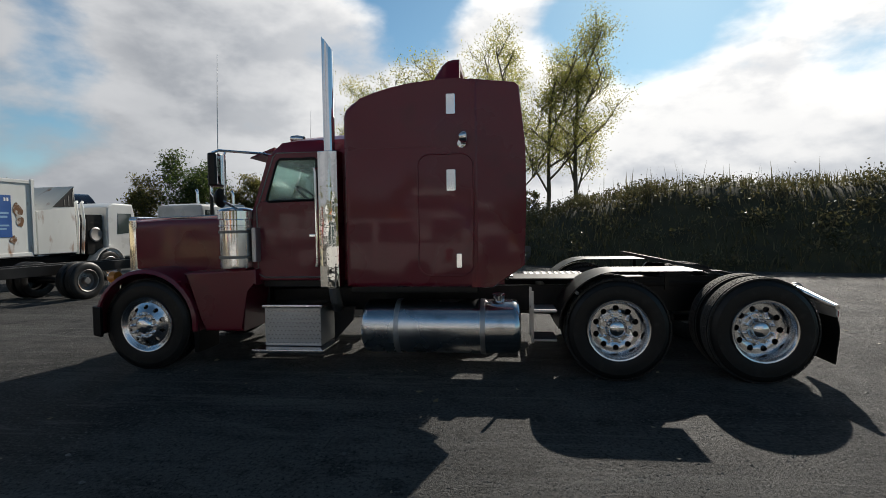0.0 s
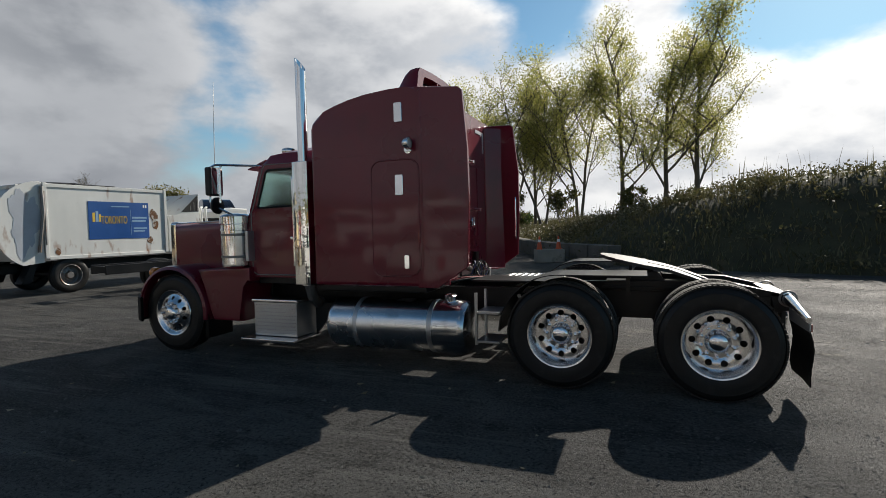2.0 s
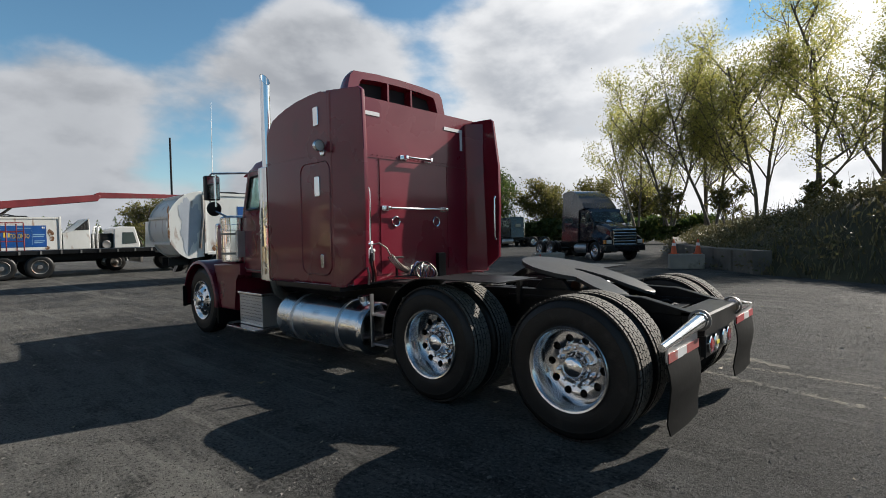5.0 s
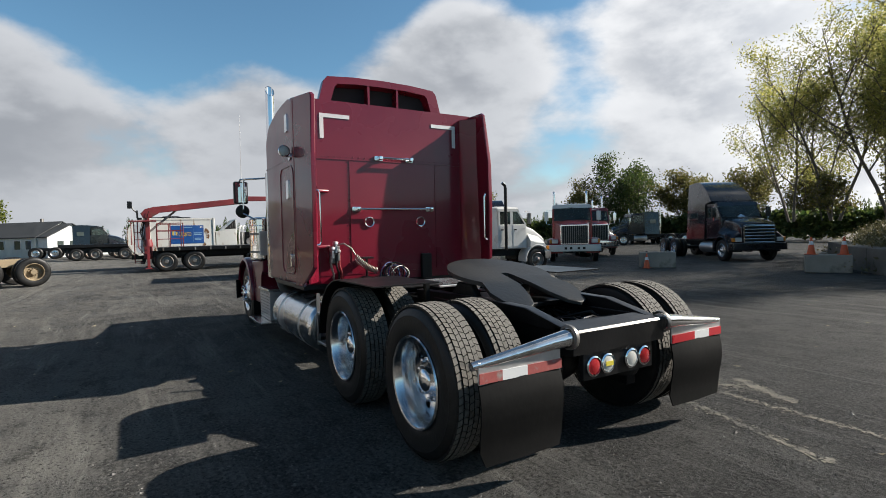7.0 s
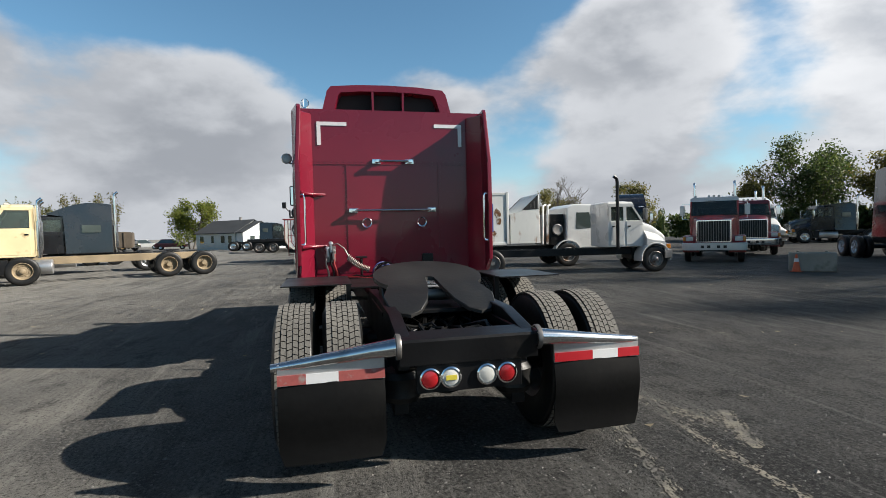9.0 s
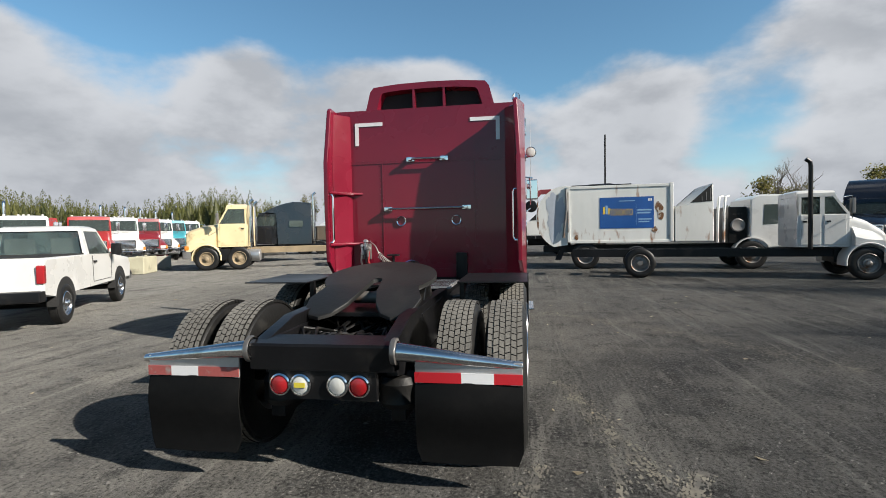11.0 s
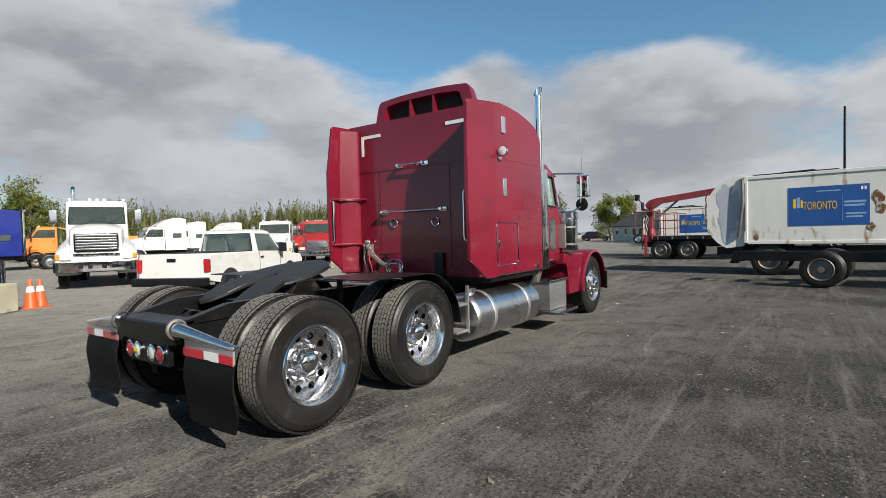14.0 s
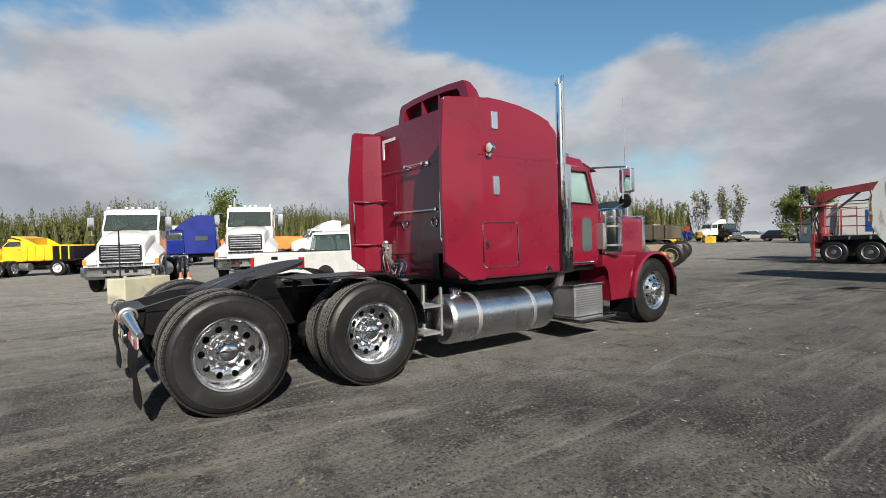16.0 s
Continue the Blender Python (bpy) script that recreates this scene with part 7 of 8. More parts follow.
flat_trailer(at(-47, -0.2, 92, 0.95), "black flatbed trailer standing empty")
flat_trailer(at(-51, -0.8, 92, 0.95), "second black flatbed trailer behind the first")
lorry("black sleeper truck behind the flat trailers", at(-56, -4.6, 90, 1.05), JET, hood_len=1.3, cab_len=1.3, cab_top=2.8, sleeper=1.3, sleeper_top=2.9, base=5.0, stacks=(), lamps=False)

# ---- white pickup ----
pick = thing("pickup_truck", "white pickup truck with a black rear bumper", "pickup truck", at(-6.79, -9.29, 207, 0.93))
bm = bm_new()
prof = [(0.95, 0.55), (1.0, 0.95), (0.85, 1.12), (-0.45, 1.24), (-0.55, 1.26), (-1.95, 1.30), (-4.35, 1.32), (-4.40, 0.62), (-3.90, 0.58)]
prism(bm, prof, "y", -0.95, 0.95, 0.05, 3)
body = part("body", bm, WHITE, pick, "white pickup body")
# open greenhouse: pillars, roof and panes
bm = bm_new()
loft(bm, [[(-0.98, -0.77, 1.80), (-0.98, 0.77, 1.80), (-1.99, 0.77, 1.81), (-1.99, -0.77, 1.81)], [(-1.02, -0.76, 1.86), (-1.02, 0.76, 1.86), (-1.97, 0.76, 1.88), (-1.97, -0.76, 1.88)], [(-1.15, -0.66, 1.92), (-1.15, 0.66, 1.92), (-1.88, 0.66, 1.93), (-1.88, -0.66, 1.93)]])
part("cab_roof", bm, WHITE, pick)
for s in (-1, 1):
    for lo, hi in (((-0.46, -0.52), (-0.98, -1.04)), ((-1.90, -2.06), (-1.86, -2.0))):
        bm = bm_new()
        loft(bm, [[(lo[0], s * 0.90, 1.24), (lo[1], s * 0.90, 1.24), (lo[1], s * 0.80, 1.24), (lo[0], s * 0.80, 1.24)], [(hi[0], s * 0.77, 1.83), (hi[1], s * 0.77, 1.83), (hi[1], s * 0.69, 1.83), (hi[0], s * 0.69, 1.83)]])
        part("cab_pillar", bm, WHITE, pick)
    bm = bm_new()
    v = [(-0.52, s * 0.885, 1.27), (-1.90, s * 0.885, 1.29), (-1.87, s * 0.765, 1.81), (-1.03, s * 0.765, 1.81)]
    loft(bm, [v, [(x, y - s * 0.008, z) for x, y, z in v]])
    pane = part("side_window", bm, CAB_GLASS, pick, "", 0)
    pane.visible_shadow = False
    bm = bm_new()
    box(bm, -1.80, -1.25, *sorted((s * 0.10, s * 0.75)), 0.95, 1.25, 0.05)
    prism(bm, [(-1.86, 1.2), (-1.70, 1.2), (-1.78, 1.66), (-1.88, 1.66)], "y", *sorted((s * 0.14, s * 0.70)), 0.04, 2)
    box(bm, -1.87, -1.79, *sorted((s * 0.28, s * 0.54)), 1.67, 1.79, 0.03)
    part("seat", bm, SEAT_GREY, pick)
for name, a, b in (("rear_window", (-2.062, 0.80, 1.30), (-1.995, 0.71, 1.81)), ("windshield", (-0.47, 0.82, 1.27), (-0.985, 0.71, 1.81))):
    bm = bm_new()
    v = [(a[0], -a[1], a[2]), (a[0], a[1], a[2]), (b[0], b[1], b[2]), (b[0], -b[1], b[2])]
    loft(bm, [v, [(x + 0.008, y, z) for x, y, z in v]])
    pane = part(name, bm, CAB_GLASS, pick, "", 0)
    pane.visible_shadow = False
    bm = bm_new()
    for p, q in zip(v, v[1:] + v[:1]):
        tube(bm, [p, q], 0.014, 4)
    part("window_seal", bm, BLACK, pick)
bm = bm_new()
prism(bm, [(-0.50, 1.16), (-0.52, 1.28), (-0.95, 1.34), (-1.0, 1.16)], "y", -0.78, 0.78)
lathe(bm, [(0.17, 0.0), (0.185, 0.012), (0.17, 0.024), (0.155, 0.012)], (-1.10, 0.40, 1.36), (-0.8, 0, 0.6), 18)
part("dashboard", bm, INTERIOR, pick)
for s in (-1, 1):
    bm = bm_new()
    tube(bm, [(-0.62, s * 0.953, 1.24), (-0.66, s * 0.953, 0.68), (-1.90, s * 0.953, 0.68), (-1.93, s * 0.953, 1.26)], 0.007, 5)
    part("door_gap", bm, INTERIOR, pick)
    bm = bm_new()
    box(bm, -1.88, -1.72, *sorted((s * 0.945, s * 0.985)), 1.10, 1.15, 0.01)
    part("door_handle", bm, BLACK, pick)
    bm = bm_new()
    box(bm, -0.85, -0.70, *sorted((s * 1.0, s * 1.22)), 1.24, 1.52, 0.04)
    part("door_mirror", bm, BLACK, pick)
    bm = bm_new()
    box(bm, -4.42, -4.30, *sorted((s * 0.845, s * 0.965)), 0.86, 1.19, 0.02)
    part("tail_lamp", bm, RED_LENS, pick)
    for x in (0.0, -3.45):
        # dark half disc painted as the shade inside the wheel arch
        bm = bm_new()
        prism(bm, [(x + 0.47 * math.sin(radians(a)), 0.45 + 0.47 * math.cos(radians(a))) for a in range(-98, 99, 14)], "y", *sorted((s * 0.80, s * 0.957)))
        part("wheel_well", bm, INTERIOR, pick)
        put_wheel(pick, x, s * 0.975, s, ALU, 0.78)
# the bed is not hollow: its inner shade is a dark sheet on top
bm = bm_new()
box(bm, -4.28, -2.15, -0.86, 0.86, 1.30, 1.328)
part("bed_opening", bm, INTERIOR, pick, "dark sheet standing in for the shaded open bed")
bm = bm_new()
prism(bm, [(-4.405, 0.74), (-4.405, 1.30), (-4.43, 1.30), (-4.43, 0.74)], "y", -0.79, 0.79, 0.006, 1)
gate = part("tailgate", bm, WHITE, pick)
bm = bm_new()
box(bm, -4.445, -4.425, -0.12, 0.12, 1.12, 1.21, 0.01)
part("gate_handle", bm, BLACK, gate)
bm = bm_new()
box(bm, -4.62, -4.36, -0.97, 0.97, 0.54, 0.74, 0.03)
bump = part("rear_bumper", bm, BLACK, pick, "black step bumper with a tow hitch")
bm = bm_new()
box(bm, -4.75, -4.55, -0.05, 0.05, 0.40, 0.48, 0.01)
cyl(bm, (-4.70, 0, 0.48), (-4.70, 0, 0.58), 0.03, n=10)
part("tow_hitch", bm, STEEL, bump)
for x in (0.0, -3.45):
    bm = bm_new()
    cyl(bm, (x, -0.7, 0.40), (x, 0.7, 0.40), 0.07, n=8)
    part("axle", bm, BLACK, pick)
bm = bm_new()
box(bm, 0.92, 1.10, -0.96, 0.96, 0.50, 0.74, 0.04)
part("front_bumper", bm, CHROME, pick)
bm = bm_new()
box(bm, 0.97, 1.02, -0.6, 0.6, 0.76, 1.0, 0.02)
part("grille", bm, CHROME, pick)

# ---- cones, blocks, pole, building ----
def traffic_cone(m):
    t = thing("traffic_cone", "orange traffic cone with a white collar", "traffic cone", m, "traffic cones")
    bm = bm_new()
    lathe(bm, [(0.16, 0.02), (0.15, 0.04), (0.032, 0.70), (0.026, 0.71), (0.0, 0.705)], (0, 0, 0), (0, 0, 1), 20)
    part("cone_body", bm, CONE_ORANGE, t)
    bm = bm_new()
    lathe(bm, [(0.089, 0.40), (0.091, 0.40), (0.067, 0.54), (0.065, 0.54)], (0, 0, 0), (0, 0, 1), 20)
    part("collar", bm, WHITE_TAPE, t, "white reflective collar")
    bm = bm_new()
    box(bm, -0.18, 0.18, -0.18, 0.18, 0.0, 0.03, 0.01)
    part("foot", bm, CONE_ORANGE, t)
    return t


def concrete_block(m, mat, length, height, depth, label, group="concrete blocks"):
    bm = bm_new()
    box(bm, -length / 2, length / 2, -depth / 2, depth / 2, 0, height, 0.035, 3)
    for k in (-0.3, 0.3):
        box(bm, k * length - 0.04, k * length + 0.04, -0.03, 0.03, height - 0.01, height + 0.05, 0.01, 1)
    return solid("concrete_block", bm, mat, label, "concrete block", m, group)


cone = traffic_cone(at(-1.46, -10.86, 0, 0.98))
for x, y, k in ((-1.70, -11.03, 0.98), (-9.42, 13.85, 0.80)):
    copy_thing(cone, at(x, y, 20, k))
raised = copy_thing(cone, pose(-4.66, 15.62, 0.56) @ Matrix.Scale(0.80, 4))
raised = copy_thing(cone, pose(-3.90, 15.95, 0.56) @ Matrix.Scale(0.80, 4))
concrete_block(at(-0.36, -10.25, 38), MOSSY, 1.5, 0.66, 0.6, "yellowish concrete block beside two cones")
concrete_block(at(-9.38, 14.42, 44), CONCRETE, 1.25, 0.60, 0.6, "grey concrete block with a cone before it")
concrete_block(at(-4.28, 15.80, 25), CONCRETE, 1.2, 0.56, 0.6, "grey concrete block carrying two cones")
concrete_block(at(-15.3, -14.75, 20), MOSSY, 1.5, 0.7, 0.7, "pale concrete block by the cream truck")
concrete_block(at(-17.6, -15.9, -50), CONCRETE, 1.2, 0.6, 0.5, "grey concrete wedge before the cream truck")
bm = bm_new()
tube(bm, [(0.05, -10.80, 0.0), (0.05, -10.80, 1.95)], 0.02, 6)
solid("marker_rod", bm, BLACK, "thin dark rod standing before the concrete block", "rod")
bm = bm_new()
cyl(bm, (-27.0, 5.75, 0), (-27.1, 5.8, 6.9), 0.06, 0.05, 12)
solid("tall_pole", bm, BLACK, "tall thin dark pole standing in the yard", "pole")

# bungalow office
office = thing("office_building", "grey and white bungalow office with a dark roof", "building", at(-64, -11.0, 45, 0.78))


def gable(parent, x0, x1, y0, y1, eave, ridge, wall_mat, along):
    bm = bm_new()
    if along == "x":
        ym = (y0 + y1) / 2
        prism(bm, [(y0, 0), (y0, eave), (ym, ridge), (y1, eave), (y1, 0)], "x", x0, x1)
        w = part("wall", bm, wall_mat, parent)
        for s, (ya, yb) in ((-1, (y0 - 0.3, ym)), (1, (y1 + 0.3, ym))):
            bm = bm_new()
            slope = (ridge - eave) / abs(ym - y0)
            za = eave - 0.3 * slope
            prism(bm, [(ya, za), (yb, ridge), (yb, ridge + 0.12), (ya, za + 0.12)], "x", x0 - 0.3, x1 + 0.3)
            part("roof", bm, SHINGLE, parent)
    return w


wall_a = gable(office, -7.0, 3.0, -3.4, 3.4, 2.7, 4.6, SIDING_GREY, "x")
wall_b = gable(office, 3.02, 4.6, -3.2, 3.2, 2.7, 4.3, SIDING_WHITE, "x")
wall_c = gable(office, -2.5, 2.5, 3.5, 8.4, 2.5, 3.3, SIDING_WHITE, "x")
for x, w in ((-5.4, 1.0), (-2.6, 0.7), (0.0, 1.0), (1.8, 0.9)):
    for s in (-1, 1):
        bm = bm_new()
        box(bm, x - w / 2, x + w / 2, *sorted((s * 3.40, s * 3.44)), 1.1, 2.2)
        win = part("window", bm, GLASS, office)
        bm = bm_new()
        for a, b, c, d in ((x - w / 2 - 0.08, x - w / 2, 1.02, 2.28), (x + w / 2, x + w / 2 + 0.08, 1.02, 2.28), (x - w / 2, x + w / 2, 1.02, 1.1), (x - w / 2, x + w / 2, 2.2, 2.28)):
            box(bm, a, b, *sorted((s * 3.40, s * 3.46)), c, d)
        part("frame", bm, SIDING_WHITE, win)
for y in (-1.5, 0.2, 1.6):
    bm = bm_new()
    box(bm, 4.60, 4.64, y - 0.4, y + 0.4, 1.0, 2.1)
    part("window", bm, GLASS, office)
for y in (4.5, 5.9, 7.3):
    bm = bm_new()
    box(bm, 2.5, 2.54, y - 0.4, y + 0.4, 1.0, 2.0)
    part("window", bm, GLASS, office)
bm = bm_new()
cyl(bm, (-1.5, 1.0, 4.0), (-1.5, 1.0, 5.2), 0.2, n=10)
part("vent_pipe", bm, STEEL, office)


# parked cars far off
def car(m, paint, label):
    t = thing("car", label, "car", m, "far cars")
    bm = bm_new()
    prism(bm, [(2.1, 0.35), (2.15, 0.65), (1.3, 0.88), (-1.9, 0.95), (-2.15, 0.75), (-2.1, 0.35)], "y", -0.85, 0.85, 0.06, 2)
    part("body", bm, paint, t)
    bm = bm_new()
    loft(bm, [[(1.1, -0.78, 0.86), (1.1, 0.78, 0.86), (-1.8, 0.78, 0.92), (-1.8, -0.78, 0.92)], [(0.3, -0.62, 1.42), (0.3, 0.62, 1.42), (-1.3, 0.62, 1.44), (-1.3, -0.62, 1.44)]])
    part("glasshouse", bm, GLASS, t)
    bm = bm_new()
    box(bm, -1.28, 0.28, -0.62, 0.62, 1.42, 1.47, 0.02)
    part("roof", bm, paint, t)
    for s in (-1, 1):
        for x in (1.35, -1.35):
            put_wheel(t, x, s * 0.87, s, ALU, 0.62)
    return t


car(at(-75, -22.0, 100), DARK_RED, "dark red car parked by the office")
car(at(-80, -27.0, 95), WHITE, "white car parked by the office")
car(at(-88, -33.5, 60), WHITE, "white car far across the yard")
car(at(-92, -38.5, 60), JET, "black car far across the yard")
lorry("white truck with a blue load far across the yard", at(-72, -38, 40), WHITE, base=5, stacks=(), tanks=False)
far_blue = lorry("blue truck far across the yard", at(-64, -38.5, 110), BLUE, base=5, stacks=(), tanks=False)

# stores far across the yard
def container(m, paint, label, length=6.0, height=2.6):
    t = thing("shipping_container", label, "container", m, "containers")
    bm = bm_new()
    box(bm, -length / 2, length / 2, -1.2, 1.2, 0.12, height, 0.02)
    body_ = part("body", bm, paint, t)
    for k in range(int(length / 0.3)):
        for s in (-1, 1):
            bm = bm_new()
            x = -length / 2 + 0.2 + k * 0.3
            box(bm, x, x + 0.12, *sorted((s * 1.195, s * 1.225)), 0.25, height - 0.12)
            part("rib", bm, paint, body_)
    return t


container(at(-89.5, -43.3, 30), RED_PAINT, "red steel container far across the yard", 5.0)
container(at(-82.3, -39.5, 20), BLUE, "blue covered load far across the yard", 5.0, 1.7)
container(at(-75.5, -38.2, 20), YELLOW, "yellow bin far across the yard", 3.5, 1.6)
lorry("white sleeper truck far across the yard", at(-79.5, -34.4, -20), WHITE, sleeper=1.6, sleeper_top=3.4, base=5, stacks=(), tanks=False, lamps=False)
lorry("dark flatbed truck by the office", at(-70, -25.8, 60, 0.9), JET, base=4.5, stacks=(), tanks=False, lamps=False)
concrete_block(at(-67.5, -27.5, 10), YELLOW, 1.8, 0.9, 0.9, "yellow painted block across the yard")

# ---- bank with concrete edge ----
BASE = [(34, 4.5), (22, 7.2), (12, 9.3), (6, 10.8), (2, 12.2), (-1.5, 14.3), (-4.0, 17.6), (-6.5, 22.5), (-9, 30), (-13, 42), (-22, 62)]


def along(points, step_len):
    out, carry = [], 0.0
    for (x0, y0), (x1, y1) in zip(points, points[1:]):
        d = math.hypot(x1 - x0, y1 - y0)
        s = carry
        while s < d:
            f = s / d
            out.append((x0 + (x1 - x0) * f, y0 + (y1 - y0) * f, math.degrees(math.atan2(y1 - y0, x1 - x0))))
            s += step_len
        carry = s - d
    return out


line = along(BASE, 1.0)
bm = bm_new()
rows_b = []
for i, (x, y, a) in enumerate(line):
    a0 = line[max(0, i - 4)][2]
    a1 = line[min(len(line) - 1, i + 4)][2]
    ang = radians((a0 + a + a1) / 3)
    nx, ny = math.sin(ang), -math.cos(ang)
    if ny < 0:
        nx, ny = -nx, -ny
    h = 3.1 if x > 2 else (3.1 - (2 - x) * 0.17 if x > -6 else 1.75)
    ring = []
    for d, z in ((-0.15, 0.0), (0.35, 0.55), (1.2, 1.25), (2.2, 2.1), (3.2, 2.75), (4.2, 3.05), (5.5, 3.1), (8.0, 3.0), (14.0, 2.7), (26.0, 2.2)):
        w = noise.noise(Vector((x * 0.35, y * 0.35, d * 0.3))) * min(0.3, 0.1 + d * 0.08)
        ring.append(bm.verts.new((x + nx * d + w * 0.3, y + ny * d, (z / 3.1) * h + (w if d > 0 else -0.05))))
    rows_b.append((ring, nx, ny, x, y, h))
for (r0, *_), (r1, *_) in zip(rows_b, rows_b[1:]):
    for k in range(len(r0) - 1):
        bm.faces.new((r0[k], r1[k], r1[k + 1], r0[k + 1]))
solid("earth_bank", bm, SOIL, "overgrown dark earth bank along the yard", "earth bank", kind="structure", smooth=180)

edge_wall = thing("retaining_wall", "row of dark weathered concrete blocks under the bank", "retaining wall", kind="structure")
bm = bm_new()
box(bm, -0.72, 0.72, -0.3, 0.3, 0, 0.78, 0.04, 2)
block_mesh = finish("wall_block", bm, DARK_BLOCK)
for x, y, a in along(BASE[5:-1], 1.5):
    ob = new("wall_block", block_mesh)
    ob.parent = edge_wall
    ob.matrix_basis = pose(x + 0.75 * math.cos(radians(a)), y + 0.75 * math.sin(radians(a)), -0.02, 0, 0, a + 1.5 * math.sin(x * 9))

# grass and weeds on the bank
rnd = random.Random(11)
verts, faces = [], []


def blade(px, py, pz, h, w, lean, ang):
    k = len(verts)
    cx, cy = math.cos(ang), math.sin(ang)
    lx, ly = lean * math.cos(ang + 1.2), lean * math.sin(ang + 1.2)
    verts.extend([(px - cx * w, py - cy * w, pz), (px + cx * w, py + cy * w, pz), (px + cx * w * 0.6 + lx * 0.4, py + cy * w * 0.6 + ly * 0.4, pz + h * 0.6), (px - cx * w * 0.6 + lx * 0.4, py - cy * w * 0.6 + ly * 0.4, pz + h * 0.6), (px + lx, py + ly, pz + h)])
    faces.extend([(k, k + 1, k + 2, k + 3), (k + 3, k + 2, k + 4)])


for i in range(len(rows_b) - 1):
    r0, nx, ny, x, y, h = rows_b[i]
    dense = 260 if -12 < x < 26 else 90
    for _ in range(dense):
        k = rnd.randrange(0, 7)
        f, g = rnd.random(), rnd.random()
        tall = rnd.uniform(0.14, 0.42) * (1.5 if k >= 4 else 1.0)
        if rnd.random() < 0.04 and k >= 3:
            tall *= 2.2
        px = (-0.15, 0.35, 1.2, 2.2, 3.2, 4.2, 5.5, 8.0, 14.0)[k]
        qx = (0.35, 1.2, 2.2, 3.2, 4.2, 5.5, 8.0, 14.0, 26.0)[k]
        zz = (0.0, 0.55, 1.25, 2.1, 2.75, 3.05, 3.1, 3.0, 2.7)
        d = px + (qx - px) * f
        z = (zz[k] + (zz[k + 1] - zz[k]) * f) / 3.1 * h
        lx, ly = line[i + 1][0] - x, line[i + 1][1] - y
        blade(x + lx * g + nx * d, y + ly * g + ny * d, z - 0.08, tall, rnd.uniform(0.012, 0.035), rnd.uniform(0.05, 0.25), rnd.uniform(0, 6.28))
me = bpy.data.meshes.new("bank_grass")
me.from_pydata(verts, [], faces)
me.materials.append(GRASS)
tagged(new("bank_grass", me), "long dull green grass and weeds on the bank", "grass", kind="stuff")

rs = np.random.RandomState(3)
clumps = []
for r0, nx, ny, x, y, h in rows_b:
    if -14 < x < 28:
        for _ in range(9):
            d = rs.uniform(-0.1, 5.0)
            z = np.interp(d, (-0.15, 0.35, 1.2, 2.2, 3.2, 4.2, 5.5), (0.0, 0.55, 1.25, 2.1, 2.75, 3.05, 3.1)) / 3.1 * h
            clumps.append((x + nx * d + rs.uniform(-0.5, 0.5), y + ny * d + rs.uniform(-0.4, 0.4), z + rs.uniform(0.05, 0.3)))
n = 42000
idx = rs.randint(0, len(clumps), n)
c = np.array(clumps)[idx] + rs.normal(0, 1, (n, 3)) * np.array([0.30, 0.30, 0.17])
u = rs.normal(0, 1, (n, 3))
u /= np.linalg.norm(u, axis=1)[:, None]
w = np.cross(u, rs.normal(0, 1, (n, 3)))
w /= np.linalg.norm(w, axis=1)[:, None]
sz = rs.uniform(0.03, 0.085, (n, 1))
q = np.stack([c - u * sz, c + w * sz * 0.5, c + u * sz, c - w * sz * 0.5], 1).reshape(-1, 3)
me = bpy.data.meshes.new("bank_weeds")
me.from_pydata(q.tolist(), [], np.arange(4 * n).reshape(-1, 4).tolist())
me.materials.append(LEAF_WEED)
tagged(new("bank_weeds", me), "tangled dark weeds and brambles over the bank", "weeds", kind="stuff")


# ---- trees ----
def leaf_cloud(centres, count, size, spread, rnd):
    """Small folded leaf sprays scattered round points."""
    n = count
    idx = np.array([rnd.randrange(len(centres)) for _ in range(n)])
    c = np.array(centres)[idx]
    rs = np.random.RandomState(rnd.randrange(10 ** 6))
    off = np.clip(rs.normal(0, 1, (n, 3)), -1.6, 1.6) * np.array([spread, spread, spread * 0.9])
    p = c + off
    u = rs.normal(0, 1, (n, 3))
    u /= np.linalg.norm(u, axis=1)[:, None]
    w = np.cross(u, rs.normal(0, 1, (n, 3)))
    w /= np.linalg.norm(w, axis=1)[:, None] + 1e-9
    s = size * rs.uniform(0.6, 1.4, (n, 1))
    q = np.stack([p - u * s, p + w * s * 0.45, p + u * s, p - w * s * 0.45], 1).reshape(-1, 3)
    f = np.arange(4 * n).reshape(-1, 4)
    return q, f


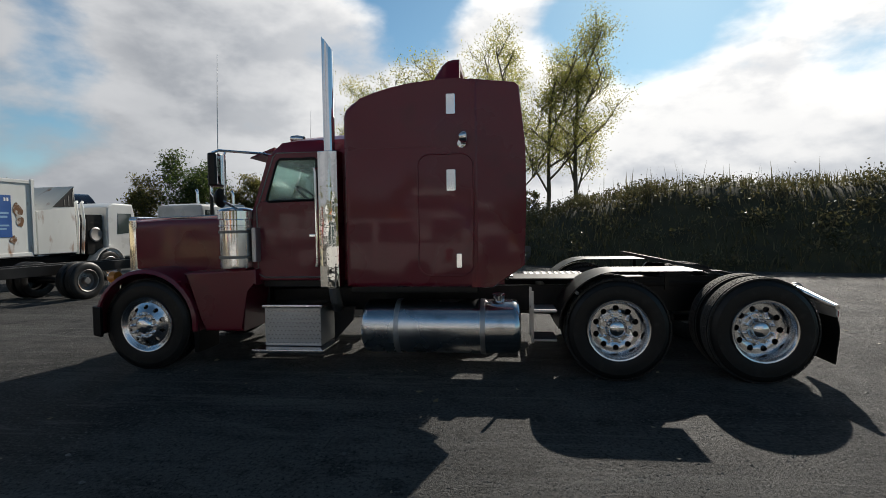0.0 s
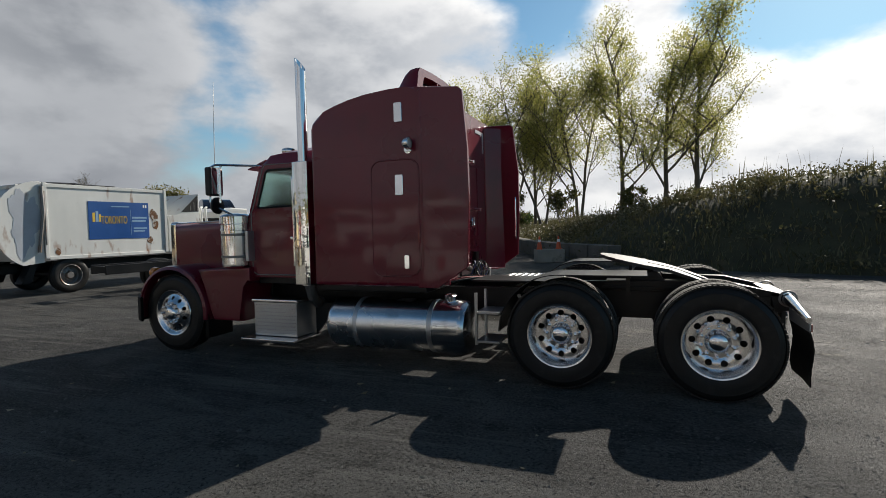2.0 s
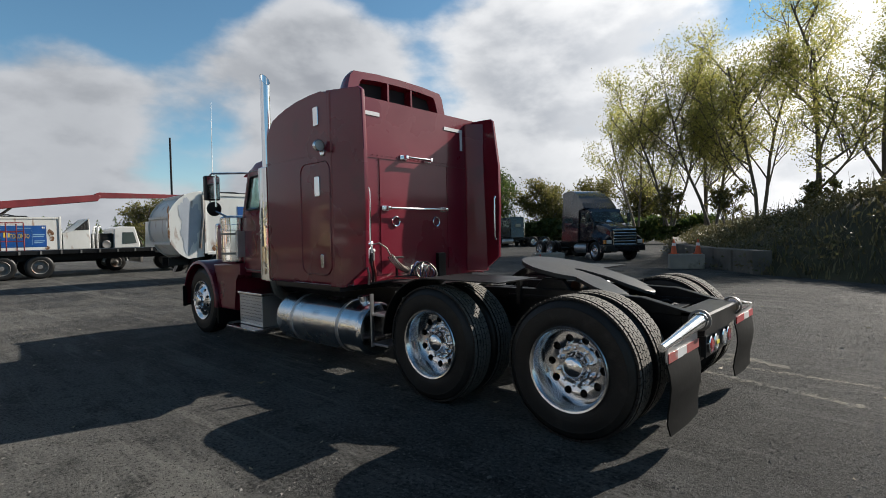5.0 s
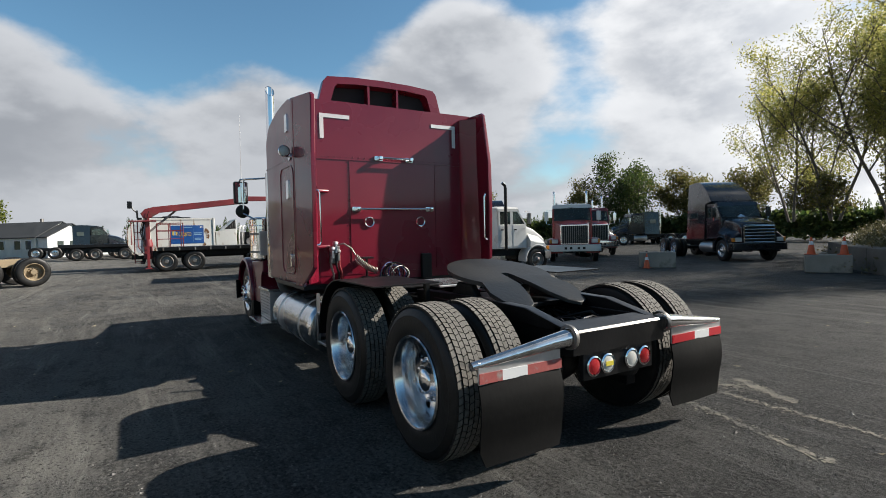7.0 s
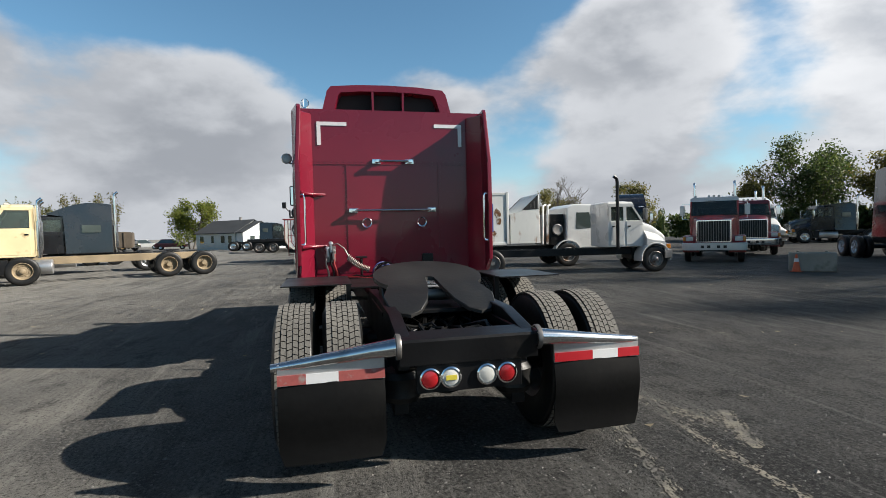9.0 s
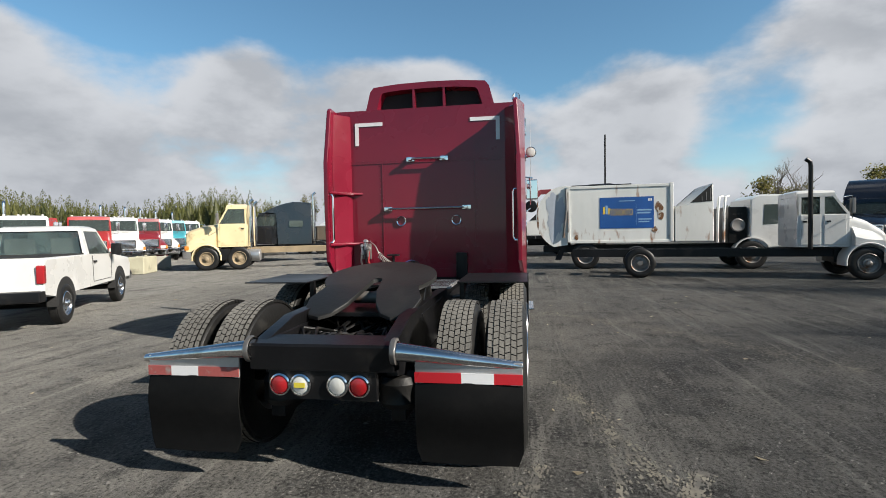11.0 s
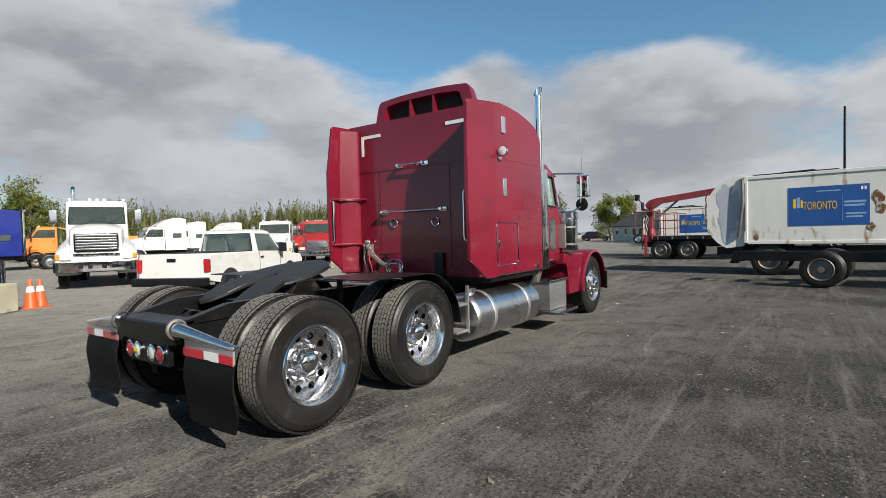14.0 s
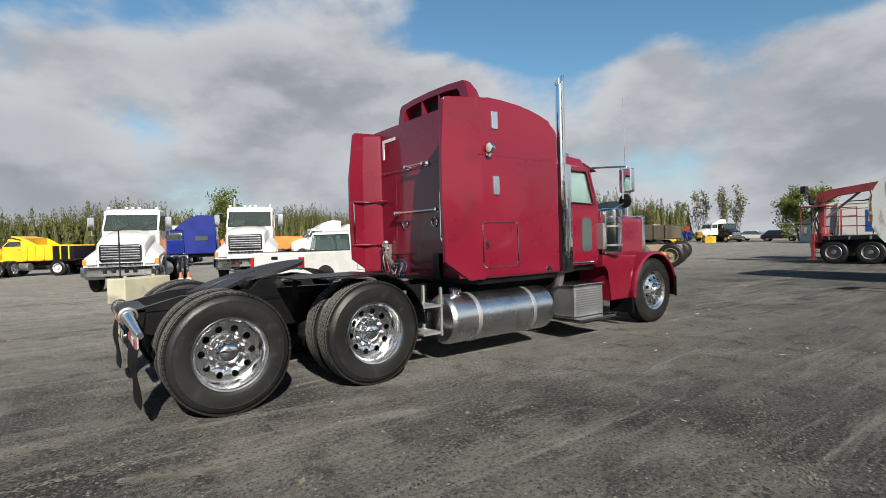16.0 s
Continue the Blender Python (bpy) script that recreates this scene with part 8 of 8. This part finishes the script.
def tree(label, x, y, height, leaf, seed, spread=0.42, bare=0.22, stems=1, leaves=5200, leaf_size=0.17, z0=0.0, category="tree", trunk_r=None, name="tree", lean=0.0, puff_=0.042):
    """Tapered stems that fork into limbs and twigs, and a gappy crown of leaf sprays."""
    rnd = random.Random(seed)
    t = thing(name, label, category, pose(x, y, z0, 0, 0, rnd.uniform(0, 360)), "trees")
    bm = bm_new()
    tips = []
    r0 = trunk_r or height * 0.014

    def grow(p, d, length, r, level):
        pts = [p]
        q, v = Vector(p), Vector(d)
        n = 5
        for i in range(n):
            v = (v + Vector((rnd.uniform(-0.13, 0.13), rnd.uniform(-0.13, 0.13), rnd.uniform(-0.02, 0.12)))).normalized()
            q = q + v * length / n
            pts.append(q.copy())
        tube(bm, pts, r, 7 if level == 0 else (5 if level == 1 else 4), 0.45)
        if level >= 3:
            tips.extend([tuple(pts[k]) for k in (2, 3, 4, 5)])
            return
        kids = (7, 5, 4)[level]
        for k in range(kids):
            f = (bare if level == 0 else 0.25) + (1 - (bare if level == 0 else 0.25)) * (k + rnd.random() * 0.7) / kids
            i = min(n - 1, int(f * n))
            o = pts[i].lerp(pts[i + 1], f * n - i)
            a = rnd.uniform(0, 6.283)
            out_ = Vector((math.cos(a), math.sin(a), 0))
            tilt = rnd.uniform(0.45, 0.95) * (spread / 0.42)
            nd = (v.lerp(out_, 0.5 * tilt) + Vector((0, 0, 0.35))).normalized()
            grow(o, nd, length * rnd.uniform(0.38, 0.56) * (1.15 - 0.5 * f if level == 0 else 1), r * (0.5 if level == 0 else 0.55), level + 1)
        tips.append(tuple(pts[-1]))
        if level == 2:
            tips.extend(tuple(pts[k]) for k in (3, 4))
    for k in range(stems):
        a = 6.283 * k / max(1, stems) + rnd.random()
        s = 0.0 if stems == 1 else 0.22
        grow(Vector((s * math.cos(a), s * math.sin(a), -0.2)), Vector((s * math.cos(a) + lean, s * math.sin(a), 1)).normalized(), height * rnd.uniform(0.78, 0.92), r0 * (1 if stems == 1 else 0.75), 0)
    part("trunk", bm, BARK, t, "", 60)
    if leaves:
        q, f = leaf_cloud(tips, leaves, leaf_size, height * puff_, rnd)
        me = bpy.data.meshes.new("crown")
        me.from_pydata(q.tolist(), [], f.tolist())
        me.materials.append(leaf)
        ob = new("crown", me)
        ob.parent = t
    return t


POPLARS = [(3.0, 31.0, 13.2, 1), (0.9, 31.8, 12.8, 1), (-1.9, 30.4, 11.6, 1), (-4.7, 31.4, 10.8, 2), (-7.2, 30.7, 9.6, 2), (-9.6, 30.2, 8.8, 2), (-11.8, 30.4, 7.6, 2), (-8.2, 33.0, 9.4, 1)]
for i, (x, y, h, st) in enumerate(POPLARS):
    tree("tall thin-leaved poplar with pale limbs behind the bank", x, y, h, LEAF_POPLAR, 30 + i, 0.78 if i < 3 else 0.72, 0.12, st, int((1300 if i < 3 else 1600) * h), 0.071, 1.9, puff_=0.036 if i < 3 else 0.040)
for i, (x, y, h) in enumerate(((-5, 25, 2.6), (-8.5, 26.5, 2.8), (-1, 24, 2.2), (5, 22, 1.8), (2, 22.5, 1.9))):
    tree("low leafy shrub on the bank", x, y, h * 0.8, LEAF_BROWN, 60 + i, 0.9, 0.05, 3, 1500, 0.09, 1.9, "shrub", 0.04, "shrub")
for i, (x, y, h, leaf, n) in enumerate(((-34.5, 43.5, 8.4, LEAF_DARK, 15000), (-29, 47, 7.0, LEAF_BROWN, 11000), (-25, 50, 7.2, LEAF_BROWN, 11000), (-39, 41, 6.4, LEAF_BROWN, 7000), (-47, 33, 6.2, LEAF_BROWN, 7000), (-53, 26, 5.8, LEAF_BROWN, 6000), (-20, 54, 7.0, LEAF_BROWN, 9000), (-58, 14, 5.5, LEAF_BROWN, 4000))):
    tree("dense dark green tree at the edge of the yard" if i == 0 else "olive brown autumn tree at the edge of the yard", x, y, h, leaf, 80 + i, 0.95, 0.04, 3, n, 0.14, 0, trunk_r=0.14, puff_=0.058)
tree("bare grey tree behind the parked trucks", -46, 24, 6.2, LEAF_BROWN, 95, 0.75, 0.1, 4, 0, 0.2)
for i, (x, y, h, leaf, n) in enumerate(((-73, -19.0, 6.6, LEAF_BRIGHT, 8000), (-66, -37, 4.5, LEAF_BROWN, 4000), (-12.6, -52.5, 6.6, LEAF_BRIGHT, 5000))):
    tree("bright green round tree across the yard", x, y, h, leaf, 100 + i, 0.9, 0.04, 2, n, 0.15, 0, trunk_r=0.15, puff_=0.055)
for i, (x, y, h) in enumerate(((-95, -38, 8.0), (-98, -44, 8.5), (-104, -40, 8.0), (-102, -50, 7.0))):
    tree("bare grey poplar far across the yard", x, y, h, LEAF_BROWN, 120 + i, 0.35, 0.1, 2, 700, 0.2, 0)


# ---- conifer belt ----
def conifer_belt(points, seed, leaf, label):
    rnd = random.Random(seed)
    verts, faces = [], []
    for x, y, h in points:
        r = h * rnd.uniform(0.20, 0.34)
        c = len(verts)
        turn = rnd.random() * 6.283
        for k in range(7):
            a = turn + 6.283 * k / 7
            verts.append((x + r * 0.62 * math.cos(a), y + r * 0.62 * math.sin(a), 0.1))
        verts.append((x, y, h * 0.80))
        for k in range(7):
            faces.append((c + k, c + (k + 1) % 7, c + 7))
        for k in range(270):
            f = rnd.random() ** 1.35
            z = h * (0.02 + 0.96 * f)
            rr = (r * (1 - f ** 1.1) ** 0.85 + 0.04) * rnd.random() ** 0.4
            a = rnd.random() * 6.283
            cx, cy = x + rr * math.cos(a), y + rr * math.sin(a)
            w = rnd.uniform(0.11, 0.28) * (1.15 - 0.7 * f)
            b = a + rnd.uniform(-0.8, 0.8)
            ux, uy = -math.sin(b) * w * 0.55, math.cos(b) * w * 0.55
            ox, oy, dz_ = math.cos(a) * w * 0.9, math.sin(a) * w * 0.9, rnd.uniform(-0.5, 0.5) * w
            c = len(verts)
            verts.extend([(cx - ux, cy - uy, z), (cx + ox * 0.6, cy + oy * 0.6, z - w * 0.7 + dz_), (cx + ux, cy + uy, z), (cx, cy, z + w * 1.3)])
            faces.append((c, c + 1, c + 2, c + 3))
    me = bpy.data.meshes.new("conifer_belt")
    me.from_pydata(verts, [], faces)
    me.materials.append(leaf)
    return tagged(new("conifer_belt", me), label, "woods", kind="stuff")


rnd = random.Random(21)
belt = []
for i in range(2000):
    f = rnd.random()
    a = radians(203 + 100 * f)
    d = rnd.uniform(78, 108) + 10 * math.sin(f * 5)
    belt.append((-3 + d * math.cos(a), -6 + d * math.sin(a), rnd.uniform(4.7, 8.8) * (0.86 + 0.3 * math.sin(f * 17) ** 2)))
conifer_belt(belt, 22, LEAF_CONIFER, "belt of olive green conifers beyond the yard")
belt = []
for i in range(170):
    f = rnd.random()
    a = radians(100 + 85 * f)
    d = rnd.uniform(78, 105)
    belt.append((-3 + d * math.cos(a), d * math.sin(a), rnd.uniform(3.5, 5.2)))
conifer_belt(belt, 23, LEAF_DARK, "dark woods far behind the trucks")
rs = np.random.RandomState(9)
n = 16000
f = rs.uniform(0, 1, n)
p = np.stack([-46 + 34 * f, 37.5 + 13 * f, rs.uniform(0.05, 1, n) ** 0.7 * (2.7 + 0.25 * np.sin(f * 60))], 1) + np.stack([rs.normal(0, 0.5, n), rs.normal(0, 0.5, n), np.zeros(n)], 1)
u = rs.normal(0, 1, (n, 3))
u /= np.linalg.norm(u, axis=1)[:, None]
w = np.cross(u, rs.normal(0, 1, (n, 3)))
w /= np.linalg.norm(w, axis=1)[:, None]
sz = rs.uniform(0.12, 0.26, (n, 1))
q = np.stack([p - u * sz, p + w * sz * 0.7, p + u * sz, p - w * sz * 0.7], 1).reshape(-1, 3)
me = bpy.data.meshes.new("hedge")
me.from_pydata(q.tolist(), [], np.arange(4 * n).reshape(-1, 4).tolist())
me.materials.append(LEAF_DARK)
tagged(new("hedge", me), "long clipped dark green hedge behind the trucks", "hedge", kind="stuff")

# ---- loose gravel and leaves ----
def scatter(name, label, count, seed, mat, size, box_area, flat_):
    rs = np.random.RandomState(seed)
    x0, x1, y0, y1 = box_area
    p = np.stack([rs.uniform(x0, x1, count), rs.uniform(y0, y1, count), np.zeros(count)], 1)
    verts, faces = [], []
    for k in range(count):
        s = size * rs.uniform(0.4, 1.5)
        a = rs.uniform(0, 6.283)
        c, d = math.cos(a), math.sin(a)
        x, y, _ = p[k]
        b = len(verts)
        h = s * (0.5 if not flat_ else rs.uniform(0.15, 0.5))
        if flat_:
            verts.extend([(x + s * c, y + s * d, 0.006 + h * 0.5), (x - s * 0.5 * d, y + s * 0.5 * c, 0.004), (x - s * c, y - s * d, 0.006 + h), (x + s * 0.5 * d, y - s * 0.5 * c, 0.004 + h * 0.6)])
            faces.append((b, b + 1, b + 2, b + 3))
        else:
            verts.extend([(x + s * c, y + s * d, 0), (x - s * 0.7 * d, y + s * 0.7 * c, 0), (x - s * c, y - s * d, 0), (x + s * 0.7 * d, y - s * 0.7 * c, 0), (x + s * 0.2, y, h)])
            faces.extend([(b, b + 1, b + 4), (b + 1, b + 2, b + 4), (b + 2, b + 3, b + 4), (b + 3, b, b + 4)])
    me = bpy.data.meshes.new(name)
    me.from_pydata(verts, [], faces)
    me.materials.append(mat)
    return tagged(new(name, me), label, name.replace("_", " "), kind="stuff")


scatter("loose_gravel", "loose grey gravel over the asphalt", 60000, 5, GRAVEL, 0.010, (-10, 7, -8.5, 8.5), False)
scatter("loose_stones", "scattered larger stones on the asphalt", 900, 6, GRAVEL, 0.022, (-12, 9, -10, 12), False)
scatter("fallen_leaves", "dry pale leaves lying on the asphalt", 330, 7, DRY_LEAF, 0.032, (-9, 9, -8, 12), True)


# ---- worn paint on the asphalt ----
def worn_paint(x0, y0, x1, y1, width, count, seed, label):
    rnd = random.Random(seed)
    verts, faces = [], []
    d = math.hypot(x1 - x0, y1 - y0)
    ux, uy = (x1 - x0) / d, (y1 - y0) / d
    for _ in range(count):
        s, o = rnd.random() * d, rnd.gauss(0, 0.40) * width * (1 + 0.5 * math.sin(d * 9 * rnd.random()))
        cx, cy = x0 + ux * s - uy * o, y0 + uy * s + ux * o
        ln, wd = rnd.uniform(0.006, 0.026), rnd.uniform(0.004, 0.011)
        b = len(verts)
        ring = 6
        for k in range(ring):
            a = 6.283 * k / ring
            r = rnd.uniform(0.55, 1.2)
            p, q = ln * math.cos(a) * r, wd * math.sin(a) * r
            verts.append((cx + ux * p - uy * q, cy + uy * p + ux * q, 0.004 + 0.000002 * _))
        faces.append(tuple(range(b, b + ring)))
    me = bpy.data.meshes.new("worn_paint")
    me.from_pydata(verts, [], faces)
    me.materials.append(PALE_DUST)
    tagged(new("worn_paint", me), label, "worn paint", kind="stuff")


worn_paint(1.60, 0.95, 0.28, 1.32, 0.07, 380, 1, "flaking remains of a pale painted line")
worn_paint(0.93, 1.98, 0.25, 2.30, 0.08, 520, 2, "flaking remains of pale paint")
worn_paint(1.70, 1.70, 0.21, 1.78, 0.07, 330, 3, "scuffed pale streak on the asphalt")
worn_paint(0.55, 2.05, -1.6, 1.52, 0.16, 800, 4, "pale dusty wheel track")
worn_paint(-2.2, 4.70, -4.2, 3.30, 0.30, 700, 5, "pale gravelly edge of a wheel track")
worn_paint(-4.2, 3.30, -5.9, 1.45, 0.30, 700, 6, "pale gravelly edge of a wheel track")


# ---- tyre prints ----
def tyre_print(points, width, seed, label):
    """Dark lug marks pressed into the dirt along a path."""
    rnd = random.Random(seed)
    verts, faces = [], []
    for (x0, y0), (x1, y1) in zip(points, points[1:]):
        d = math.hypot(x1 - x0, y1 - y0)
        ux, uy = (x1 - x0) / d, (y1 - y0) / d
        for k in range(int(d / 0.032)):
            for lane in (-0.36, -0.12, 0.12, 0.36):
                if rnd.random() < 0.5 + 0.3 * abs(k * 0.064 / d - 1):
                    continue
                s, o = (k + rnd.uniform(-0.2, 0.2)) * 0.032, lane * width + rnd.uniform(-0.004, 0.004)
                ln, wd = rnd.uniform(0.004, 0.009), width * rnd.uniform(0.04, 0.09)
                skew = 0.5 if lane > 0 else -0.5
                b = len(verts)
                z = 0.0045 + 0.0000002 * b
                for p, q in ((-ln, -wd), (ln, -wd), (ln, wd), (-ln, wd)):
                    a, c = s + p + q * skew, o + q
                    verts.append((x0 + ux * a - uy * c, y0 + uy * a + ux * c, z))
                faces.append((b, b + 1, b + 2, b + 3))
    me = bpy.data.meshes.new("tyre_print")
    me.from_pydata(verts, [], faces)
    me.materials.append(TREAD_DARK)
    tagged(new("tyre_print", me), label, "tyre print", kind="stuff")


tyre_print([(-2.7, 2.42), (-1.95, 2.68), (-1.5, 2.84)], 0.22, 1, "dark tyre print in the dirt")
tyre_print([(-2.1, 4.36), (-1.7, 4.53), (-1.0, 4.80), (-0.2, 5.0)], 0.24, 2, "dark tyre print in the dirt")
tyre_print([(-3.1, 1.96), (-1.85, 2.32), (-1.19, 2.80), (-0.59, 3.14), (0.24, 3.2)], 0.20, 3, "dark curved tyre print in the dirt")
tyre_print([(0.70, 0.0), (0.94, -0.17), (1.20, -0.25), (1.6, -0.3)], 0.20, 4, "dark tyre print behind the tractor")
tyre_print([(1.25, 1.80), (1.50, 1.77), (1.75, 1.72)], 0.18, 5, "short dark tyre print")
